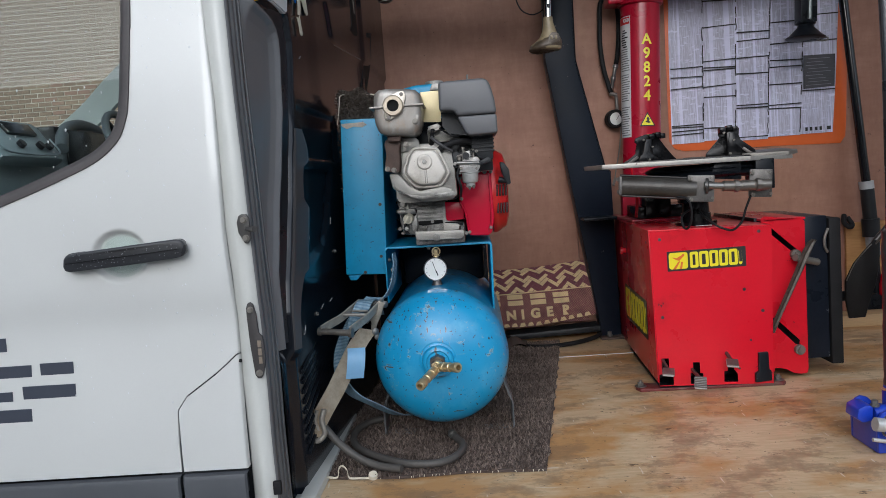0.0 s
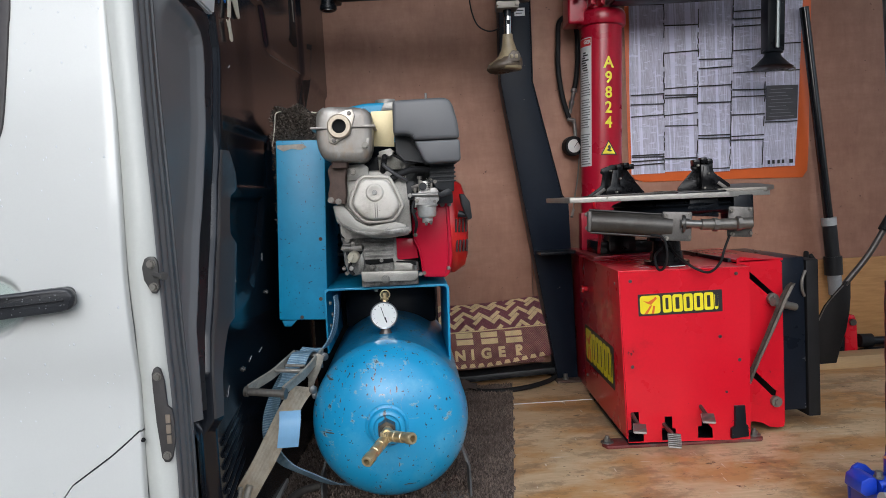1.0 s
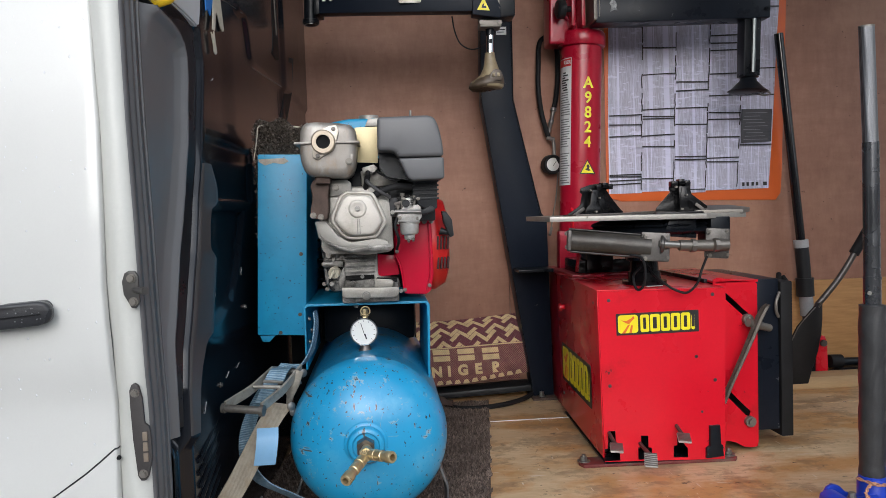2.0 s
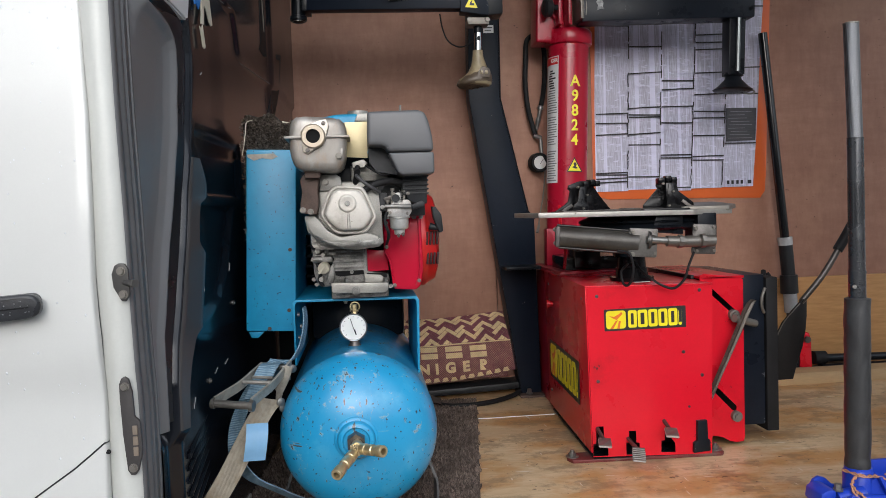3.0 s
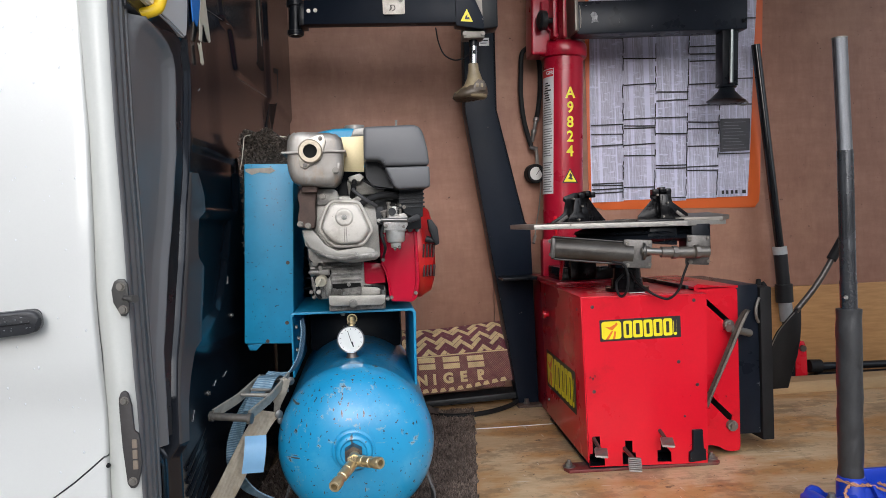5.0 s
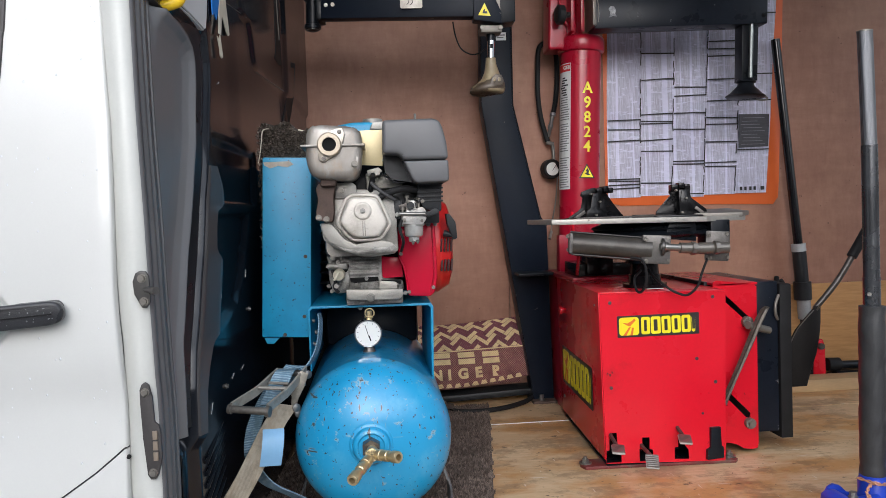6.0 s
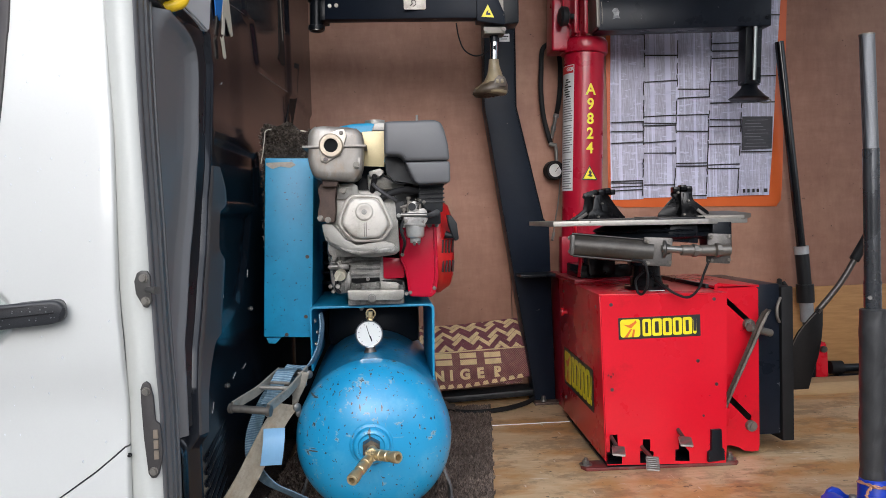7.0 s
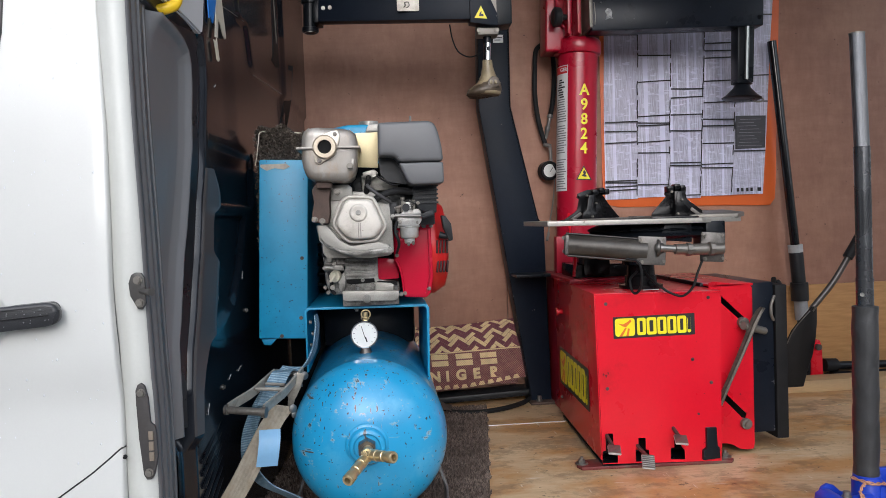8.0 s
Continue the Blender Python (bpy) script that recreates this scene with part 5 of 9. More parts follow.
def fitting(bm, a, b):
    a, b = Vector(a), Vector(b)
    n = (b - a).length
    lathe(bm, a, b, [(0, 0.009), (n * 0.18, 0.009), (n * 0.20, 0.0122), (n * 0.36, 0.0122), (n * 0.37, 0.0108), (n * 0.42, 0.0108), (n * 0.44, 0.0120), (n * 0.62, 0.0118), (n * 0.64, 0.0100), (n * 0.72, 0.0102), (n * 0.78, 0.0125), (n * 0.97, 0.0125), (n * 0.995, 0.0112), (n * 0.995, 0.0068), (n * 0.7, 0.0062)], 20)


bm = fresh()
rod(bm, (-0.188, 1.946, 0.282), (-0.188, 1.885, 0.288), 0.012)
rod(bm, (-0.188, 1.905, 0.286), (-0.188, 1.893, 0.287), 0.016, seg=6)
part("manifold", bm, brass, tank, "brass twin outlet manifold")
bm = fresh()
fitting(bm, (-0.186, 1.90, 0.287), (-0.132, 1.836, 0.297))
part("outlet", bm, brass, tank, "brass hose coupling")
bm = fresh()
fitting(bm, (-0.188, 1.900, 0.285), (-0.229, 1.812, 0.262))
part("outlet", bm, brass, tank, "brass hose coupling")
# feet
for y0 in (2.22, 2.74):
    for sx in (-1, 1):
        bm = fresh()
        xo = TX + sx * 0.195
        prism(bm, [(TX + sx * 0.120, 0.140), (TX + sx * 0.168, 0.168), (xo - sx * 0.010, 0.118), (xo, 0.090), (xo, 0.010), (xo - sx * 0.0055, 0.010), (xo - sx * 0.0055, 0.088), (xo - sx * 0.015, 0.113), (TX + sx * 0.166, 0.158)], y0, y0 + 0.09, 0.001)
        box(bm, min(xo, xo - sx * 0.09), max(xo, xo - sx * 0.09), y0, y0 + 0.05, 0.006, 0.0095)
        part("foot", bm, surface("grey_foot_steel", (0.16, 0.165, 0.17), 0.4, 0.4, 0.3, 20) if "grey_foot_steel" not in bpy.data.materials else bpy.data.materials["grey_foot_steel"], comp, "bent grey steel foot")
# engine bed: a folded plate over the tank
bm = fresh()
prism(bm, [(-0.343, 0.405), (-0.338, 0.405), (-0.338, 0.560), (-0.332, 0.566), (-0.034, 0.562), (-0.028, 0.556), (-0.032, 0.340), (-0.027, 0.340), (-0.021, 0.558), (-0.028, 0.568), (-0.334, 0.572), (-0.343, 0.566)], 2.243, 2.66, 0.0008)
part("engine_bed", bm, box_blue, comp, "blue folded steel bed")
for x, z in ((-0.335, 0.53), (-0.335, 0.47), (-0.33, 0.50)):
    bolt("bolt", (x, 2.28, z), (1, 0, 0), 0.005, comp, steel)
bolt("bolt", (-0.21, 2.258, 0.562), (0, 0, -1), 0.005, comp, steel)
# belt guard
bm = fresh()
prism(bm, [(-0.464, 0.496), (-0.340, 0.490), (-0.319, 0.953), (-0.443, 0.957)], 2.262, 2.95, 0.004)
guard = part("belt_guard", bm, box_blue, comp, "tall blue sheet-metal belt guard with worn paint")
bm = fresh()
prism(bm, [(-0.441, 0.944), (-0.375, 0.945), (-0.365, 0.937), (-0.380, 0.930), (-0.405, 0.934), (-0.425, 0.928), (-0.440, 0.937)], 2.2600, 2.2635)
part("bare_patch", bm, surface("scraped_filler", (0.36, 0.33, 0.27), 0.6, 0, 0.3, 60, 200, 0.2), guard, "scraped bare patch", smooth=0)
bm = fresh()
prism(bm, [(-0.458, 0.493), (-0.452, 0.478), (-0.435, 0.477), (-0.420, 0.492)], 2.266, 2.30, 0.001)
part("guard_bracket", bm, box_blue, guard)
# added black sheet that stands for the deep shade behind the compressor
bm = fresh()
box(bm, -0.465, -0.03, 2.952, 2.962, 0.03, 0.95, 0.002)
part("rear_shade", bm, black_paint, comp, "added black sheet for the shade behind the compressor")
for x, z in ((-0.354, 0.545), (-0.405, 0.50), (-0.345, 0.70)):
    bm = fresh()
    rod(bm, (x, 2.2615, z), (x, 2.2605, z), 0.005, seg=9)
    part("paint_chip", bm, rusty_cast, guard)
# gauge
bm = fresh()
lathe(bm, (-0.191, 2.225, 0.503), (-0.191, 2.16, 0.503), [(0, 0.030), (0.004, 0.034), (0.024, 0.034), (0.026, 0.0345), (0.031, 0.0345), (0.031, 0.0315), (0.028, 0.0315)], 40)
gauge = part("pressure_gauge", bm, chrome, comp, "chrome pressure gauge with a white dial", smooth=40)
bm = fresh()
rod(bm, (-0.191, 2.1985, 0.503), (-0.191, 2.1960, 0.503), 0.0315, seg=40)
part("dial", bm, dial_face, gauge, smooth=40)
bm = fresh()
obox(bm, (-0.1935, 2.1952, 0.508), (0.0016, 0.001, 0.034), (0, -16, 0))
obox(bm, (-0.187, 2.1952, 0.4905), (0.0032, 0.001, 0.014), (0, -16, 0))
part("needle", bm, black_print, gauge, smooth=0)
for i in range(11):
    a = radians(225 - 27 * i)
    bm = fresh()
    obox(bm, (-0.191 + 0.0265 * math.cos(a), 2.1954, 0.503 + 0.0265 * math.sin(a)), (0.0038, 0.0008, 0.0009), (0, -math.degrees(a), 0))
    part("scale_mark", bm, black_print, gauge, smooth=0)
bm = fresh()
rod(bm, (-0.190, 2.212, 0.530), (-0.190, 2.212, 0.505), 0.007)
rod(bm, (-0.188, 2.212, 0.534), (-0.187, 2.212, 0.558), 0.0075, seg=6)
rod(bm, (-0.188, 2.212, 0.54), (-0.188, 2.212, 0.545), 0.011)
part("gauge_stem", bm, brass, gauge)
bm = fresh()
lathe(bm, (-0.190, 2.214, 0.440), (-0.190, 2.214, 0.480), [(0, 0.020), (0.012, 0.018), (0.020, 0.013), (0.036, 0.012)], 20)
part("gauge_socket", bm, dark_steel, gauge, "dark fitting under the gauge", smooth=40)
ring = [(-0.186 + 0.0115 * math.cos(2 * math.pi * i / 20), 2.205, 0.553 + 0.0115 * math.sin(2 * math.pi * i / 20)) for i in range(21)]
bm = fresh()
tube(bm, ring, 0.0018, 8, 0)
part("pull_ring", bm, brass, gauge, smooth=60)

# rag over the guard
bm = fresh()
g = []
for i in range(13):
    u = i / 12
    x = -0.462 + 0.165 * u
    drop = 0.014 * math.sin(5 * u) + 0.008 * math.sin(17 * u)
    row = []
    for (dy, z) in ((0.0, 0.955 if u > 0.08 else 0.72), (0.003, 0.99), (0.010, 1.028 + drop), (0.03, 1.040 + drop), (0.12, 1.04 + drop), (0.22, 1.02), (0.30, 0.962)):
        row.append(bm.verts.new((x + 0.006 * math.sin(21 * z), 2.315 + dy + 0.006 * math.sin(14 * u), z)))
    g.append(row)
for r0, r1 in zip(g, g[1:]):
    for k in range(6):
        bm.faces.new((r0[k], r0[k + 1], r1[k + 1], r1[k]))
bmesh.ops.solidify(bm, geom=bm.faces[:], thickness=0.008)
rag = solid("carpet_offcut", bm, surface("offcut_backing", (0.085, 0.070, 0.060), 0.95, 0, 0.25, 30, 200, 0.5), "brown carpet offcut draped over the belt guard", "carpet", smooth=60)


def on_rag(rnd):
    u = rnd.random()
    x = -0.462 + 0.165 * u
    low = 0.955 if u > 0.08 else 0.72
    top = 1.034 + 0.014 * math.sin(5 * u) + 0.008 * math.sin(17 * u)
    return Vector((x, 2.312 + 0.006 * math.sin(14 * u), rnd.uniform(low, top))), Vector((0, -1, 0.2))


tufts("nap", on_rag, 6000, 8, 0.0075, offcut_pile, rag)
bm = fresh()
tube(bm, [(-0.4615, 2.313, 0.945), (-0.458, 2.312, 0.96), (-0.455, 2.312, 0.975), (-0.450, 2.310, 1.005), (-0.446, 2.310, 1.030), (-0.430, 2.312, 1.036)], 0.0014, 6)
part("cut_edge", bm, cream_paper, rag, "pale cut edge")
bm = fresh()
tube(bm, [(-0.355, 2.31, 1.030), (-0.335, 2.308, 1.027), (-0.315, 2.308, 1.034), (-0.30, 2.308, 1.030)], 0.0020, 6)
part("cut_edge", bm, cream_paper, rag, "pale cut edge")

# ---- petrol engine ----
eng = thing("petrol_engine", (-0.17, 2.35, 0.572), "red and aluminium petrol engine with a black air cleaner", "engine")
# muffler
bm = fresh()
prism(bm, [(-0.3116, 0.9524), (-0.3098, 0.9116), (-0.2960, 0.8841), (-0.2079, 0.8789), (-0.1908, 0.8983), (-0.1849, 0.9494), (-0.1864, 0.9849), (-0.2036, 0.9989), (-0.2914, 1.0048), (-0.3080, 0.9916)], 1.995, 2.14, 0.020, 5)
muffler = part("muffler", bm, muffler_alu, eng, "heat-stained steel muffler", smooth=50)
bm = fresh()
prism(bm, rounded(-0.321, -0.179, 0.9535, 0.9585, 0.002), 1.988, 2.145, 0.0015)
part("muffler_rim", bm, muffler_alu, muffler)
bm = fresh()
prism(bm, [(-0.283, 0.945), (-0.281, 0.924), (-0.270, 0.919), (-0.258, 0.927), (-0.235, 0.940), (-0.229, 0.957), (-0.222, 0.980), (-0.228, 0.994), (-0.242, 0.992), (-0.262, 0.984), (-0.280, 0.970)], 1.986, 1.997, 0.002, holes=())
flange = part("outlet_flange", bm, surface("worn_flange_alloy", (0.52, 0.47, 0.40), 0.42, 0.7), muffler, "worn exhaust flange")
bm = fresh()
lathe(bm, (-0.257, 1.992, 0.957), (-0.257, 1.95, 0.957), [(0, 0.0265), (0.014, 0.0265), (0.017, 0.024), (0.017, 0.0155), (-0.03, 0.015)], 32)
part("outlet_pipe", bm, surface("exhaust_ring", (0.42, 0.36, 0.28), 0.45, 0.6), muffler, smooth=30)
bm = fresh()
rod(bm, (-0.257, 1.9855, 0.957), (-0.257, 1.9835, 0.957), 0.0154)
# black for soot in the pipe and for painted shade in crankcase pockets
soot_shade_black = surface("soot", (0.004, 0.004, 0.004), 0.95)
part("soot", bm, soot_shade_black, muffler)
for x, z in ((-0.234, 0.985), (-0.270, 0.927)):
    bolt("bolt", (x, 1.986, z), (0, -1, 0), 0.0038, muffler, dark_steel)
bolt("bolt", (-0.203, 1.994, 0.913), (0, -1, 0), 0.0062, muffler, dull_steel, 0.012)
bm = fresh()
obox(bm, (-0.198, 1.995, 0.918), (0.006, 0.004, 0.024), (0, 10, 0), 0.001)
part("tab", bm, muffler_alu, muffler)
# exhaust elbow and bracket
bm = fresh()
prism(bm, [(-0.2750, 0.8817), (-0.2542, 0.8784), (-0.2506, 0.8628), (-0.2555, 0.8433), (-0.2546, 0.8117), (-0.2590, 0.7858), (-0.2944, 0.7898), (-0.2965, 0.8095), (-0.2905, 0.8373), (-0.2951, 0.8641), (-0.2877, 0.8765)], 2.04, 2.12, 0.006)
part("exhaust_elbow", bm, rusty_cast, eng, "rust-brown exhaust elbow")
bm = fresh()
box(bm, -0.282, -0.248, 2.02, 2.10, 0.868, 0.884, 0.003)
part("muffler_bracket", bm, rusty_cast, eng)
bm = fresh()
prism(bm, [(-0.2528, 0.8765), (-0.2136, 0.8776), (-0.2039, 0.8702), (-0.2013, 0.8414), (-0.2535, 0.8400)], 2.075, 2.10, 0.003)
part("port_flange", bm, cast_alu, eng, "grimy exhaust port flange")
for x, z in ((-0.290, 0.797), (-0.273, 0.793), (-0.236, 0.858)):
    bolt("bolt", (x, 2.038, z), (0, -1, 0), 0.0055, eng, dull_steel, 0.009)
# heat shield
bm = fresh()
prism(bm, [(-0.188, 0.918), (-0.140, 0.915), (-0.137, 1.000), (-0.191, 0.999)], 2.095, 2.100, 0.001)
part("heat_shield", bm, cream_plate, eng, "cream heat shield plate")
# air cleaner
bm = fresh()
prism(bm, [(-0.138, 1.010), (-0.024, 1.012), (-0.010, 1.006), (-0.003, 0.990), (0.005, 0.955), (0.008, 0.920), (-0.094, 0.920), (-0.099, 0.930), (-0.107, 0.935), (-0.140, 0.936)], 1.995, 2.20, 0.009, 3)
air = part("air_cleaner_cover", bm, air_plastic, eng, "charcoal plastic air cleaner cover", smooth=50)
bm = fresh()
prism(bm, [(-0.094, 0.918), (0.0075, 0.918), (0.008, 0.872), (0.002, 0.869), (-0.064, 0.868), (-0.074, 0.874)], 1.9965, 2.20, 0.006, 3)
part("cover_skirt", bm, air_plastic, air, smooth=50)
# solid black block in place of a hollow; the recess's shade is its colour
bm = fresh()
prism(bm, [(-0.138, 0.936), (-0.095, 0.936), (-0.073, 0.872), (-0.12, 0.880), (-0.136, 0.90)], 2.06, 2.16)
part("recess_shade", bm, black_plastic, air)
bm = fresh()
rod(bm, (-0.062, 2.06, 1.006), (-0.061, 2.06, 1.031), 0.0028)
rod(bm, (-0.062, 2.06, 1.010), (-0.062, 2.06, 1.016), 0.006)
part("stud", bm, steel, air)
bm = fresh()
prism(bm, [(-0.060, 0.872), (-0.003, 0.872), (-0.006, 0.803), (-0.030, 0.803), (-0.048, 0.812), (-0.062, 0.835)], 2.07, 2.19, 0.004)
neck = part("intake_neck", bm, black_plastic, eng, "black ribbed intake neck")
for i in range(5):
    bm = fresh()
    box(bm, -0.062, -0.001, 2.066, 2.19, 0.866 - 0.010 * i, 0.870 - 0.010 * i, 0.001)
    part("rib", bm, black_plastic, neck)
# cylinder head, fins and rocker cover
bm = fresh()
prism(bm, [(-0.292, 0.783), (-0.277, 0.783), (-0.262, 0.790), (-0.256, 0.845), (-0.245, 0.855), (-0.215, 0.860), (-0.150, 0.858), (-0.118, 0.842), (-0.112, 0.800), (-0.110, 0.715), (-0.122, 0.706), (-0.170, 0.701), (-0.200, 0.703), (-0.262, 0.726), (-0.285, 0.745)], 2.085, 2.17, 0.004)
head = part("cylinder_head", bm, cast_alu, eng, "grimy cast aluminium cylinder head")
bm = fresh()
prism(bm, [(-0.2882, 0.7843), (-0.2662, 0.7849), (-0.2512, 0.7674), (-0.2363, 0.7472), (-0.2094, 0.7325), (-0.1502, 0.7404), (-0.1228, 0.7329), (-0.1208, 0.7130), (-0.2005, 0.7092), (-0.2359, 0.7222), (-0.2717, 0.7405), (-0.2840, 0.7593)], 2.060, 2.085, 0.004)
part("lower_flange", bm, surface("dull_head_aluminium", (0.31, 0.295, 0.265), 0.46, 0.2, 0.14, 20, 320, 0.2, 0.12, dirt=(0.24, 0.22, 0.19), dirt_at=0.58), head)
bm = fresh()
prism(bm, [(-0.2676, 0.7366), (-0.2343, 0.7237), (-0.2000, 0.7172), (-0.1376, 0.7243), (-0.1205, 0.7250), (-0.1196, 0.7125), (-0.2004, 0.7081), (-0.2359, 0.7172)], 2.055, 2.064, 0.002)
part("gasket_face", bm, crank_alu, head, "dark grimy edge below the rocker cover")
for i in range(7):
    bm = fresh()
    y = 2.18 + 0.018 * i
    prism(bm, rounded(-0.285, -0.115, 0.70, 0.865 - 0.004 * i, 0.02), y, y + 0.005)
    part("cooling_fin", bm, cast_alu, head)
hexo = [(-0.214, 0.849), (-0.165, 0.846), (-0.150, 0.836), (-0.133, 0.796), (-0.127, 0.778), (-0.131, 0.768), (-0.146, 0.748), (-0.158, 0.742), (-0.205, 0.741), (-0.224, 0.748), (-0.244, 0.772), (-0.250, 0.784), (-0.246, 0.800), (-0.230, 0.837)]
bm = fresh()
prism(bm, hexo, 2.058, 2.086, 0.004)
part("cover_base", bm, cover_alu, head, smooth=50)
cx, cz = -0.190, 0.796


def shrink(loop, k):
    return [(cx + (x - cx) * k, cz + (z - cz) * k) for x, z in loop]


bm = fresh()
prism(bm, shrink(hexo, 0.88), 2.036, 2.060, 0.010, 4)
part("rocker_cover", bm, cover_alu, head, "pressed aluminium rocker cover", smooth=60)
bm = fresh()
tube(bm, [(x, 2.058, z) for x, z in shrink(hexo, 0.965)] + [(shrink(hexo, 0.965)[0][0], 2.058, shrink(hexo, 0.965)[0][1])], 0.0042, 8, 3)
part("cover_rim", bm, cover_alu, head, smooth=70)
bm = fresh()
lathe(bm, (-0.190, 2.037, 0.809), (-0.190, 2.0, 0.809), [(0, 0.021), (0.002, 0.0205), (0.0035, 0.016), (0.002, 0.012), (0.002, 0.004)], 28)
part("cover_dimple", bm, cover_alu, head, smooth=60)
bolt("bolt", (-0.190, 2.034, 0.809), (0, -1, 0), 0.0048, head, steel, 0.007)
for x in (-0.191, -0.186):
    bm = fresh()
    tube(bm, [(x, 2.0365, 0.786), (x, 2.036, 0.752)], 0.0008, 5, 0)
    part("pressed_line", bm, dull_steel, head)
for x, z, rr in ((-0.120, 0.722, 0.0045), (-0.166, 0.722, 0.004), (-0.262, 0.815, 0.007), (-0.110, 0.7985, 0.004)):
    bolt("bolt", (x, 2.058 if z < 0.73 else 2.083, z), (0, -1, 0), rr, head, steel, 0.008)
# plug lead and wiring
bm = fresh()
tube(bm, [(-0.165, 2.07, 0.884), (-0.168, 2.075, 0.868), (-0.172, 2.10, 0.850)], 0.0066, 10)
rod(bm, (-0.164, 2.062, 0.882), (-0.164, 2.075, 0.893), 0.0058)
part("plug_cap", bm, rubber, eng, "black spark plug cap", smooth=60)
bm = fresh()
tube(bm, [(-0.1678, 2.0600, 0.8735), (-0.1637, 2.0550, 0.8681), (-0.1485, 2.0550, 0.8549), (-0.1290, 2.0600, 0.8417), (-0.1149, 2.0700, 0.8330)], 0.0042, 8)
part("plug_lead", bm, surface("grey_lead_sleeve", (0.055, 0.054, 0.056), 0.5), eng, "grey sleeved plug lead", smooth=60)
bm = fresh()
tube(bm, [(-0.1528, 2.0700, 0.8355), (-0.1418, 2.0650, 0.8444), (-0.1164, 2.0650, 0.8544), (-0.0910, 2.0700, 0.8582), (-0.0618, 2.0800, 0.8549)], 0.0082, 12)
part("breather_hose", bm, rubber, eng, smooth=60)
bm = fresh()
box(bm, -0.118, -0.098, 2.085, 2.11, 0.788, 0.832, 0.003)
part("insulator", bm, black_plastic, eng)
bm = fresh()
prism(bm, [(-0.180, 0.862), (-0.10, 0.862), (-0.092, 0.872), (-0.13, 0.895), (-0.182, 0.900)], 2.12, 2.20, 0.004)
part("tank_bracket", bm, cast_alu, eng)
# carburettor
bm = fresh()
prism(bm, [(-0.100, 0.776), (-0.098, 0.800), (-0.086, 0.808), (-0.080, 0.830), (-0.068, 0.832), (-0.066, 0.812), (-0.050, 0.815), (-0.043, 0.806), (-0.042, 0.786), (-0.052, 0.772)], 2.070, 2.125, 0.003)
carb = part("carburettor", bm, surface("carburettor_alloy", (0.46, 0.45, 0.43), 0.40, 0.5, 0.25, 40, 300, 0.2, dirt=(0.20, 0.17, 0.13), dirt_at=0.55), eng, "cast carburettor with a float bowl")
bm = fresh()
lathe(bm, (-0.0715, 2.098, 0.775), (-0.0715, 2.098, 0.70), [(0, 0.026), (0.004, 0.026), (0.005, 0.0225), (0.026, 0.0215), (0.030, 0.018), (0.031, 0.013), (0.042, 0.012), (0.043, 0.006)], 26)
part("float_bowl", bm, surface("zinc_bowl", (0.50, 0.50, 0.48), 0.36, 0.5, 0.2, 30), carb, smooth=40)
for x, z in ((-0.075, 0.733), (-0.064, 0.735)):
    bolt("bolt", (x, 2.080, z), (0, -0.7, -0.7), 0.0032, carb, dull_steel, 0.007)
bm = fresh()
tube(bm, [(-0.105, 2.068, 0.800), (-0.07, 2.064, 0.799), (-0.035, 2.064, 0.798), (-0.018, 2.066, 0.802)], 0.0045, 8)
part("choke_rod", bm, steel, carb, smooth=60)
bm = fresh()
prism(bm, [(-0.046, 0.800), (-0.020, 0.811), (-0.012, 0.804), (-0.014, 0.797), (-0.040, 0.790)], 2.058, 2.066, 0.002)
part("choke_lever", bm, black_plastic, carb)
for x, z in ((-0.083, 0.828), (-0.050, 0.828), (-0.094, 0.785)):
    bolt("bolt", (x, 2.068, z), (0, -1, 0), 0.0034, carb, dull_steel, 0.008)
bm = fresh()
rod(bm, (-0.079, 2.066, 0.818), (-0.079, 2.056, 0.818), 0.009, seg=20)
part("idle_screw", bm, black_plastic, carb)
bolt("drain_screw", (-0.055, 2.078, 0.782), (0.3, -1, 0), 0.0045, carb, dull_steel, 0.009)
# linkage, springs and posts round the carburettor
for x, z0, z1, r in ((-0.088, 0.800, 0.842, 0.0028), (-0.060, 0.806, 0.838, 0.0035), (-0.046, 0.806, 0.850, 0.0022), (-0.099, 0.770, 0.815, 0.003)):
    bm = rod(fresh(), (x, 2.074, z0), (x + 0.002, 2.076, z1), r, seg=10)
    rod(bm, (x + 0.002, 2.076, z1 - 0.006), (x + 0.002, 2.076, z1), r * 1.9, seg=10)
    part("post", bm, dull_steel, carb, smooth=40)
bm = fresh()
prism(bm, [(-0.104, 0.812), (-0.072, 0.822), (-0.046, 0.820), (-0.040, 0.826), (-0.074, 0.829), (-0.106, 0.820)], 2.084, 2.088, 0.001)
part("throttle_plate", bm, dark_steel, carb)
bm = fresh()
tube(bm, [(-0.066 + 0.004 * math.cos(k * 1.3), 2.070 + 0.004 * math.sin(k * 1.3), 0.806 + 0.0011 * k) for k in range(28)], 0.0007, 5, 2)
part("spring", bm, steel, carb, smooth=60)
# added black box: the shade of the gap behind the carburettor
bm = fresh()
box(bm, -0.118, -0.006, 2.135, 2.19, 0.775, 0.868, 0.004)
part("gap_shade", bm, black_plastic, eng)
bm = fresh()
tube(bm, [(-0.156, 2.10, 0.905), (-0.120, 2.06, 0.878), (-0.105, 2.062, 0.872), (-0.088, 2.07, 0.874)], 0.0022, 6)
part("throttle_wire", bm, rubber, eng, smooth=60)
bm = fresh()
tube(bm, [(-0.100, 2.07, 0.786), (-0.106, 2.066, 0.765), (-0.098, 2.075, 0.735), (-0.102, 2.13, 0.71)], 0.0035, 8)
part("fuel_line", bm, rubber, eng, smooth=60)
bm = fresh()
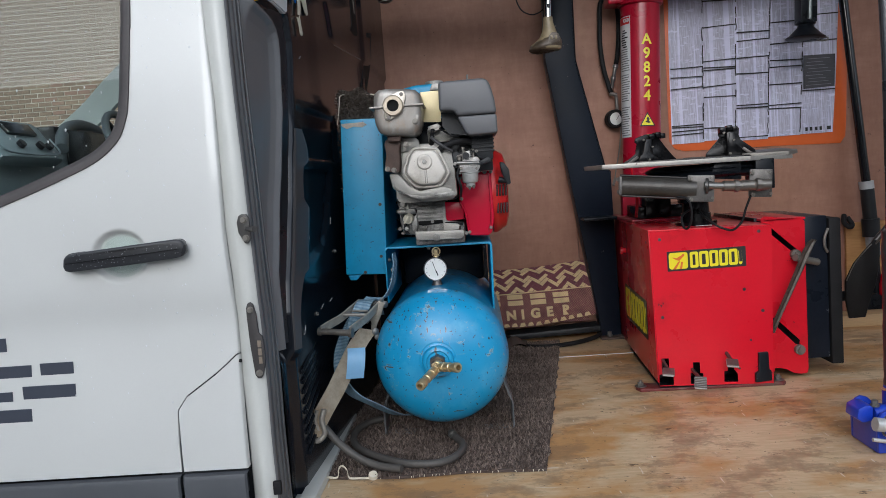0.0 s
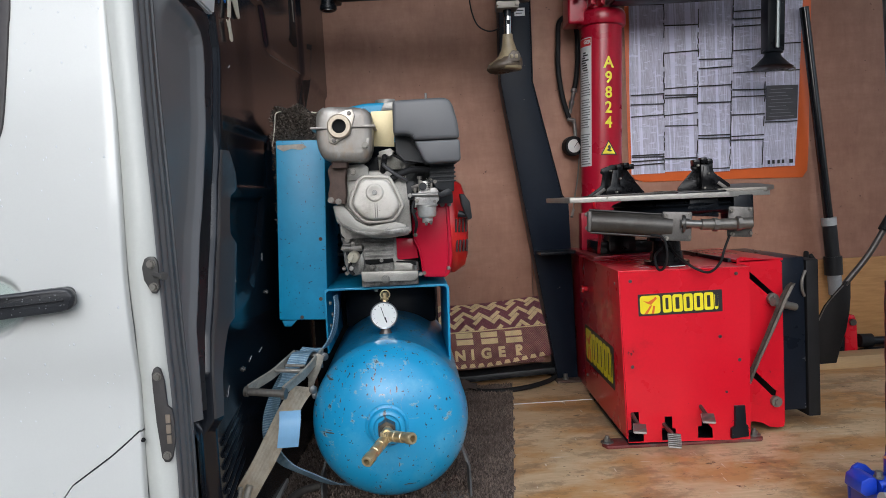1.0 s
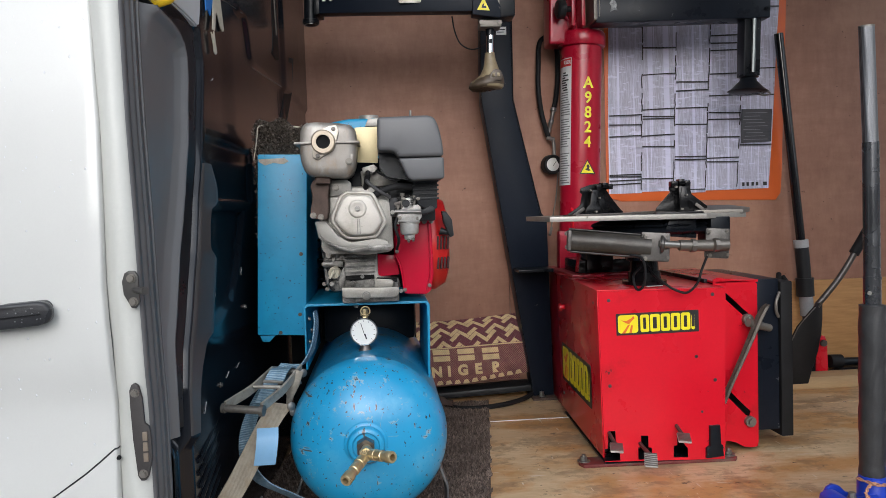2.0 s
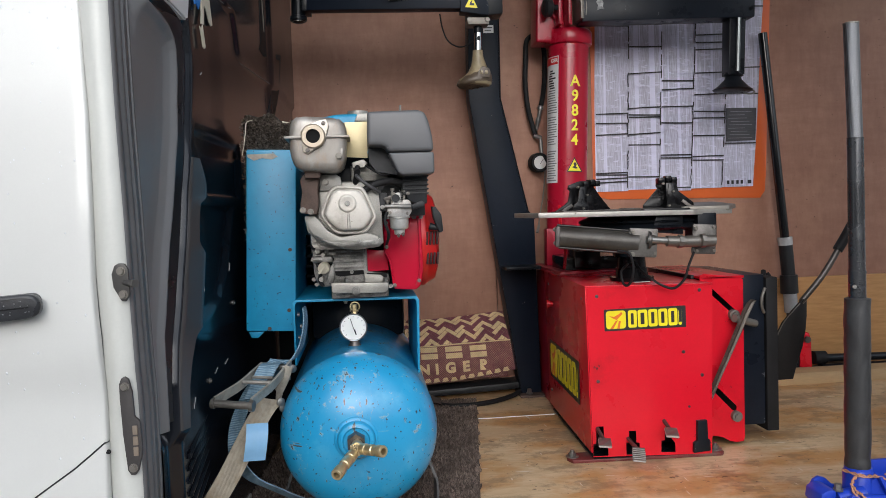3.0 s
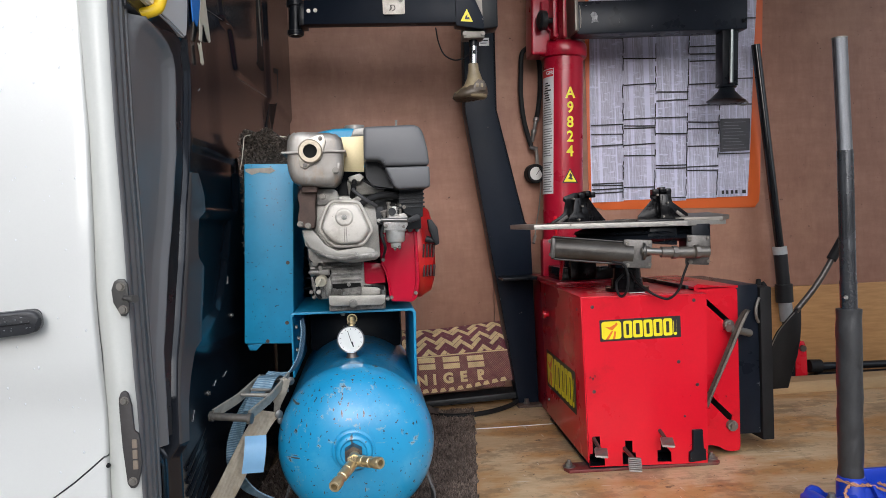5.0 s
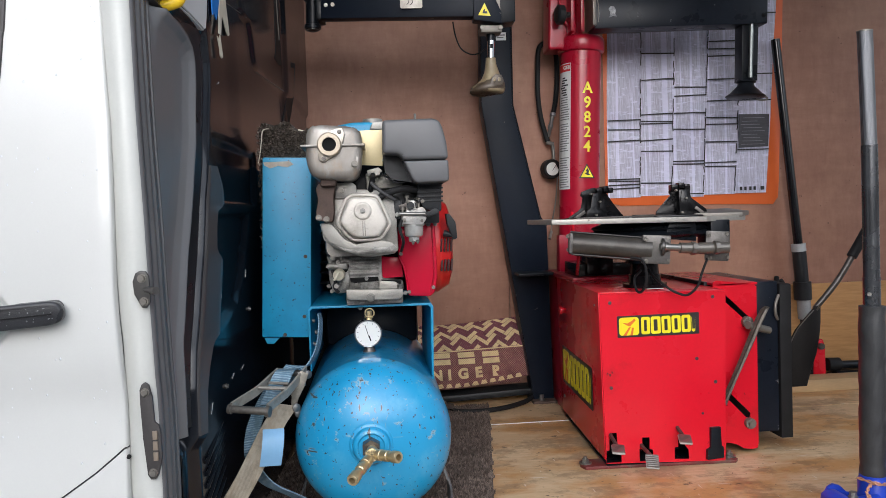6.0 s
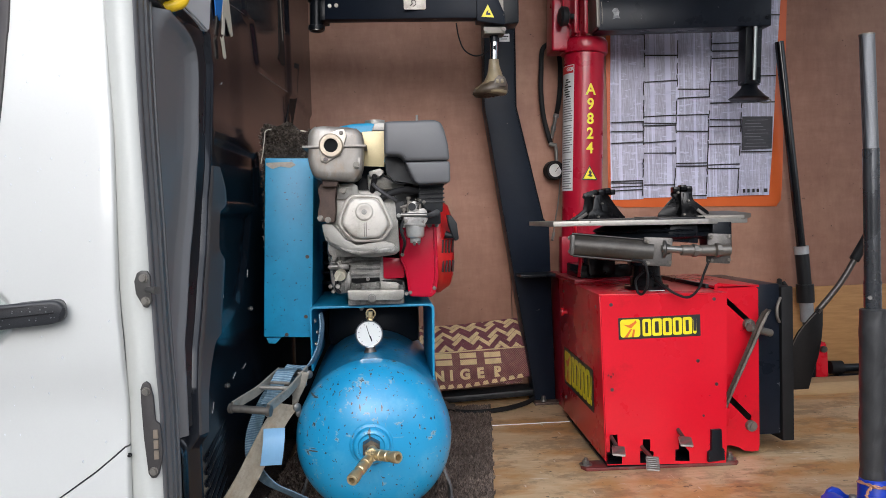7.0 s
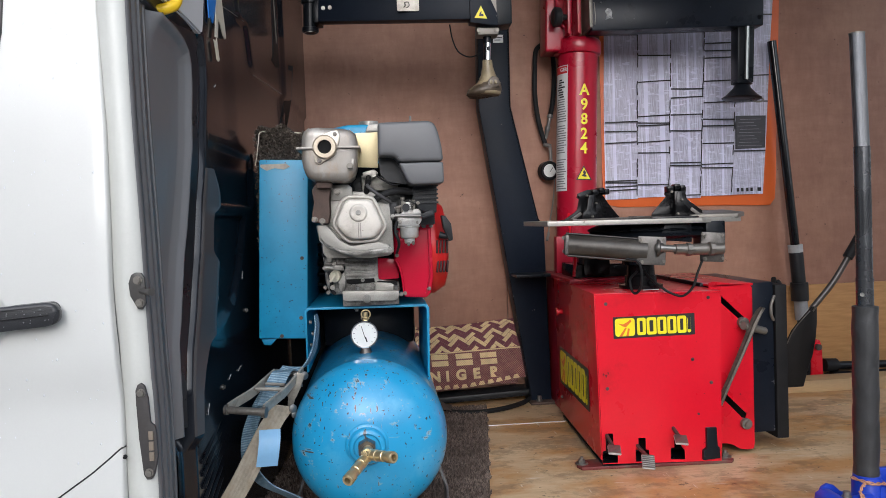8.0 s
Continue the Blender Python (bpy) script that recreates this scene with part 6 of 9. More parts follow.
prism(bm, [(-0.178, 0.905), (-0.150, 0.912), (-0.140, 0.903), (-0.152, 0.890), (-0.176, 0.892)], 2.09, 2.12, 0.003)
rod(bm, (-0.152, 2.088, 0.900), (-0.152, 2.080, 0.900), 0.007, seg=12)
part("wire_clamp", bm, cast_alu, eng)
for x in (-0.108, -0.090):
    bolt("bolt", (x, 2.085, 0.890), (0, -1, 0.3), 0.0045, eng, dull_steel, 0.008)
# crankcase
bm = fresh()
prism(bm, [(-0.286, 0.690), (-0.280, 0.712), (-0.255, 0.722), (-0.150, 0.715), (-0.150, 0.640), (-0.098, 0.632), (-0.094, 0.608), (-0.240, 0.606), (-0.266, 0.604), (-0.276, 0.612), (-0.284, 0.640)], 2.215, 2.47, 0.006)
case = part("crankcase", bm, crank_alu, eng, "grey cast aluminium crankcase")
for z0, z1, y in ((0.690, 0.697, 2.206), (0.678, 0.684, 2.207), (0.664, 0.671, 2.208), (0.650, 0.657, 2.206)):
    bm = fresh()
    box(bm, -0.232, -0.158, y, 2.222, z0, z1, 0.002)
    part("case_rib", bm, crank_alu, case)
bm = fresh()
box(bm, -0.262, -0.236, 2.195, 2.24, 0.668, 0.682, 0.003)
rod(bm, (-0.285, 2.21, 0.675), (-0.236, 2.21, 0.675), 0.009)
rod(bm, (-0.288, 2.23, 0.700), (-0.262, 2.23, 0.700), 0.011)
rod(bm, (-0.252, 2.205, 0.716), (-0.252, 2.205, 0.69), 0.006)
part("case_boss", bm, crank_alu, case)
bm = fresh()
prism(bm, [(-0.248, 0.612), (-0.252, 0.640), (-0.236, 0.664), (-0.232, 0.64), (-0.236, 0.61)], 2.20, 2.22, 0.003)
part("case_web", bm, crank_alu, case)
for x, z in ((-0.285, 0.675), (-0.278, 0.612), (-0.272, 0.700), (-0.285, 0.625)):
    bolt("bolt", (x, 2.213, z), (0, -1, 0), 0.004, case, dull_steel, 0.009)
bm = fresh()
lathe(bm, (-0.256, 2.20, 0.656), (-0.262, 2.165, 0.650), [(0, 0.014), (0.008, 0.0145), (0.018, 0.014), (0.02, 0.012)], 20)
obox(bm, (-0.263, 2.168, 0.651), (0.006, 0.012, 0.022), (0, 35, 0), 0.002)
part("oil_cap", bm, surface("cream_oil_cap", (0.50, 0.46, 0.36), 0.45), case, "cream oil filler cap")
bm = fresh()
prism(bm, [(-0.2417, 0.6157), (-0.0992, 0.6115), (-0.0997, 0.5973), (-0.1056, 0.5889), (-0.1142, 0.5864), (-0.2328, 0.5898), (-0.2410, 0.5944)], 2.19, 2.21, 0.003)
part("mounting_foot", bm, cast_alu, case, "dirty cast mounting foot")
bm = fresh()
box(bm, -0.243, -0.099, 2.222, 2.46, 0.573, 0.606, 0.004)
part("sump", bm, crank_alu, case)
bolt("sump_plug", (-0.181, 2.190, 0.5945), (0, -1, 0), 0.0085, case, steel, 0.010)
for x in (-0.108, -0.205):
    bolt("bolt", (x, 2.205, 0.609), (0, 0, 1), 0.0065, case, steel, 0.014)
bolt("bolt", (-0.094, 2.20, 0.601), (0, -1, 0), 0.004, case, steel)
# flat black plates paint the shade of pockets between the ribs
for pts in ([(-0.2698, 0.6821), (-0.2332, 0.6779), (-0.2334, 0.6722), (-0.2381, 0.6595), (-0.2524, 0.6572), (-0.2648, 0.6662)], [(-0.2316, 0.6435), (-0.1605, 0.6437), (-0.1594, 0.6336), (-0.2179, 0.6301), (-0.2306, 0.6334)], [(-0.1536, 0.6362), (-0.1021, 0.6343), (-0.1025, 0.6228), (-0.1512, 0.6232)]):
    bm = fresh()
    prism(bm, pts, 2.2095, 2.216, 0.001)
    part("case_pocket_shade", bm, soot_shade_black, case)
for x, z, r in ((-0.2715, 0.6969, 0.0085), (-0.2657, 0.6256, 0.0070), (-0.2592, 0.6858, 0.0060)):
    bm = fresh()
    lathe(bm, (x, 2.213, z), (x, 2.193, z), [(0, r), (0.010, r), (0.013, r * 0.8), (0.013, r * 0.35)], 16)
    part("boss", bm, cast_alu, case, smooth=40)
# red fan shroud and recoil starter
bm = fresh()
prism(bm, [(-0.108, 0.770), (-0.012, 0.775), (-0.010, 0.640), (-0.018, 0.598), (-0.030, 0.588), (-0.086, 0.592), (-0.092, 0.640), (-0.098, 0.668), (-0.108, 0.690)], 2.205, 2.50, 0.008, 3)
shroud = part("fan_shroud", bm, engine_red, eng, "glossy red fan shroud", smooth=50)
bm = fresh()
prism(bm, [(-0.157, 0.695), (-0.100, 0.690), (-0.096, 0.640), (-0.157, 0.637)], 2.222, 2.30, 0.003)
part("lower_shroud", bm, engine_red, shroud, smooth=50)
bm = fresh()
lathe(bm, (-0.012, 2.345, 0.715), (0.045, 2.345, 0.715), [(0, 0.128), (0.012, 0.128), (0.020, 0.122), (0.040, 0.110), (0.048, 0.085), (0.048, 0.01)], 44)
# slots are solid blocks with their inner shade put into this dark red
slot_red = surface("shadowed_slot_red", (0.030, 0.006, 0.006), 0.7)
rec = part("recoil_cover", bm, recoil_red, eng, "orange-red recoil starter cover with slots", smooth=40)
for row, (z0, z1) in enumerate(((0.700, 0.734), (0.650, 0.680))):
    for k in range(4):
        bm = fresh()
        x0 = 0.0010 + 0.0088 * k
        yy = 2.2300 + 0.0020 * k + (0.008 if row else 0)
        obox(bm, (x0 + 0.0024, yy + 0.004, (z0 + z1) / 2), (0.0052, 0.034, z1 - z0), (0, 5, 0), 0.0012)
        part("slot", bm, slot_red, rec)
bm = fresh()
prism(bm, [(0.014, 0.798), (0.026, 0.796), (0.040, 0.776), (0.044, 0.734), (0.034, 0.730), (0.028, 0.742), (0.018, 0.770)], 2.20, 2.225, 0.004)
grip = part("starter_grip", bm, black_plastic, eng, "black recoil starter grip")
bm = fresh()
rod(bm, (0.010, 2.215, 0.748), (0.032, 2.212, 0.742), 0.009, 0.006)
part("grip_neck", bm, black_plastic, grip)
bolt("bolt", (-0.012, 2.203, 0.772), (0, -1, 0), 0.004, shroud, steel)
bolt("bolt", (-0.030, 2.203, 0.773), (0, -1, 0), 0.005, shroud, steel)
# pull-out lugs, seams and bolts of the shroud
for x, z in ((-0.101, 0.700), (-0.084, 0.603), (-0.022, 0.612), (-0.100, 0.760)):
    bolt("bolt", (x, 2.203, z), (0, -1, 0), 0.0038, shroud, dull_steel, 0.007)
bm = fresh()
tube(bm, [(-0.020, 2.2045, 0.768), (-0.019, 2.2035, 0.70), (-0.020, 2.2035, 0.640), (-0.030, 2.2035, 0.600)], 0.0022, 6)
part("shroud_seam", bm, dark_red, shroud, smooth=60)
bm = fresh()
tube(bm, [(-0.106, 2.2045, 0.690), (-0.096, 2.2035, 0.668), (-0.090, 2.2035, 0.640), (-0.086, 2.2045, 0.600)], 0.0026, 6)
part("shroud_fold", bm, engine_red, shroud, smooth=60)
# small castings and screws on the crankcase front
for x, z, r in ((-0.214, 0.625, 0.006), (-0.190, 0.640, 0.005), (-0.166, 0.628, 0.006), (-0.222, 0.708, 0.005), (-0.150, 0.700, 0.004)):
    bm = rod(fresh(), (x, 2.216, z), (x, 2.204, z), r, r * 0.9, seg=14)
    part("boss", bm, crank_alu, case, smooth=40)
bm = fresh()
tube(bm, [(-0.275, 2.212, 0.665), (-0.268, 2.205, 0.640), (-0.270, 2.206, 0.622), (-0.262, 2.210, 0.608)], 0.0045, 8)
part("oil_sender_lead", bm, rubber, case, smooth=60)
bm = fresh()
prism(bm, [(-0.158, 0.634), (-0.118, 0.630), (-0.100, 0.616), (-0.104, 0.610), (-0.160, 0.612)], 2.206, 2.222, 0.003)
part("case_lip", bm, cast_alu, case)
# fuel tank behind
bm = fresh()
prism(bm, [(-0.30, 0.93), (-0.30, 1.010), (-0.262, 1.034), (-0.215, 1.043), (-0.14, 1.044), (-0.078, 1.036), (-0.04, 1.01), (-0.04, 0.93)], 2.28, 2.52, 0.012, 3)
fuel = part("fuel_tank", bm, box_blue, eng, "blue painted fuel tank", smooth=50)
bm = fresh()
rod(bm, (-0.160, 2.31, 1.036), (-0.160, 2.31, 1.052), 0.026, seg=24)
part("fuel_cap", bm, cast_alu, fuel, "bright metal fuel cap")
bm = fresh()
prism(bm, [(-0.168, 1.006), (-0.128, 1.006), (-0.128, 1.026), (-0.160, 1.024)], 2.14, 2.26, 0.003)
part("tank_strap", bm, cast_alu, fuel)
# pump is unseen; its black blocks fill in the shade under the bed
bm = fresh()
box(bm, -0.325, -0.045, 2.60, 2.92, 0.41, 0.56, 0.02)
part("compressor_pump", bm, black_paint, comp, "added pump block, black for the shade under the bed")
for i in range(6):
    bm = fresh()
    box(bm, -0.34, -0.03, 2.59, 2.93, 0.60 + 0.03 * i, 0.608 + 0.03 * i, 0.002)
    part("pump_fin", bm, black_paint, comp)
bm = fresh()
box(bm, -0.29, -0.05, 2.62, 2.90, 0.55, 0.80, 0.01)
part("pump_barrel", bm, black_paint, comp)
bm = fresh()
box(bm, -0.29, -0.112, 2.20, 2.50, 0.70, 0.935, 0.01)
box(bm, -0.118, -0.05, 2.21, 2.50, 0.778, 0.935, 0.01)
part("cylinder_barrel", bm, black_paint, eng)

# ---- ratchet strap ----
strap = thing("ratchet_strap", (-0.48, 1.98, 0.02), "worn tan and blue ratchet strap tying down the tank", "strap")
bm = fresh()
ribbon(bm, [(-0.535, 1.93, 0.115), (-0.505, 1.955, 0.165), (-0.47, 1.985, 0.220), (-0.440, 2.02, 0.275), (-0.412, 2.055, 0.325), (-0.385, 2.09, 0.358)], (0.62, 0.30, -0.20), 0.052, 0.004)
part("tan_webbing", bm, strap_tan, strap, "frayed tan webbing", smooth=60)
bm = fresh()
ribbon(bm, [(-0.4076, 2.0000, 0.3268), (-0.4065, 1.9850, 0.3080), (-0.4096, 1.9800, 0.2805), (-0.4155, 1.9850, 0.2488)], (1, 0.12, -0.03), 0.047, 0.003)
part("label_flap", bm, surface("pale_blue_label", (0.20, 0.40, 0.62), 0.5, 0, 0.06, 20, 200, 0.05), strap, "pale blue fabric label", smooth=60)
bm = fresh()
ribbon(bm, [(-0.395, 2.16, 0.432), (-0.420, 2.13, 0.400), (-0.450, 2.10, 0.350), (-0.470, 2.08, 0.290), (-0.468, 2.07, 0.230), (-0.440, 2.08, 0.180), (-0.395, 2.10, 0.145), (-0.33, 2.16, 0.09), (-0.28, 2.25, 0.06)], (0.8, -0.5, 0.1), 0.040, 0.003)
part("blue_webbing", bm, strap_blue, strap, "blue striped webbing tail", smooth=60)
bm = fresh()
ribbon(bm, [(-0.40, 2.14, 0.435), (-0.37, 2.165, 0.428), (-0.345, 2.19, 0.430), (-0.322, 2.22, 0.465), (-0.312, 2.235, 0.52), (-0.316, 2.26, 0.552)], [(0.3, 0.9, 0.3), (0.4, 0.9, 0.1), (0.2, 1, 0), (0.1, 1, 0)], 0.040, 0.003)
part("blue_webbing", bm, strap_blue, strap, smooth=60)
bm = fresh()
ribbon(bm, [(-0.3742, 2.2000, 0.3791), (-0.3760, 2.1700, 0.4167), (-0.3855, 2.1300, 0.4351), (-0.3955, 2.1000, 0.4268), (-0.4117, 2.0900, 0.3922), (-0.4261, 2.0900, 0.3635)], (1, 0.1, 0), 0.046, 0.0035)
part("blue_webbing", bm, strap_blue, strap, "blue webbing wound on the spindle", smooth=60)
# ratchet frame: two cheeks, grip bar and spindle
for a0, a1, a2 in (((-0.3437, 2.1400, 0.4292), (-0.3764, 2.0400, 0.4014), (-0.4136, 1.9650, 0.3821)), ((-0.4113, 2.1400, 0.4277), (-0.4492, 2.0500, 0.4037), (-0.4935, 1.9780, 0.3865))):
    bm = fresh()
    a0, a1, a2 = Vector(a0), Vector(a1), Vector(a2)
    ribbon(bm, [a0, a0.lerp(a1, 0.5), a1, a1.lerp(a2, 0.6), a2], (0.1, -0.35, 0.9), 0.024, 0.005)
    part("handle_cheek", bm, surface("zinc_strap_steel", (0.36, 0.34, 0.29), 0.40, 0.35, 0.2, 30, 200, 0.1, dirt=(0.16, 0.14, 0.11), dirt_at=0.5), strap, "zinc-plated handle side", smooth=40)
bm = fresh()
rod(bm, (-0.4961, 1.9780, 0.3828), (-0.4110, 1.9620, 0.3764), 0.0085, seg=16)
rod(bm, (-0.4999, 1.9790, 0.3831), (-0.4923, 1.9770, 0.3826), 0.0112, seg=16)
rod(bm, (-0.4160, 1.9630, 0.3767), (-0.4072, 1.9610, 0.3762), 0.0125, seg=16)
part("grip_bar", bm, surface("worn_grip_steel", (0.15, 0.14, 0.125), 0.34, 0.5, 0.3, 30), strap, "steel grip bar", smooth=40)
bm = fresh()
rod(bm, (-0.4437, 2.0500, 0.4112), (-0.3761, 2.0400, 0.4080), 0.0048, seg=12)
rod(bm, (-0.4248, 2.0800, 0.4153), (-0.3794, 2.0700, 0.4134), 0.0035, seg=12)
part("release_bar", bm, surface("bright_release_steel", (0.40, 0.38, 0.34), 0.32, 0.6), strap, "steel release bar", smooth=40)
for a, b, r in (((-0.41, 2.15, 0.428), (-0.338, 2.14, 0.418), 0.008),):
    bm = fresh()
    rod(bm, a, b, r)
    part("spindle", bm, steel, strap)
for x, y, z in ((-0.340, 2.14, 0.418), (-0.365, 2.085, 0.352), (-0.362, 2.10, 0.335)):
    bm = fresh()
    lathe(bm, (x, y, z), (x + 0.008, y - 0.012, z), [(0, 0.010), (0.003, 0.010), (0.0045, 0.007), (0.0055, 0.004)], 18)
    part("rivet", bm, steel, strap, smooth=40)
bm = fresh()
prism(bm, [(-0.352, 0.436), (-0.335, 0.428), (-0.345, 0.398), (-0.360, 0.37), (-0.372, 0.335), (-0.380, 0.338), (-0.376, 0.375), (-0.385, 0.392)], 2.10, 2.104, 0.001)
part("frame_plate", bm, surface("zinc_frame_steel", (0.24, 0.22, 0.185), 0.42, 0.4, 0.3, 40), strap)
bm = fresh()
lathe(bm, (-0.392, 2.09, 0.395), (-0.372, 2.085, 0.390), [(0, 0.018), (0.012, 0.018)], 12)
part("pawl_wheel", bm, dark_steel, strap)
# hook and lashing ring
bm = fresh()
tube(bm, [(-0.498, 1.95, 0.180), (-0.506, 1.945, 0.150), (-0.500, 1.945, 0.118), (-0.516, 1.94, 0.100), (-0.540, 1.94, 0.104), (-0.548, 1.945, 0.130)], 0.0075, 10)
tube(bm, [(-0.515, 1.94, 0.180), (-0.522, 1.94, 0.15), (-0.516, 1.945, 0.125)], 0.005, 8)
part("hook", bm, surface("worn_zinc_hook", (0.34, 0.32, 0.28), 0.36, 0.5), strap, "steel hook", smooth=60)
bm = fresh()
ring = [(-0.548 + 0.005 * math.sin(i), 1.925 + 0.016 * math.cos(2 * math.pi * i / 16), 0.082 + 0.026 * math.sin(2 * math.pi * i / 16)) for i in range(17)]
tube(bm, ring, 0.0055, 8, 0)
obox(bm, (-0.552, 1.92, 0.058), (0.016, 0.035, 0.03), (0, 0, 0), 0.004)
part("lashing_ring", bm, dark_steel, strap, "dark lashing ring", smooth=60)

# ---- tyre changer ----
tc = thing("tyre_changer", (0.70, 2.85, 0.0), "red tyre changing machine with a steel turntable", "tyre changer")
YF = 2.53
front = [(0.513, 0.018), (0.884, 0.010), (0.894, 0.533), (0.504, 0.541)]


def lean(x, y):
    """The machine stands a little askew on the floor."""
    a = radians(-2.2)
    dx, dy = x - 0.5, y - YF
    return 0.5 + dx * math.cos(a) - dy * math.sin(a), YF + dx * math.sin(a) + dy * math.cos(a)


def askew(bm):
    for v in bm.verts:
        v.co.x, v.co.y = lean(v.co.x, v.co.y)
    return bm


openings = [
    [(0.513, 0.020), (0.560, 0.020), (0.560, 0.061), (0.548, 0.064), (0.547, 0.112), (0.524, 0.112), (0.523, 0.059), (0.514, 0.058)],
    [(0.616, 0.020), (0.658, 0.020), (0.658, 0.055), (0.648, 0.057), (0.648, 0.093), (0.625, 0.094), (0.626, 0.058), (0.616, 0.058)],
    [(0.725, 0.022), (0.770, 0.020), (0.769, 0.049), (0.759, 0.062), (0.758, 0.094), (0.736, 0.095), (0.737, 0.059), (0.726, 0.058)],
]
bm = fresh()
prism(bm, front, YF, YF + 0.003, holes=openings)
cab = part("front_panel", askew(bm), red_paint, tc, "red steel front panel with pedal openings", smooth=20)
bm = fresh()
prism(bm, [(0.509, 0.03), (0.512, 0.03), (0.504, 0.5385), (0.500, 0.5385)], YF + 0.002, 3.16, 0.001)
side = part("side_panel", askew(bm), red_paint, tc, "red side panel with a maker's badge")
bm = fresh()
prism(bm, [(0.884, 0.03), (0.887, 0.03), (0.895, 0.535), (0.891, 0.535)], YF + 0.004, 3.16, 0.001)
part("side_panel", askew(bm), red_paint, tc)
bm = fresh()
prism(bm, [(0.499, 0.538), (0.896, 0.532), (0.896, 0.537), (0.499, 0.544)], YF - 0.002, 3.16, 0.0015)
part("top_panel", askew(bm), red_paint, tc, "red top panel")
bm = fresh()
box(bm, 0.515, 0.88, YF + 0.10, 3.15, 0.02, 0.52)
part("cabinet_core", askew(bm), black_paint, tc)
bm = fresh()
box(bm, 0.515, 0.88, YF + 0.004, 3.14, 0.006, 0.012)
part("cabinet_floor", askew(bm), black_paint, tc)
for x, z in ((0.535, 0.511), (0.853, 0.518), (0.533, 0.251), (0.857, 0.256), (0.775, 0.066), (0.815, 0.16), (0.80, 0.33)):
    px, py = lean(x, YF - 0.001)
    bolt("bolt", (px, py, z), (0, -1, 0), 0.0042 if z > 0.2 else 0.003, cab, dark_steel, 0.004)
for yy, z in ((2.58, 0.50), (3.08, 0.50), (3.08, 0.10)):
    px, py = lean(0.503, yy)
    bolt("bolt", (px, py, z), (-1, 0, 0), 0.005, side, dull_steel, 0.004)
px, py = lean(0.500, 3.02)
bm = fresh()
rod(bm, (px, py, 0.432), (px - 0.014, py, 0.432), 0.010, 0.009)
rod(bm, (px - 0.014, py, 0.432), (px - 0.022, py, 0.432), 0.015, 0.013)
part("side_knob", bm, red_paint, side, "red push knob")


def badge(name, m, parent):
    """A black badge, 0.253 by 0.066, with yellow shapes in place of a maker's name."""
    def loc(bm):
        for v in bm.verts:
            v.co = m @ v.co
        return bm
    bm = fresh()
    prism(bm, rounded(-0.1265, 0.1265, -0.033, 0.033, 0.002), -0.0008, 0.0004)
    b = part(name, loc(bm), black_print, parent, "black and yellow maker's badge", smooth=0)
    bm = fresh()
    prism(bm, rounded(-0.121, -0.060, -0.027, 0.028, 0.009), -0.0014, -0.0004)
    part("badge_emblem", loc(bm), yellow_print, parent, smooth=0)
    bm = fresh()
    prism(bm, [(-0.112, 0.013), (-0.096, 0.010), (-0.080, 0.018), (-0.074, 0.024), (-0.070, 0.018), (-0.082, 0.006), (-0.088, 0.000), (-0.098, 0.004)], -0.0020, -0.001)
    prism(bm, [(-0.092, -0.003), (-0.084, 0.0), (-0.092, -0.014), (-0.100, -0.027), (-0.110, -0.027), (-0.098, -0.012)], -0.0020, -0.001)
    prism(bm, [(-0.082, -0.003), (-0.076, -0.004), (-0.078, -0.016), (-0.080, -0.027), (-0.088, -0.027), (-0.084, -0.014)], -0.0020, -0.001)
    part("emblem_mark", loc(bm), orange_print, parent, smooth=0)
    x = -0.053
    for w in (0.030, 0.033, 0.031, 0.031, 0.031, 0.014):
        bm = fresh()
        if w > 0.012:
            prism(bm, rounded(x, x + w - 0.003, -0.026, 0.027, 0.006), -0.0014, -0.0004, holes=[rounded(x + 0.0085, x + w - 0.0125, -0.017, 0.018, 0.0022)])
        else:
            prism(bm, rounded(x, x + w - 0.002, -0.026, 0.027, 0.002), -0.0014, -0.0004)
        part("badge_bar", loc(bm), yellow_print, parent, smooth=0)
        x += w
    return b


px, py = lean(0.683, YF)
badge("badge", pose(px, py - 0.0005, 0.438, 0, -0.7, -2.2), cab)
badge("badge", pose(0.5165, 2.872, 0.220, 0, 0.0, -92.2) @ Matrix.Diagonal((1.80, 1, 2.10, 1)), side)
# base plate and bolts
bm = fresh()
slab(bm, [(0.440, 2.565), (0.450, 2.535), (0.918, 2.515), (0.930, 2.530), (0.918, 2.60), (0.455, 2.61)], 0.0, 0.010, 0.002)
part("base_plate", bm, surface("dirty_red_plate", (0.16, 0.030, 0.028), 0.5, 0.1, 0.3, 20, 120, 0.2, dirt=(0.14, 0.10, 0.08), dirt_at=0.48), tc, "dirty dark red base plate")
for x, y in ((0.458, 2.572), (0.912, 2.552)):
    bm = fresh()
    rod(bm, (x, y, 0.010), (x, y, 0.013), 0.020)
    rod(bm, (x, y, 0.013), (x, y, 0.024), 0.011, seg=6)
    rod(bm, (x, y, 0.024), (x, y, 0.031), 0.006)
    part("anchor_bolt", bm, steel, tc, "anchor bolt", smooth=25)
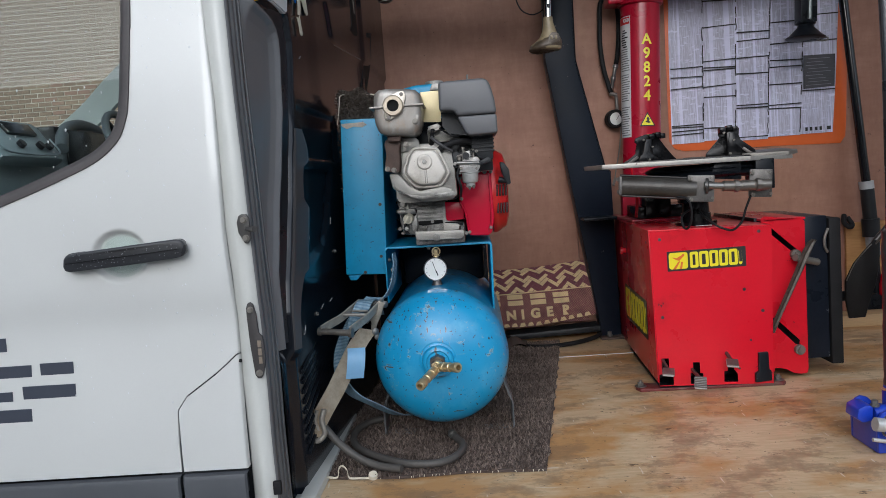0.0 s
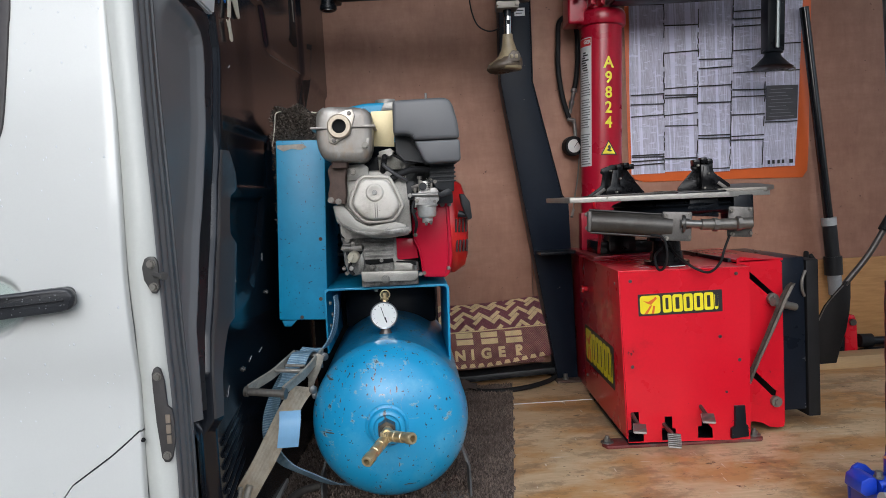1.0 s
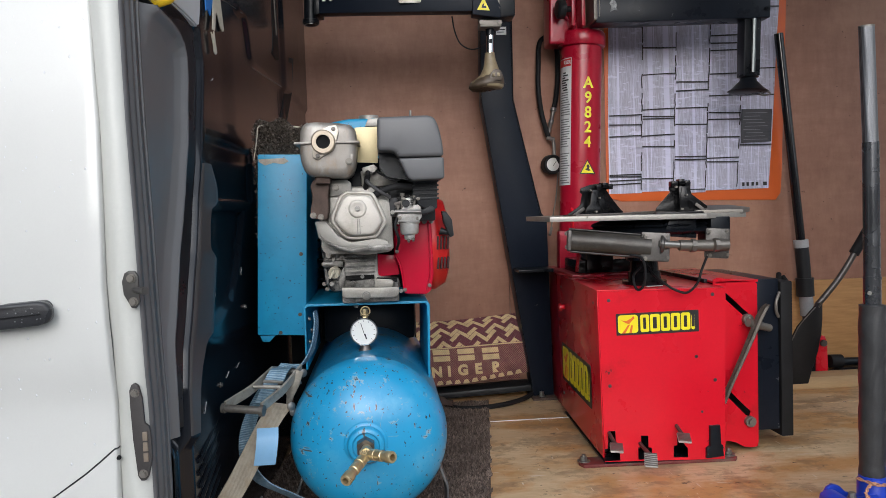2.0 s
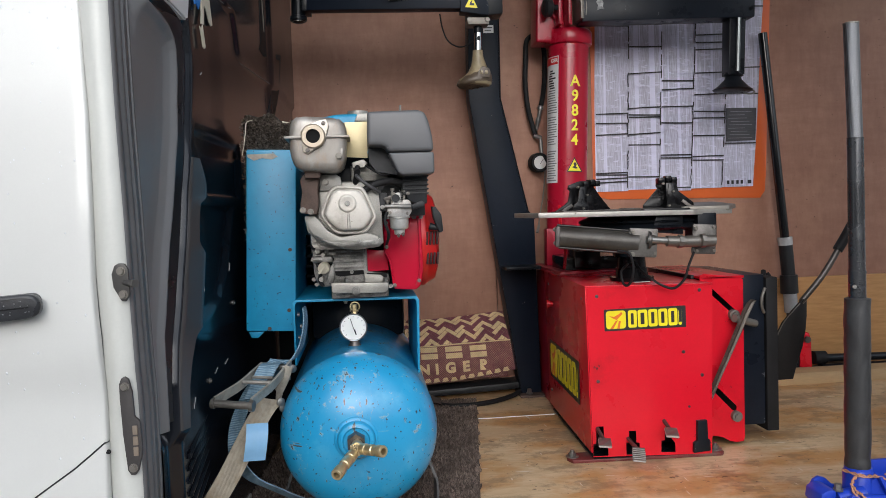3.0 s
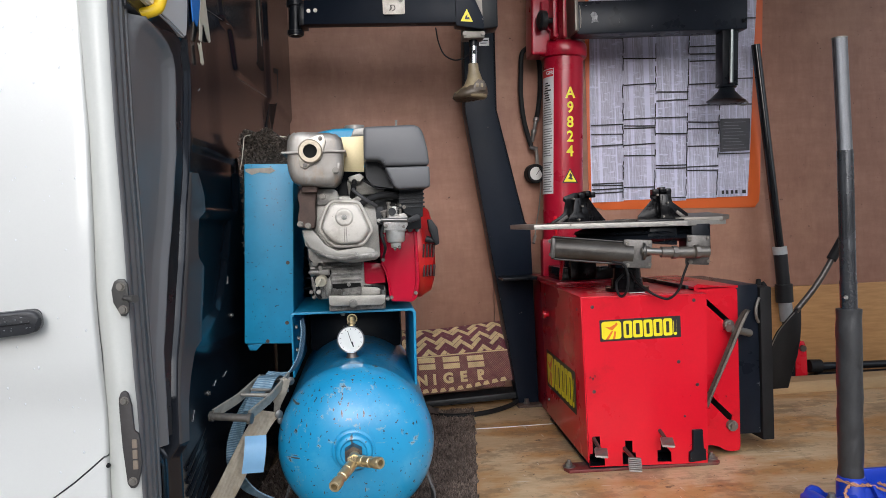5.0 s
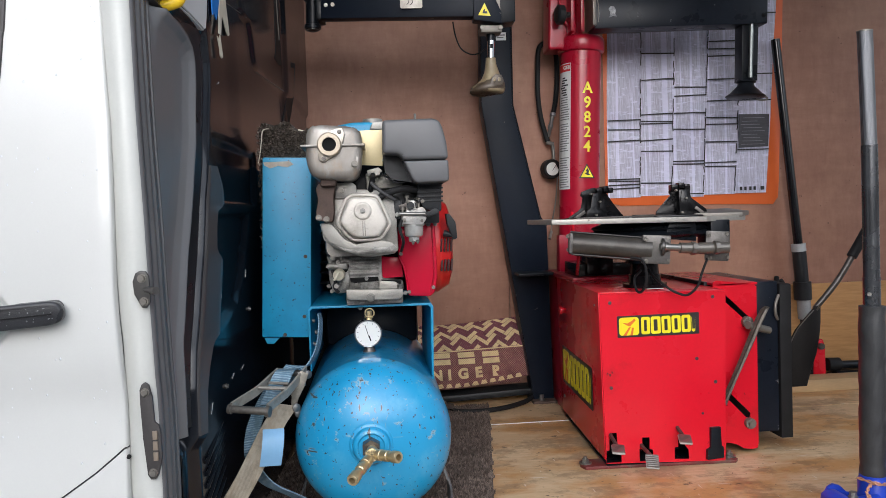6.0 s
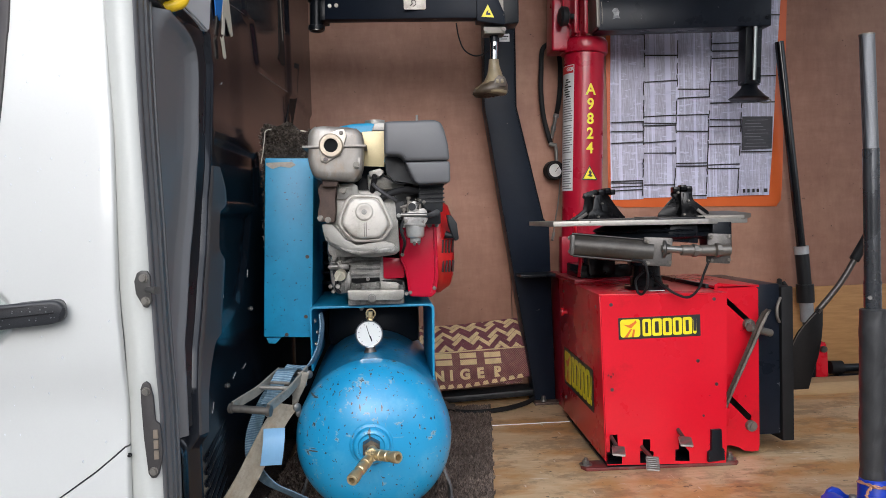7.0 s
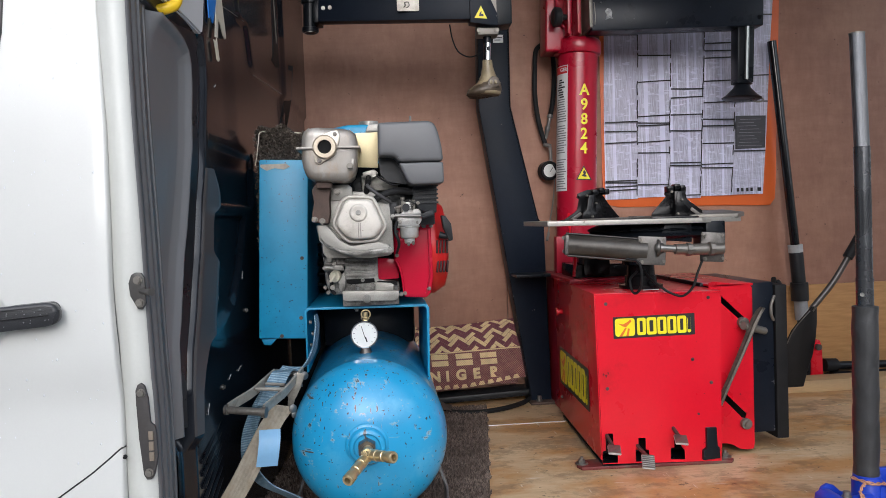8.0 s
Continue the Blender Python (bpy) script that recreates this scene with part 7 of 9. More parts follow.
# pedals
for cx_, cz_, y_, tilt, low in ((0.532, 0.0865, 2.445, 10, 0.0), (0.627, 0.0515, 2.425, 32, 0.0), (0.740, 0.1010, 2.455, 12, 0.0)):
    bm = fresh()
    m = pose(cx_ - 0.008, y_, cz_, tilt, 4, -14)
    bmesh.ops.create_cube(bm, size=1, matrix=m @ Matrix.Diagonal((0.038, 0.052, 0.006, 1)))
    bmesh.ops.bevel(bm, geom=bm.edges[:], offset=0.002, segments=2, affect='EDGES')
    pedal = part("pedal", bm, surface("worn_ribbed_aluminium", (0.46, 0.455, 0.44), 0.36, 0.5, 0.15, 40, 300, 0.1), tc, "ribbed aluminium foot pedal", smooth=30)
    for k in range(7):
        bm = fresh()
        bmesh.ops.create_cube(bm, size=1, matrix=m @ pose(0, -0.022 + 0.0072 * k, 0.004) @ Matrix.Diagonal((0.036, 0.0035, 0.003, 1)))
        part("rib", bm, steel, pedal, smooth=0)
    bm = fresh()
    top = m @ Vector((0, 0.022, -0.004))
    tube(bm, [top, (cx_ - 0.005, 2.52, cz_ + 0.018), (cx_ + 0.002, 2.60, cz_ + 0.03)], 0.006, 8, 3)
    part("pedal_arm", bm, dark_steel, pedal, smooth=60)
# black corner bracket
bm = fresh()
prism(bm, [(0.835, 0.117), (0.866, 0.118), (0.868, 0.060), (0.874, 0.056), (0.876, 0.022), (0.822, 0.018), (0.823, 0.048), (0.834, 0.055)], YF - 0.026, YF - 0.012, 0.002)
part("pedal_stop", bm, black_paint, tc, "black folded bracket")
# recessed red panel on the right with slots
slot1 = [(0.9135, 0.506), (0.913, 0.514), (0.918, 0.520), (0.926, 0.518), (1.012, 0.436), (1.018, 0.424), (1.006, 0.420)]
slot2 = [(0.916, 0.198), (0.917, 0.208), (0.924, 0.212), (0.931, 0.208), (1.010, 0.128), (1.006, 0.112), (0.994, 0.116)]
bm = fresh()
prism(bm, [(0.893, 0.553), (0.905, 0.558), (1.028, 0.541), (1.036, 0.534), (1.0345, 0.030), (1.031, 0.014), (1.010, 0.012), (0.985, 0.016), (0.962, 0.030), (0.940, 0.036), (0.893, 0.036)], 2.600, 2.604, holes=[slot1, slot2])
bbp = part("bead_breaker_panel", bm, red_paint, tc, "red panel with two slanting slots", smooth=20)
bm = fresh()
prism(bm, [(0.890, 0.06), (1.035, 0.02), (1.035, 0.530), (0.890, 0.550)], 2.660, 3.10, 0.004)
part("breaker_housing", bm, black_paint, tc)
bm = fresh()
slab(bm, [(0.90, 2.60), (1.04, 2.60), (1.04, 3.08), (0.90, 3.08)], 0.540, 0.548, 0.002)
part("breaker_top", bm, red_paint, tc)
for x, z in ((1.004, 0.098), (1.000, 0.424)):
    bm = fresh()
    rod(bm, (x, 2.600, z), (x, 2.585, z), 0.017)
    rod(bm, (x, 2.585, z), (x, 2.578, z), 0.010, seg=6)
    part("slide_bolt", bm, dull_steel, bbp, "worn slide bolt", smooth=30)
bm = fresh()
rod(bm, (0.985, 2.56, 0.418), (1.075, 2.60, 0.392), 0.012)
part("slide_pin", bm, dull_steel, bbp)
# lever bar
bm = fresh()
rows_ = []
for (x, z), half in zip(((0.838, 0.165), (0.850, 0.195), (0.884, 0.268), (0.915, 0.332), (0.945, 0.396), (0.968, 0.447), (0.984, 0.476), (0.994, 0.487), (0.999, 0.487)), (0.0105, 0.0115, 0.0100, 0.0110, 0.0125, 0.0135, 0.0120, 0.0085, 0.002)):
    c, out = Vector((-0.148 + (x + 0.148) * 1.046, 2.552, 0.789 + (z - 0.789) * 1.046)), Vector((0.905, 0.0, -0.425))
    rows_.append([bm.verts.new(c + out * half * a + Vector((0, b, 0))) for a, b in ((-1, 0.004), (-0.55, -0.004), (0.0, 0.0), (0.55, -0.004), (1, 0.004), (0.4, 0.008), (-0.4, 0.008))])
for r0, r1 in zip(rows_, rows_[1:]):
    for k in range(7):
        bm.faces.new((r0[k], r0[(k + 1) % 7], r1[(k + 1) % 7], r1[k]))
bm.faces.new(rows_[0][::-1])
bm.faces.new(rows_[-1])
part("tyre_lever", bm, surface("rust_dark_lever_steel", (0.10, 0.085, 0.070), 0.40, 0.5, 0.4, 40), tc, "worn steel tyre lever", smooth=50)
bm = fresh()
prism(bm, [(0.880, 0.172), (0.912, 0.170), (0.906, 0.110), (0.900, 0.040), (0.884, 0.040)], 2.545, 2.590, 0.002)
part("lever_holster", bm, red_paint, tc)
# black buffer beside the breaker
bm = fresh()
box(bm, 1.046, 1.128, 2.640, 3.05, 0.052, 0.545, 0.006)
pad = part("buffer_box", bm, arm_black, tc, "black buffer box")
bm = fresh()
box(bm, 1.130, 1.170, 2.632, 3.05, 0.030, 0.535, 0.005)
part("rubber_pad", bm, rubber, tc, "scuffed black rubber buffer pad")
bm = fresh()
tube(bm, [(1.128, 2.635, 0.50), (1.112, 2.625, 0.47), (1.112, 2.625, 0.44), (1.124, 2.635, 0.42)], 0.005, 8)
part("pad_handle", bm, dull_steel, pad, smooth=60)
# bead breaker blade and its arm
bm = fresh()
prism(bm, [(1.425, 0.402), (1.440, 0.415), (1.476, 0.412), (1.474, 0.350), (1.462, 0.300), (1.440, 0.240), (1.410, 0.175), (1.395, 0.122), (1.345, 0.116), (1.336, 0.190), (1.337, 0.262), (1.362, 0.330), (1.395, 0.375)], 2.930, 2.942, 0.003)
for v in bm.verts:
    v.co.y += 1.2 * (v.co.x - 1.40) ** 2 * 6
blade = part("breaker_blade", bm, blade_steel, tc, "curved black bead breaker blade", smooth=60)
# the blade's edge highlight, modelled as a thin steel-coloured tube
bm = fresh()
tube(bm, [(x, 2.927 + 7.2 * (x - 1.40) ** 2, z) for x, z in ((1.338, 0.262), (1.362, 0.330), (1.395, 0.375), (1.424, 0.401))], 0.0022, 6, 4)
part("worn_lit_edge", bm, steel, blade, "pale line for the highlight along the blade's edge")
bm = fresh()
tube(bm, [(1.448, 2.965, 0.400), (1.53, 2.95, 0.505), (1.608, 2.95, 0.625)], 0.011, 10)
part("breaker_arm", bm, dark_steel, tc, smooth=60)
bm = fresh()
tube(bm, [(1.585, 2.95, 0.590), (1.62, 2.95, 0.645), (1.665, 2.95, 0.720)], 0.018, 12)
part("arm_grip", bm, rubber, tc, "black rubber grip", smooth=60)
bm = fresh()
tube(bm, [(1.36, 2.99, 0.20), (1.30, 3.02, 0.19), (1.10, 3.06, 0.20), (0.90, 3.05, 0.20)], 0.02, 10)
part("breaker_link", bm, black_paint, tc, smooth=60)
# spindle, rotor and turntable
bm = fresh()
lathe(bm, (0.700, 2.68, 0.541), (0.700, 2.68, 0.80), [(0, 0.070), (0.012, 0.070), (0.014, 0.052), (0.040, 0.050), (0.042, 0.046), (0.075, 0.044), (0.078, 0.058), (0.10, 0.060), (0.105, 0.03), (0.19, 0.03)], 32)
part("spindle", bm, jaw_black, tc, "oily black spindle", smooth=40)
bm = fresh()
lathe(bm, (0.745, 2.70, 0.700), (0.745, 2.70, 0.76), [(0, 0.17), (0.004, 0.205), (0.012, 0.215), (0.018, 0.205), (0.024, 0.195), (0.030, 0.205), (0.036, 0.20), (0.048, 0.17)], 40)
box(bm, 0.845, 0.905, 2.50, 2.60, 0.655, 0.752, 0.004)
part("rotor", bm, black_paint, tc, smooth=40)
table_loop = [(0.335, 2.760), (0.343, 2.640), (0.350, 2.470), (0.817, 2.462), (0.906, 2.54), (1.004, 2.600), (1.040, 2.780), (0.985, 2.90), (0.60, 2.935), (0.42, 2.90)]
bm = fresh()
slab(bm, table_loop, 0.7515, 0.7665, 0.002)
for v in bm.verts:
    v.co.z += (v.co.x - 0.58) * -0.012
table = part("turntable", bm, table_steel, tc, "worn octagonal steel turntable", smooth=30)
bm = fresh()
slab(bm, [(0.46, 2.60), (0.70, 2.64), (0.92, 2.70), (0.90, 2.76), (0.68, 2.71), (0.45, 2.66)], 0.767, 0.772, 0.001)
part("slide_bar", bm, dark_steel, table)
bm = fresh()
rod(bm, (0.70, 2.68, 0.760), (0.70, 2.68, 0.774), 0.035)
part("centre_cap", bm, dark_steel, table)


def jaw(x, y, turn, size, mirror):
    """A clamping jaw: a sliding foot, two sloping cheeks, a stepped head and bolts."""
    m = pose(x, y, 0.762, 0, 0, turn) @ Matrix.Scale(size, 4)

    def loc(bm):
        for v in bm.verts:
            v.co = m @ v.co
        return bm
    outline = [(-0.099, 0.0), (-0.095, 0.006), (-0.055, 0.030), (-0.043, 0.040), (-0.036, 0.075), (-0.044, 0.082), (-0.040, 0.095), (-0.020, 0.102), (-0.004, 0.107), (0.052, 0.110), (0.060, 0.106), (0.056, 0.097), (0.046, 0.090), (0.070, 0.055), (0.100, 0.018), (0.106, 0.014), (0.106, 0.0)]
    if mirror:
        outline = [(-0.082, 0.0), (-0.080, 0.020), (-0.033, 0.072), (-0.038, 0.080), (-0.036, 0.094), (-0.022, 0.100), (-0.010, 0.108), (0.024, 0.107), (0.032, 0.100), (0.030, 0.078), (0.034, 0.062), (0.082, 0.024), (0.086, 0.0)]
    bm = fresh()
    prism(bm, outline, 0.012, 0.022, 0.002)
    prism(bm, [(-0.099, 0.0), (0.10, 0.0), (0.10, 0.008), (-0.095, 0.008)], -0.050, 0.045, 0.002)
    j = part("jaw", loc(bm), jaw_black, tc, "glossy black clamping jaw", smooth=40)
    # front gusset and its sloping wing
    gus = [(-0.050, 0.0), (-0.040, 0.030), (-0.028, 0.040), (-0.022, 0.078), (-0.008, 0.080), (0.000, 0.045), (0.012, 0.030), (0.040, 0.006), (0.042, 0.0)]
    if mirror:
        gus = [(-0.020, 0.0), (-0.016, 0.046), (-0.010, 0.085), (0.006, 0.085), (0.010, 0.050), (0.026, 0.036), (0.056, 0.008), (0.058, 0.0)]
    bm = fresh()
    prism(bm, gus, -0.034, -0.026, 0.002)
    part("gusset", loc(bm), jaw_black, j, smooth=40)
    bm = fresh()
    box(bm, -0.018, 0.006, -0.030, 0.016, 0.0, 0.088, 0.002)
    part("jaw_core", loc(bm), jaw_black, j, smooth=40)
    bm = fresh()
    hx = -0.010 if mirror else 0.028
    for dx, w, h in ((-0.018, 0.020, 0.105), (0.004, 0.018, 0.111), (0.022, 0.016, 0.106)):
        box(bm, hx + dx - w / 2, hx + dx + w / 2, -0.022, 0.020, h - 0.018, h, 0.003)
    part("jaw_head", loc(bm), jaw_black, j, smooth=40)
    bm = fresh()
    obox(bm, (-0.072 if not mirror else 0.048, -0.042, 0.016), (0.048, 0.004, 0.010), (0, -32 if not mirror else 38, 0), 0.001)
    part("worn_lit_edge", loc(bm), dark_steel, j)
    for bx, bz, br in ((-0.012, 0.016, 0.0034), (-0.030, 0.086, 0.0034), (0.002, 0.060, 0.0028)):
        bm = fresh()
        rod(bm, (bx, -0.034, bz), (bx, -0.046, bz), br, seg=14)
        part("jaw_bolt", loc(bm), dull_steel, j, smooth=40)


jaw(0.571, 2.78, 6, 1.0, False)
jaw(0.823, 2.66, -6, 1.0, True)
bm = fresh()
slab(bm, [(0.845, 2.61), (0.985, 2.58), (1.046, 2.66), (1.040, 2.80), (0.86, 2.78)], 0.758, 0.772, 0.002)
for v in bm.verts:
    v.co.z += max(0.0, v.co.y - 2.60) * 0.07
part("table_wing", bm, dull_steel, table, "raised far corner of the turntable")
# pneumatic cylinder under the turntable
bm = fresh()
tube(bm, [(0.410, 2.50, 0.698), (0.640, 2.455, 0.673)], 0.032, 28, 0)
ram = part("ram_cylinder", bm, surface("oily_brown_cylinder_steel", (0.058, 0.053, 0.047), 0.42, 0.35, 0.3, 18, 200, 0.1, 0.12, dirt=(0.035, 0.028, 0.022), dirt_at=0.5), tc, "dull steel pneumatic cylinder", smooth=40)
oily_rod = surface("oily_tie_rod", (0.040, 0.037, 0.034), 0.38, 0.4)
for dz, dy in ((0.033, 0.0), (-0.033, -0.006)):
    bm = fresh()
    tube(bm, [(0.41, 2.49 + dy, 0.699 + dz), (0.62, 2.449 + dy, 0.675 + dz)], 0.003, 8, 0)
    part("tie_rod", bm, oily_rod, ram)
for cx_, cz_, cy_, w, h in ((0.648, 0.673, 2.434, 0.082, 0.084), (0.838, 0.676, 2.445, 0.069, 0.088), (0.412, 0.699, 2.500, 0.012, 0.060)):
    bm = fresh()
    obox(bm, (cx_, cy_, cz_), (w, 0.070 if w < 0.05 else 0.008, h), (0, 4, -12), 0.005)
    part("ram_flange", bm, surface("cast_flange_grey", (0.120, 0.112, 0.104), 0.42, 0.5, 0.25, 24, 200, 0.12, dirt=(0.05, 0.045, 0.04), dirt_at=0.5), ram, smooth=40)
    for sx, sz in ((-1, 1), (1, 1), (-1, -1), (1, -1)):
        bolt("bolt", (cx_ + sx * (w / 2 - 0.008 if w > 0.05 else 0.008), cy_ - (0.038 if 0.02 < w < 0.05 else 0.006), cz_ + sz * (h / 2 - 0.010)), (0, -1, 0), 0.0052, ram, dull_steel, 0.006)
bm = fresh()
lathe(bm, (0.662, 2.430, 0.680), (0.690, 2.424, 0.678), [(0, 0.026), (0.006, 0.026), (0.009, 0.023), (0.009, 0.016), (0.020, 0.015), (0.022, 0.011)], 24)
part("gland_ring", bm, surface("dark_gland_steel", (0.070, 0.066, 0.062), 0.36, 0.6), ram, "dark steel gland round the rod", smooth=40)
bm = fresh()
rod(bm, (0.655, 2.418, 0.682), (0.72, 2.415, 0.676), 0.0105)
part("ram_rod", bm, steel, ram)
bm = fresh()
rod(bm, (0.712, 2.415, 0.676), (0.770, 2.413, 0.673), 0.0155)
rod(bm, (0.745, 2.413, 0.674), (0.757, 2.413, 0.673), 0.0195, seg=8)
rod(bm, (0.768, 2.413, 0.673), (0.855, 2.412, 0.672), 0.0165)
rod(bm, (0.808, 2.40, 0.674), (0.820, 2.40, 0.674), 0.020, seg=8)
part("rod_end", bm, surface("worn_rod_end", (0.20, 0.185, 0.165), 0.36, 0.7), ram, smooth=30)
bm = fresh()
prism(bm, [(0.70, 0.700), (0.80, 0.690), (0.80, 0.755), (0.72, 0.758)], 2.50, 2.56, 0.004)
part("ram_bracket", bm, black_paint, ram)
for pts in ([(0.575, 2.44, 0.652), (0.60, 2.42, 0.645), (0.612, 2.42, 0.615), (0.614, 2.43, 0.575), (0.608, 2.45, 0.550), (0.600, 2.47, 0.552), (0.604, 2.50, 0.585), (0.66, 2.60, 0.60)],
            [(0.805, 2.44, 0.640), (0.788, 2.44, 0.600), (0.778, 2.45, 0.560), (0.755, 2.47, 0.532), (0.725, 2.49, 0.540), (0.70, 2.51, 0.560), (0.685, 2.56, 0.585), (0.70, 2.64, 0.60)]):
    bm = fresh()
    tube(bm, pts, 0.0038, 8)
    part("air_line", bm, rubber, ram, "thin black air line", smooth=60)
bm = fresh()
obox(bm, (0.690, 2.56, 0.5455), (0.05, 0.006, 0.002), (0, 0, 0))
part("bright_scratch", bm, white_print, tc)
# column
cb, ct = Vector((0.668, 3.385, 0.46)), Vector((0.706, 3.385, 1.475))
bm = fresh()
n = (ct - cb).length
lathe(bm, cb, ct, [(0, 0.082), (n, 0.082)], 48)
column = part("column", bm, dark_red, tc, "glossy dark red column with yellow lettering", smooth=60)
bm = fresh()
prism(bm, [(0.570, 0.44), (0.770, 0.44), (0.765, 0.60), (0.60, 0.70), (0.575, 0.70)], 3.31, 3.36, 0.006)
part("column_foot", bm, dark_red, tc)
bm = fresh()
slab(bm, [(0.54, 2.98), (0.80, 2.98), (0.80, 3.45), (0.54, 3.45)], 0.535, 0.552, 0.004)
box(bm, 0.56, 0.80, 3.16, 3.45, 0.0, 0.538, 0.004)
part("column_base", bm, dark_red, tc)
bm = fresh()
box(bm, 0.575, 0.80, 3.03, 3.24, 0.545, 0.600, 0.008)
box(bm, 0.60, 0.70, 3.00, 3.10, 0.560, 0.640, 0.008)
part("tilt_gear", bm, jaw_black, tc, "oily black tilting gear")
bm = fresh()
tube(bm, [(0.575, 3.10, 0.79), (0.566, 3.05, 0.72), (0.574, 3.02, 0.64), (0.562, 3.0, 0.56)], 0.006, 8)
part("red_line", bm, red_paint, tc, smooth=60)
# head of the column
bm = fresh()
lathe(bm, (0.704, 3.385, 1.440), (0.7075, 3.385, 1.54), [(0, 0.083), (0.004, 0.094), (0.010, 0.0965), (0.046, 0.0965), (0.056, 0.094), (0.064, 0.086), (0.066, 0.02)], 48)
headc = part("column_head", bm, dark_red, tc, "dark red clamp head", smooth=45)
bm = fresh()
prism(bm, [(0.560, 1.452), (0.640, 1.452), (0.648, 1.500), (0.700, 1.506), (0.700, 1.520), (0.676, 1.530), (0.680, 1.80), (0.572, 1.80), (0.566, 1.62)], 3.335, 3.45, 0.010, 3)
part("head_bracket", bm, dark_red, headc, smooth=50)
for x0, x1 in ((0.636, 0.650), (0.676, 0.690)):
    bm = fresh()
    prism(bm, [(x0, 1.508), (x1, 1.504), (x1 + 0.006, 1.80), (x0 + 0.006, 1.80)], 3.265, 3.40, 0.003)
    part("bracket_rib", bm, dark_red, headc, smooth=40)
bm = fresh()
tube(bm, [(0.606, 3.325, 1.66), (0.612, 3.322, 1.60), (0.632, 3.320, 1.548), (0.668, 3.318, 1.522)], 0.006, 8)
part("weld_seam", bm, dark_red, headc, smooth=60)
bm = fresh()
rod(bm, (0.742, 3.335, 1.500), (0.742, 3.335, 1.512), 0.020)
part("head_stud", bm, dull_steel, headc)
bm = fresh()
lathe(bm, (0.650, 3.285, 1.575), (0.57, 3.28, 1.575), [(0, 0.010), (0.030, 0.012), (0.032, 0.020), (0.040, 0.038), (0.062, 0.040), (0.070, 0.030), (0.072, 0.01)], 12)
part("clamp_knob", bm, black_plastic, headc, "black star knob", smooth=30)
bm = fresh()
prism(bm, [(0.715, 1.500), (1.415, 1.512), (1.419, 1.64), (0.715, 1.628)], 3.205, 3.30, 0.006)
arm = part("mount_arm", bm, arm_black, tc, "black steel mounting arm")
bm = fresh()
prism(bm, [(0.772, 1.542), (0.777, 1.560), (0.770, 1.575), (0.779, 1.586), (0.792, 1.584), (0.799, 1.570), (0.796, 1.556), (0.802, 1.545), (0.788, 1.548)], 3.203, 3.2046)
part("arm_label", bm, surface("torn_label", (0.42, 0.43, 0.44), 0.5, 0, 0.3, 90, 300, 0.1, dirt=(0.05, 0.05, 0.06), dirt_at=0.46), arm, "torn remains of a label", smooth=0)
bm = fresh()
tube(bm, [(0.728, 3.203, 1.524), (0.731, 3.203, 1.56), (0.727, 3.203, 1.61)], 0.0016, 5, 2)
part("worn_lit_edge", bm, cover_alu, arm, "bare metal along the worn edge")
bm = fresh()
box(bm, 0.704, 0.718, 3.19, 3.31, 1.51, 1.66, 0.003)
part("arm_collar", bm, dull_steel, arm)
bolt("bolt", (1.400, 3.204, 1.545), (0, -1, 0), 0.008, arm, black_paint)
bm = fresh()
prism(bm, [(1.318, 1.52), (1.385, 1.52), (1.376, 1.290), (1.311, 1.290)], 3.22, 3.285, 0.003)
part("tool_shaft", bm, black_paint, arm, "black hexagonal tool shaft")
bm = fresh()
tube(bm, [(1.352, 3.212, 1.51), (1.343, 3.212, 1.30)], 0.009, 8, 0)
part("shaft_edge", bm, surface("bright_shaft_edge", (0.12, 0.14, 0.14), 0.25, 0.4), arm)
bm = fresh()
lathe(bm, (1.343, 3.25, 1.300), (1.338, 3.25, 1.20), [(0, 0.034), (0.012, 0.040), (0.016, 0.030), (0.028, 0.034), (0.040, 0.046), (0.055, 0.060), (0.068, 0.078), (0.074, 0.070), (0.074, 0.02)], 24)
part("mount_head", bm, black_paint, arm, "black duck-head mounting tool", smooth=40)
bm = fresh()
ring = [(1.405 + 0.022 * math.cos(2 * math.pi * i / 18), 3.24, 1.222 + 0.007 * math.sin(2 * math.pi * i / 18)) for i in range(19)]
tube(bm, ring, 0.0035, 8, 0)
part("ring_pull", bm, steel, arm, smooth=60)
# lettering on the column, wrapped at its face
for i, ch in enumerate("A9824"):
    z = 1.288 - 0.0588 * i
    u = (z - cb.z) / (ct.z - cb.z)
    xc = cb.x + (ct.x - cb.x) * u
    words("letter", ch, 0.062, pose(xc + 0.008, 3.3026, z, 90, 2.0, 0) @ Matrix.Diagonal((0.92, 1, 1, 1)), yellow_print, column, 0.0008)
bm = fresh()
prism(bm, [(0.661, 0.927), (0.726, 0.925), (0.695, 0.985)], 3.3005, 3.3035)
tri = part("warning_triangle", bm, black_print, column, "yellow and black warning triangle", smooth=0)
bm = fresh()
prism(bm, [(0.668, 0.931), (0.719, 0.929), (0.6945, 0.977)], 3.2995, 3.301)
part("triangle_face", bm, yellow_print, tri, smooth=0)
bm = fresh()
prism(bm, [(0.684, 0.944), (0.698, 0.938), (0.708, 0.940), (0.700, 0.946), (0.703, 0.956), (0.696, 0.966), (0.690, 0.958), (0.693, 0.950)], 3.2987, 3.300)
part("triangle_mark", bm, black_print, tri, smooth=0)
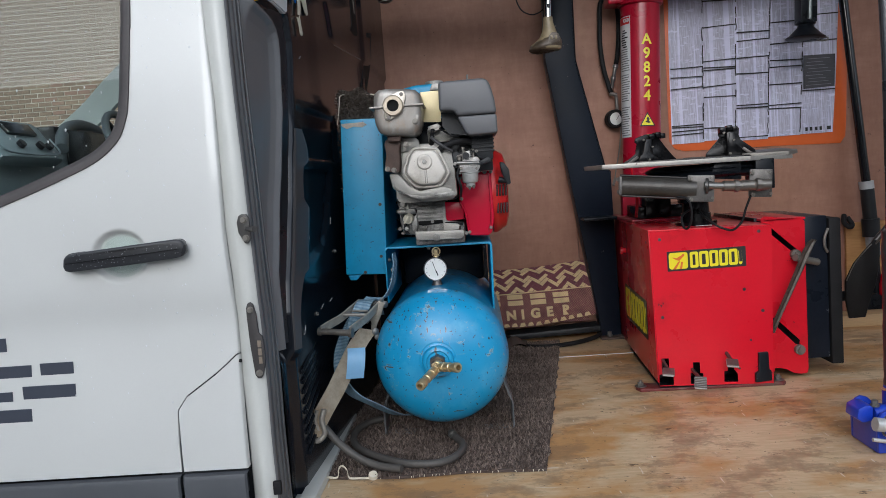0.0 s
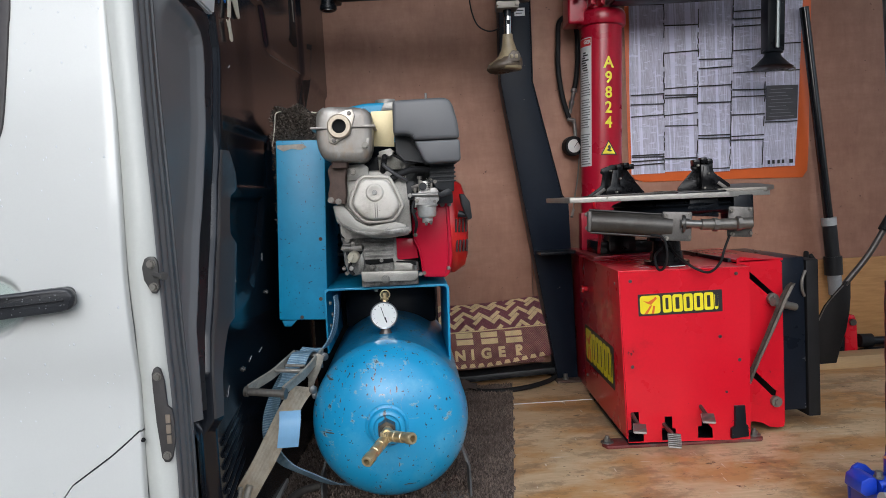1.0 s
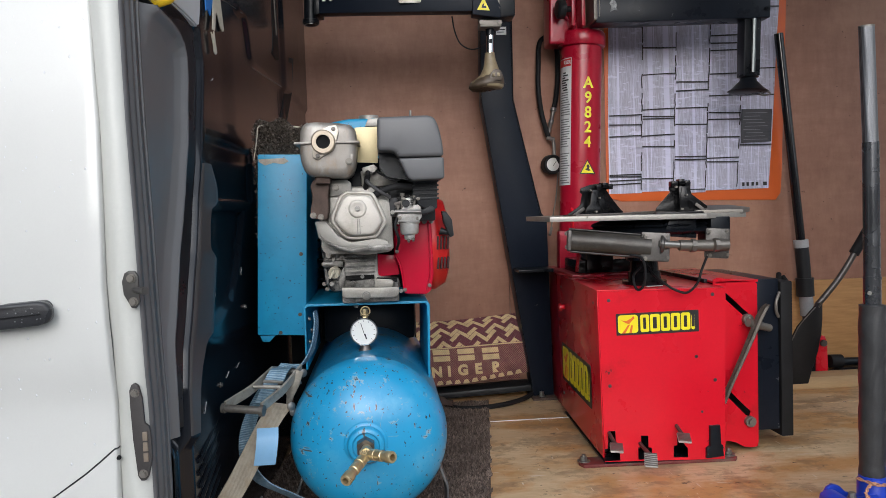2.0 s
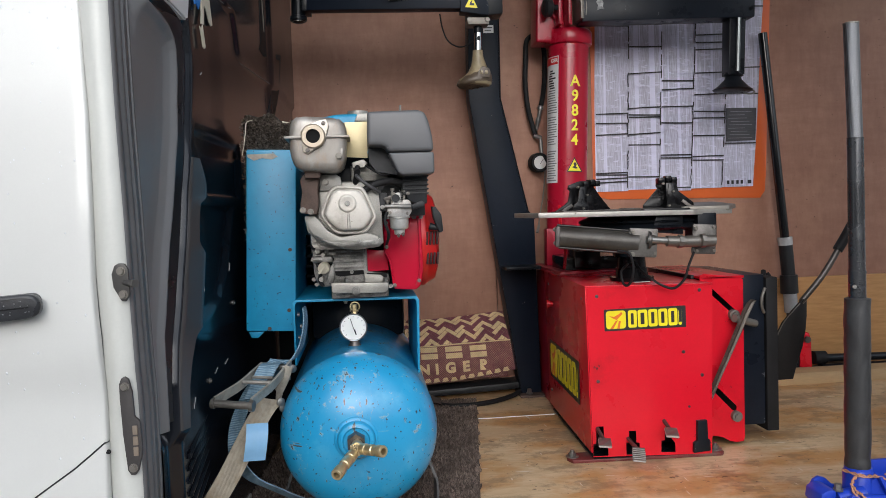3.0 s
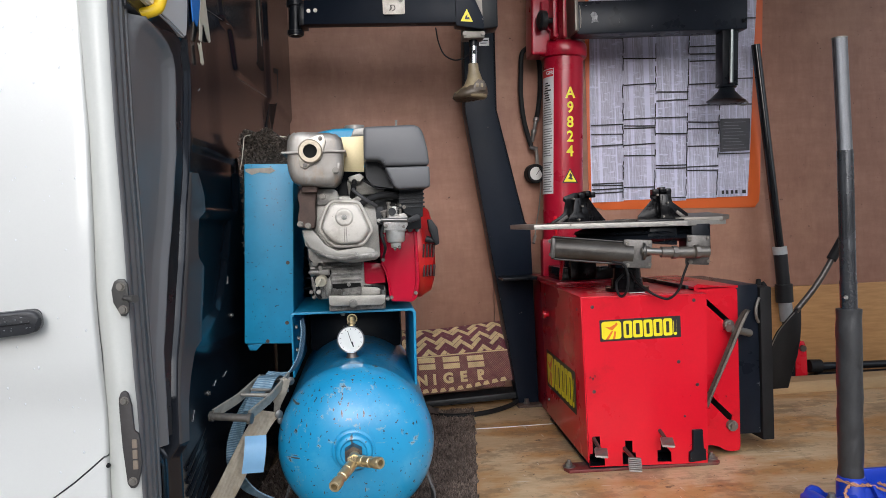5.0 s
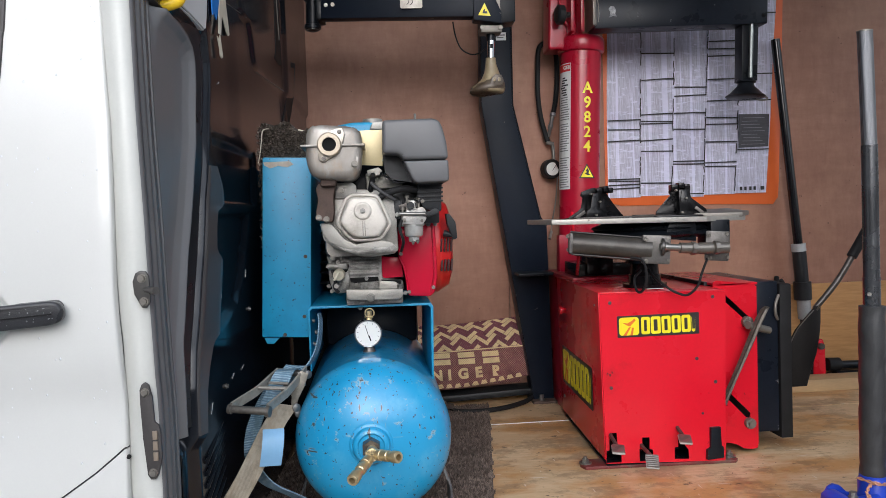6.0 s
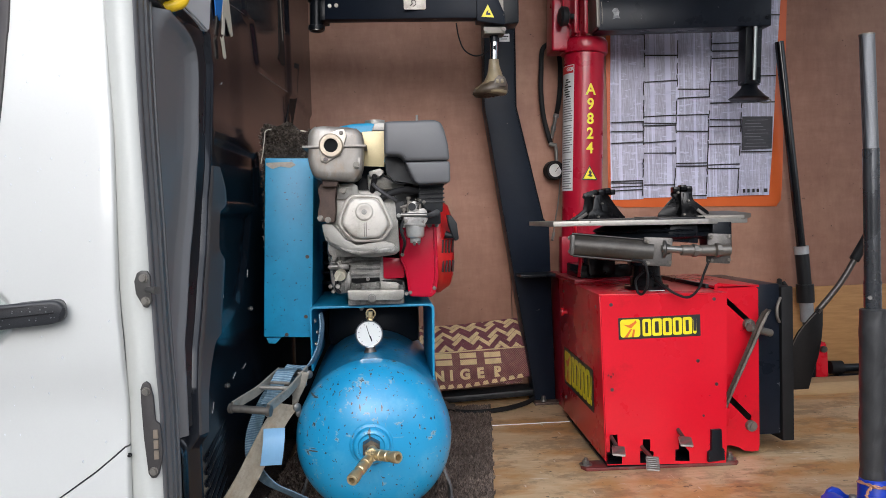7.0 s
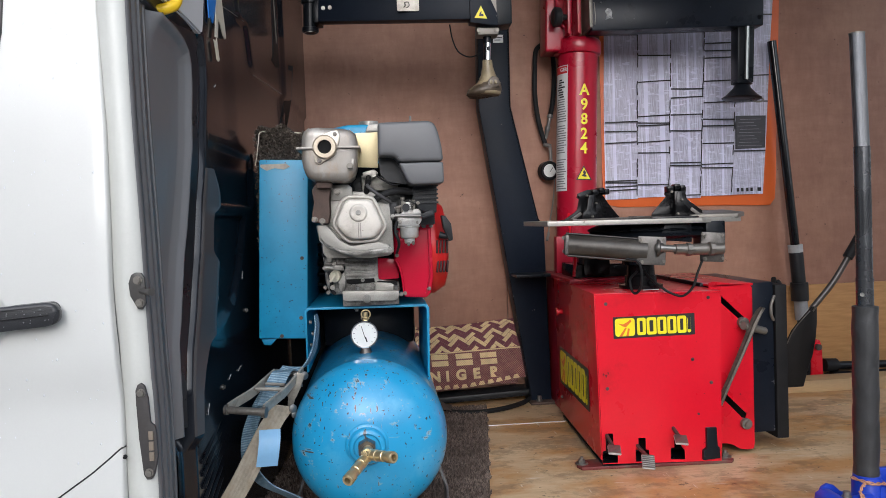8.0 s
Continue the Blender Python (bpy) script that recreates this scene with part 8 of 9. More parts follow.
# long white notice on the column's side
bm = fresh()
g = []
for z in [0.885 + 0.0255 * i for i in range(21)]:
    u = (z - cb.z) / (ct.z - cb.z)
    xc = cb.x + (ct.x - cb.x) * u
    g.append([bm.verts.new((xc - 0.0835 * math.cos(radians(a)), 3.385 - 0.0835 * math.sin(radians(a)), z)) for a in (-12, 0, 12, 24, 36, 48)])
for r0, r1 in zip(g, g[1:]):
    for k in range(5):
        bm.faces.new((r0[k], r0[k + 1], r1[k + 1], r1[k]))
notice = part("notice", bm, white_print, column, "long white safety notice", smooth=60)


def on_column(name, z0, z1, a0, a1, material, lift=0.0843):
    bm = fresh()
    g = []
    for z in (z0, z1):
        u = (z - cb.z) / (ct.z - cb.z)
        xc = cb.x + (ct.x - cb.x) * u
        g.append([bm.verts.new((xc - lift * math.cos(radians(a0 + (a1 - a0) * k / 4)), 3.385 - lift * math.sin(radians(a0 + (a1 - a0) * k / 4)), z)) for k in range(5)])
    for k in range(4):
        bm.faces.new((g[0][k], g[0][k + 1], g[1][k + 1], g[1][k]))
    part(name, bm, material, notice, smooth=60)


on_column("red_heading", 1.362, 1.392, -10, 46, red_print)
words("heading", "GER", 0.020, pose(cb.x + (ct.x - cb.x) * 0.9 - 0.0843 * math.cos(radians(33)) + 0.001, 3.385 - 0.0875 * math.sin(radians(33)), 1.377, 90, 2, -57), white_print, notice, 0.0006)
rnd = random.Random(2)
for i in range(46):
    z = 0.893 + 0.0098 * i
    if 1.02 < z < 1.035 or 1.15 < z < 1.165:
        continue
    big = z > 1.26
    on_column("text_line", z, z + (0.0055 if big else 0.004), rnd.uniform(2, 8) if not big else rnd.uniform(4, 18), rnd.uniform(36, 45) if not big else rnd.uniform(26, 40), surface("grey_small_print", (0.20, 0.20, 0.21), 0.5) if i == 0 else bpy.data.materials["grey_small_print"] if not big else black_print)

# ---- assist arm ----
aa = thing("assist_arm", (0.50, 3.45, 0.0), "slate-black assist arm on a cranked floor post", "assist arm")
bm = fresh()
prism(bm, [(0.300, 1.84), (0.2885, 1.2426), (0.4695, 0.012), (0.556, 0.012), (0.548, 0.5735), (0.5465, 0.740), (0.5210, 0.775), (0.4185, 1.2404), (0.4240, 1.84)], 3.405, 3.49, 0.0025)
post = part("post", bm, post_paint, aa, "cranked slate-black steel post")
bm = fresh()
tube(bm, [(0.4235, 3.404, 1.84), (0.4180, 3.404, 1.2404), (0.5205, 3.404, 0.775), (0.546, 3.404, 0.740)], 0.0032, 6, 0)
tube(bm, [(0.3005, 3.404, 1.84), (0.2890, 3.404, 1.2426), (0.470, 3.404, 0.03)], 0.0024, 6, 0)
part("weld_bead", bm, black_paint, post)
bm = fresh()
box(bm, 0.40, 0.62, 3.28, 3.42, 0.540, 0.552, 0.003)
part("post_shelf", bm, black_paint, aa)
bm = fresh()
slab(bm, [(0.46, 3.36), (0.60, 3.36), (0.60, 3.50), (0.46, 3.50)], 0.0, 0.012, 0.002)
part("post_base", bm, rusty_cast, aa)
bolt("bolt", (0.50, 3.385, 0.012), (0, 0, 1), 0.010, aa, steel, 0.022)
bolt("bolt", (0.575, 3.385, 0.012), (0, 0, 1), 0.010, aa, steel, 0.022)
bm = fresh()
prism(bm, [(-0.328, 1.503), (0.205, 1.468), (0.210, 1.562), (-0.324, 1.588)], 3.02, 3.07, 0.003)
for v in bm.verts:
    v.co.y -= 0.26 * (v.co.x + 0.33)
beam = part("beam", bm, post_paint, aa, "black box-section beam")
bm = fresh()
lathe(bm, (-0.362, 3.09, 1.475), (-0.358, 3.09, 1.605), [(0, 0.012), (0.006, 0.026), (0.009, 0.026), (0.010, 0.030), (0.022, 0.030), (0.024, 0.025), (0.108, 0.025), (0.110, 0.032), (0.128, 0.032)], 24)
part("knuckle", bm, black_paint, aa, "black pivot knuckle", smooth=40)
bm = fresh()
box(bm, -0.345, -0.315, 3.04, 3.13, 1.505, 1.585, 0.006)
part("knuckle_lug", bm, black_paint, aa)
bm = fresh()
rod(bm, (-0.362, 3.09, 1.484), (-0.362, 3.09, 1.479), 0.024)
part("washer", bm, steel, aa)
for x in (-0.308, -0.284):
    bm = fresh()
    rod(bm, (x, 3.018 - 0.26 * (x + 0.33), 1.547), (x, 3.012 - 0.26 * (x + 0.33), 1.547), 0.0068, seg=16)
    part("bolt", bm, cover_alu, beam)
bm = fresh()
prism(bm, rounded(-0.050, 0.026, 1.510, 1.66, 0.006), 2.925, 2.930)
plate_ = part("label_plate", bm, cover_alu, aa, "bright maker's plate with a worn drawing")
bm = fresh()
prism(bm, [(-0.048, 1.565), (0.0, 1.568), (0.0, 1.66), (-0.048, 1.66)], 2.9225, 2.9245)
part("yellow_field", bm, yellow_print, plate_, smooth=0)
bm = fresh()
tube(bm, [(-0.028, 2.923, 1.522), (-0.020, 2.923, 1.530), (-0.024, 2.923, 1.538), (-0.012, 2.923, 1.540), (-0.008, 2.923, 1.528), (-0.018, 2.923, 1.520)], 0.0016, 5, 2)
part("worn_drawing", bm, dark_steel, plate_)
bolt("bolt", (0.012, 2.924, 1.557), (0, -1, 0), 0.006, plate_, dull_steel)
# tool block at the end of the beam
bm = fresh()
prism(bm, [(0.196, 1.456), (0.292, 1.443), (0.292, 1.480), (0.215, 1.66), (0.196, 1.66)], 2.875, 2.93, 0.003)
block = part("tool_block", bm, post_paint, aa, "black tool carrier with a warning triangle")
bm = fresh()
prism(bm, [(0.292, 1.480), (0.370, 1.488), (0.372, 1.70), (0.292, 1.70)], 3.03, 3.12, 0.006)
part("slide_housing", bm, black_paint, aa)
bm = fresh()
prism(bm, [(0.230, 1.60), (0.292, 1.47), (0.292, 1.70), (0.230, 1.70)], 2.90, 2.94)
part("bright_face", bm, dull_steel, block)
bm = fresh()
prism(bm, [(0.211, 1.470), (0.254, 1.467), (0.234, 1.511)], 2.8735, 2.876)
part("warning_triangle", bm, yellow_print, block, smooth=0)
bm = fresh()
prism(bm, [(0.226, 1.476), (0.243, 1.475), (0.241, 1.483), (0.234, 1.482), (0.236, 1.492), (0.229, 1.486)], 2.8725, 2.874)
part("triangle_mark", bm, black_print, block, smooth=0)
bm = fresh()
box(bm, 0.222, 0.296, 2.895, 2.96, 1.418, 1.442, 0.004)
for x in (0.226, 0.290):
    rod(bm, (x, 2.897, 1.432), (x, 2.889, 1.432), 0.0075, seg=8)
part("tool_collar", bm, dull_steel, aa)
bm = fresh()
rod(bm, (0.262, 2.93, 1.42), (0.258, 2.93, 1.330), 0.0125, seg=20)
part("chrome_spindle", bm, chrome, aa, "chrome tool spindle")
bm = fresh()
rod(bm, (0.261, 2.932, 1.424), (0.2605, 2.932, 1.396), 0.0150, seg=16)
rod(bm, (0.262, 2.918, 1.382), (0.2615, 2.918, 1.368), 0.005)
part("spindle_sleeve", bm, black_paint, aa)
bm = fresh()
g = []
for d, rx, ry, dx in ((0.0, 0.017, 0.017, 0.0), (0.022, 0.019, 0.019, 0.0), (0.05, 0.026, 0.024, 0.002), (0.075, 0.036, 0.030, 0.0), (0.090, 0.044, 0.036, -0.002), (0.102, 0.052, 0.040, -0.007), (0.112, 0.054, 0.042, -0.009), (0.119, 0.046, 0.036, -0.008)):
    g.append([bm.verts.new((0.258 + dx + rx * math.cos(2 * math.pi * i / 28) * (1.18 if math.cos(2 * math.pi * i / 28) < 0 and d > 0.085 else 1), 2.93 + ry * math.sin(2 * math.pi * i / 28), 1.336 - d - (0.004 if d > 0.09 else 0) * math.cos(2 * math.pi * i / 28))) for i in range(28)])
for r0, r1 in zip(g, g[1:]):
    for i in range(28):
        bm.faces.new((r0[i], r0[(i + 1) % 28], r1[(i + 1) % 28], r1[i]))
bm.faces.new(g[0])
bm.faces.new(g[-1][::-1])
shoe = part("tool_shoe", bm, tan_plastic, aa, "worn tan plastic tool shoe", smooth=60)
worn_base = surface("scraped_brown_plastic", (0.085, 0.062, 0.042), 0.4, 0.1, 0.4, 40, 200, 0.2, dirt=(0.24, 0.20, 0.14), dirt_at=0.58)
bm = fresh()
g = []
for d, rx, ry, dx in ((0.086, 0.043, 0.0355, -0.001), (0.094, 0.050, 0.0395, -0.004), (0.104, 0.0555, 0.042, -0.008), (0.113, 0.0565, 0.0435, -0.010), (0.120, 0.050, 0.038, -0.010), (0.1215, 0.030, 0.02, -0.008)):
    g.append([bm.verts.new((0.258 + dx + rx * math.cos(2 * math.pi * i / 28) * (1.20 if math.cos(2 * math.pi * i / 28) < 0 and d > 0.09 else 1), 2.93 + ry * math.sin(2 * math.pi * i / 28), 1.336 - d + (0.012 if d < 0.1 else 0.006) * math.cos(2 * math.pi * i / 28 + 0.9) + 0.003 * math.sin(3.0 * i))) for i in range(28)])
for r0, r1 in zip(g, g[1:]):
    for i in range(28):
        bm.faces.new((r0[i], r0[(i + 1) % 28], r1[(i + 1) % 28], r1[i]))
bm.faces.new(g[-1][::-1])
part("shoe_lip", bm, worn_base, shoe, "dark scraped lip", smooth=60)
bm = fresh()
prism(bm, [(0.246, 1.236), (0.254, 1.262), (0.268, 1.276), (0.288, 1.270), (0.296, 1.250), (0.290, 1.236)], 2.889, 2.90, 0.003)
part("shoe_pocket", bm, worn_base, shoe)
for x in (0.258, 0.274):
    bm = fresh()
    box(bm, x, x + 0.010, 2.885, 2.892, 1.248, 1.262, 0.003)
    part("shoe_window", bm, tan_plastic, shoe)
bm = fresh()
tube(bm, [(0.143, 3.05, 1.4935), (0.151, 3.05, 1.4425), (0.170, 3.05, 1.397), (0.205, 3.05, 1.376), (0.236, 3.05, 1.380), (0.261, 3.05, 1.396)], 0.0026, 8)
part("air_line", bm, rubber, aa, smooth=60)
bm = fresh()
box(bm, 0.357, 0.399, 3.402, 3.404, 1.506, 1.538)
part("serial_plate", bm, white_print, post, "small white plate", smooth=0)
bm = fresh()
box(bm, 0.362, 0.394, 3.4008, 3.4024, 1.525, 1.529)
box(bm, 0.362, 0.388, 3.4008, 3.4024, 1.515, 1.518)
part("print_bar", bm, black_print, post, smooth=0)

# ---- wall chart ----
backing = thing("orange_sheet", (1.25, WALL - 0.006, 0.80), "orange plastic sheet pinned to the plywood wall", "sheet")
bm = fresh()
prism(bm, [(0.846, 0.86), (0.870, 0.825), (0.913, 0.812), (1.30, 0.806), (1.612, 0.797), (1.622, 0.812), (1.634, 0.826), (1.640, 0.90), (1.672, 1.708), (1.672, 1.80), (0.86, 1.80), (0.848, 1.473)], WALL - 0.010, WALL - 0.005, 0.001)
part("sheet", bm, orange_sheet, backing)
chart = thing("paper_chart", (1.22, WALL - 0.012, 0.84), "taped white chart of five printed strips", "paper chart")
TOP = 1.80


def strip_x(i, z):
    """The left edge of strip i at height z."""
    lo, hi = 0.853 + (1.572 - 0.853) * i / 5, 0.868 + (1.630 - 0.868) * i / 5
    return lo + (hi - lo) * (z - 0.85) / (1.66 - 0.85)


for i in range(5):
    bm = fresh()
    g = []
    low = 0.846 + 0.006 * math.sin(2.2 * i)
    for k in range(25):
        z = low + (TOP - low) * k / 24
        a, b = strip_x(i, z) + 0.001, strip_x(i + 1, z) + 0.004
        g.append([bm.verts.new((a + (b - a) * u / 6 + 0.0015 * math.sin(9 * z + i), WALL - 0.013 - 0.0012 * i - 0.0035 * abs(math.sin(5.5 * z + 1.7 * i)) * math.sin(math.pi * u / 6), z)) for u in range(7)])
    for r0, r1 in zip(g, g[1:]):
        for u in range(6):
            bm.faces.new((r0[u], r0[u + 1], r1[u + 1], r1[u]))
    part("strip", bm, paper_print, chart, "strip of taped price list paper", smooth=60)
RULED = ((1.561, 1.180, 1.141, 1.089, 0.924, 0.918, 0.899, 0.882), (1.469, 1.352, 1.202, 1.175, 1.163, 1.089, 1.044, 0.905),
         (1.320, 1.280, 1.206, 1.137, 0.996, 0.984, 0.852), (1.515, 1.483, 1.451, 1.350, 1.256, 1.184, 1.154, 1.077, 0.985, 0.970), (1.640, 1.370, 1.258, 1.040))
rnd = random.Random(21)
for i, marks in enumerate(RULED):
    for z in marks:
        bm = fresh()
        a, b = strip_x(i, z) + 0.003, strip_x(i + 1, z) + 0.001
        tilt = rnd.uniform(-0.004, 0.006)
        prism(bm, [(a, z), ((a + b) / 2, z + tilt * 0.6 + rnd.uniform(-0.001, 0.001)), (b, z + tilt), (b, z + tilt + 0.0052), ((a + b) / 2, z + tilt * 0.6 + 0.0050), (a, z + 0.0050)], WALL - 0.0215 - 0.0012 * i, WALL - 0.0195 - 0.0012 * i)
        part("ruled_line", bm, black_print, chart, smooth=0)
    if i:
        z = 0.86
        while z < 1.62:
            ln = rnd.uniform(0.03, 0.12)
            bm = fresh()
            pts = [(strip_x(i, z + ln * k / 4) + rnd.uniform(-0.0018, 0.0018), WALL - 0.0205, z + ln * k / 4) for k in range(5)]
            tube(bm, pts, 0.0022, 5, 2)
            part("edge_line", bm, black_print, chart, smooth=0)
            z += ln + rnd.choice((0.004, 0.01, 0.02, 0.06))
bm = fresh()
prism(bm, [(1.449, 1.050), (1.586, 1.054), (1.592, 1.196), (1.454, 1.198)], WALL - 0.0245, WALL - 0.022)
part("dark_block", bm, surface("dark_print_block", (0.05, 0.05, 0.058), 0.5, 0, 0.3, 60, 300, 0.05, stretch=(0.3, 1, 3)), chart, "dark printed block", smooth=0)
for i in range(9):
    z = 1.064 + 0.0145 * i
    bm = fresh()
    box(bm, 1.46 + 0.006 * (i % 3), 1.57 - 0.011 * (i % 4), WALL - 0.0255, WALL - 0.024, z, z + 0.0018)
    part("print_bar", bm, surface("pale_print", (0.20, 0.20, 0.23), 0.5) if i == 0 else bpy.data.materials["pale_print"], chart, smooth=0)
for x in (1.452, 1.472, 1.495, 1.515, 1.548):
    bm = fresh()
    box(bm, x, x + (0.016 if x > 1.54 else 0.010), WALL - 0.0245, WALL - 0.022, 0.862, 0.878)
    part("print_bar", bm, black_print, chart, smooth=0)

# ---- hose with a gauge hung on the wall ----
inflator = thing("tyre_inflator", (0.60, WALL - 0.03, 0.95), "black tyre inflator with a dial gauge hung on the wall", "inflator")
bm = fresh()
tube(bm, [(0.588, WALL - 0.04, 1.523), (0.560, WALL - 0.04, 1.494), (0.553, WALL - 0.04, 1.408), (0.550, WALL - 0.04, 1.310), (0.559, WALL - 0.04, 1.212), (0.576, WALL - 0.04, 1.138), (0.587, WALL - 0.04, 1.099)], 0.0105, 10)
tube(bm, [(0.588, WALL - 0.04, 1.523), (0.620, WALL - 0.04, 1.515), (0.635, WALL - 0.04, 1.454), (0.635, WALL - 0.04, 1.356), (0.626, WALL - 0.04, 1.271), (0.615, WALL - 0.04, 1.220)], 0.0105, 10)
part("hose_loop", bm, rubber, inflator, smooth=60)
bm = fresh()
lathe(bm, (0.615, WALL - 0.04, 1.222), (0.591, WALL - 0.04, 1.118), [(0, 0.011), (0.006, 0.013), (0.014, 0.013), (0.016, 0.008), (0.050, 0.0075), (0.054, 0.011), (0.070, 0.011), (0.074, 0.008), (0.106, 0.007)], 16)
tube(bm, [(0.587, WALL - 0.04, 1.100), (0.598, WALL - 0.045, 1.088), (0.608, WALL - 0.045, 1.078), (0.610, WALL - 0.045, 1.020)], 0.0075, 10)
rod(bm, (0.580, WALL - 0.045, 1.094), (0.612, WALL - 0.045, 1.086), 0.0085)
part("valve_stem", bm, steel, inflator, smooth=60)
bm = fresh()
lathe(bm, (0.594, WALL - 0.02, 0.980), (0.602, WALL - 0.09, 0.978), [(0, 0.036), (0.006, 0.042), (0.045, 0.042), (0.052, 0.038), (0.052, 0.030), (0.046, 0.030)], 18)
dial = part("gauge_body", bm, rubber, inflator, "rubber-clad dial gauge", smooth=20)
bm = fresh()
rod(bm, (0.5990, WALL - 0.064, 0.979), (0.5995, WALL - 0.067, 0.979), 0.028, seg=32)
part("gauge_face", bm, dial_face, dial)
bm = fresh()
obox(bm, (0.606, WALL - 0.0685, 0.983), (0.002, 0.001, 0.026), (0, 35, 0))
part("gauge_needle", bm, black_print, dial, smooth=0)
bm = fresh()
rod(bm, (0.592, WALL, 1.515), (0.592, WALL - 0.05, 1.525), 0.004)
rod(bm, (0.592, WALL - 0.05, 1.520), (0.590, WALL - 0.05, 1.55), 0.004)
part("wall_hook", bm, steel, inflator)
bm = fresh()
tube(bm, [(0.622, WALL - 0.06, 0.95), (0.60, WALL - 0.10, 0.84), (0.575, WALL - 0.14, 0.76), (0.552, WALL - 0.2, 0.70)], 0.003, 8)
tube(bm, [(0.558, WALL - 0.19, 0.715), (0.545, WALL - 0.21, 0.685)], 0.006, 8, 0)
part("chuck_line", bm, dull_steel, inflator, smooth=60)

# ---- pole with a socket, leaning on the wall ----
pole = thing("steel_pole", (1.70, WALL - 0.09, 0.05), "black steel pole with a grey taped collar leaning on the wall", "pole")
bm = fresh()
tube(bm, [(1.612, WALL - 0.05, 1.516), (1.690, WALL - 0.075, 0.600)], 0.019, 18, 0)
part("pole_tube", bm, surface("glossy_black_tube", (0.010, 0.011, 0.013), 0.14, 0, 0.2, 10, 120, 0.03, 0.04, spec=0.5), pole, smooth=50)
bm = fresh()
tube(bm, [(1.690, WALL - 0.075, 0.604), (1.702, WALL - 0.078, 0.44)], 0.029, 18, 0)
tube(bm, [(1.702, WALL - 0.078, 0.45), (1.705, WALL - 0.078, 0.37)], 0.037, 18, 0)
part("socket", bm, black_plastic, pole, smooth=40)
bm = fresh()
tube(bm, [(1.688, WALL - 0.075, 0.618), (1.691, WALL - 0.075, 0.584)], 0.0305, 18, 0)
part("tape_band", bm, surface("grey_tape", (0.42, 0.43, 0.44), 0.4), pole, "pale grey tape band", smooth=40)
bm = fresh()
tube(bm, [(1.705, WALL - 0.078, 0.40), (1.712, WALL - 0.08, 0.285)], 0.029, 16, 0)
part("clear_cap", bm, surface("cloudy_plastic", (0.30, 0.31, 0.32), 0.25), pole, "cloudy plastic cap", smooth=40)
bm = fresh()
tube(bm, [(1.712, WALL - 0.08, 0.29), (1.722, WALL - 0.085, 0.055)], 0.022, 14, 0)
part("pole_foot", bm, black_paint, pole, smooth=40)
bm = fresh()
tube(bm, [(1.60, WALL - 0.05, 0.47), (1.585, WALL - 0.08, 0.44), (1.60, WALL - 0.1, 0.42), (1.62, WALL - 0.08, 0.43), (1.61, WALL - 0.06, 0.46)], 0.011, 10)
part("cable_loop", bm, rubber, pole, smooth=60)

# ---- timber batten and the things lying behind it ----
bm = fresh()
box(bm, 1.20, 2.60, 3.307, 3.415, 0.001, 0.051, 0.003)
solid("timber_batten", bm, pale_timber, "pale timber batten fixed on the floor", "batten")
redj = thing("small_red_jack", (1.62, 3.46, 0.001), "small red bottle jack behind the batten", "jack")
bm = fresh()
prism(bm, [(1.715, 0.001), (1.775, 0.001), (1.770, 0.17), (1.760, 0.200), (1.735, 0.200), (1.720, 0.15)], 3.425, 3.475, 0.006)
part("jack_frame", bm, red_paint, redj)
bm = fresh()
rod(bm, (1.690, 3.43, 0.075), (1.690, 3.47, 0.075), 0.042, seg=24)
rod(bm, (1.690, 3.42, 0.075), (1.690, 3.43, 0.075), 0.018, seg=16)
part("jack_body", bm, black_paint, redj)
bm = fresh()
rod(bm, (1.748, 3.424, 0.170), (1.748, 3.412, 0.170), 0.014)
part("jack_pin", bm, dark_steel, redj)
tool = thing("wheel_brace", (1.95, 3.46, 0.001), "black tube with a chromed collar lying on the floor", "tool")
bm = fresh()
rod(bm, (1.84, 3.455, 0.078), (2.22, 3.455, 0.070), 0.017)
rod(bm, (1.83, 3.455, 0.028), (2.20, 3.455, 0.026), 0.024)
part("tube_body", bm, black_paint, tool)
bm = fresh()
rod(bm, (1.795, 3.455, 0.082), (1.85, 3.455, 0.080), 0.029)
part("collar", bm, rubber, tool)
ring = [(1.98, 3.455 + 0.018 * math.cos(2 * math.pi * i / 20), 0.0755 + 0.018 * math.sin(2 * math.pi * i / 20)) for i in range(21)]
bm = fresh()
tube(bm, ring, 0.003, 8, 0)
part("chrome_ring", bm, chrome, tool, smooth=60)

# ---- woven bag ----
bag = thing("woven_bag", (0.20, 3.48, 0.0), "maroon and cream woven bag folded against the wall", "bag")


def sheet(rows):
    bm = fresh()
    g = [[bm.verts.new(p) for p in r] for r in rows]
    for r0, r1 in zip(g, g[1:]):
        for k in range(len(r0) - 1):
            bm.faces.new((r0[k], r0[k + 1], r1[k + 1], r1[k]))
    return bm


def wob(x, z):
    return 0.006 * math.sin(13 * x + 3 * z) + 0.003 * math.sin(37 * x)


xs_ = [-0.20 + 0.66 * i / 22 for i in range(23)]


def bag_low(x):
    return interp([(-0.2, 0.06), (0.18, 0.066), (0.446, 0.104)], x)




def on_front(x, z):
    """A place on the bag's front, z up from the floor."""
    top = interp([(-0.2, 0.212), (0.446, 0.232)], x)
    u = (z - bag_low(x)) / (top - bag_low(x))
    return Vector((x - 0.012 * u, 3.45 + wob(x, u) * 0.5 - 0.008 * math.sin(math.pi * u), z))


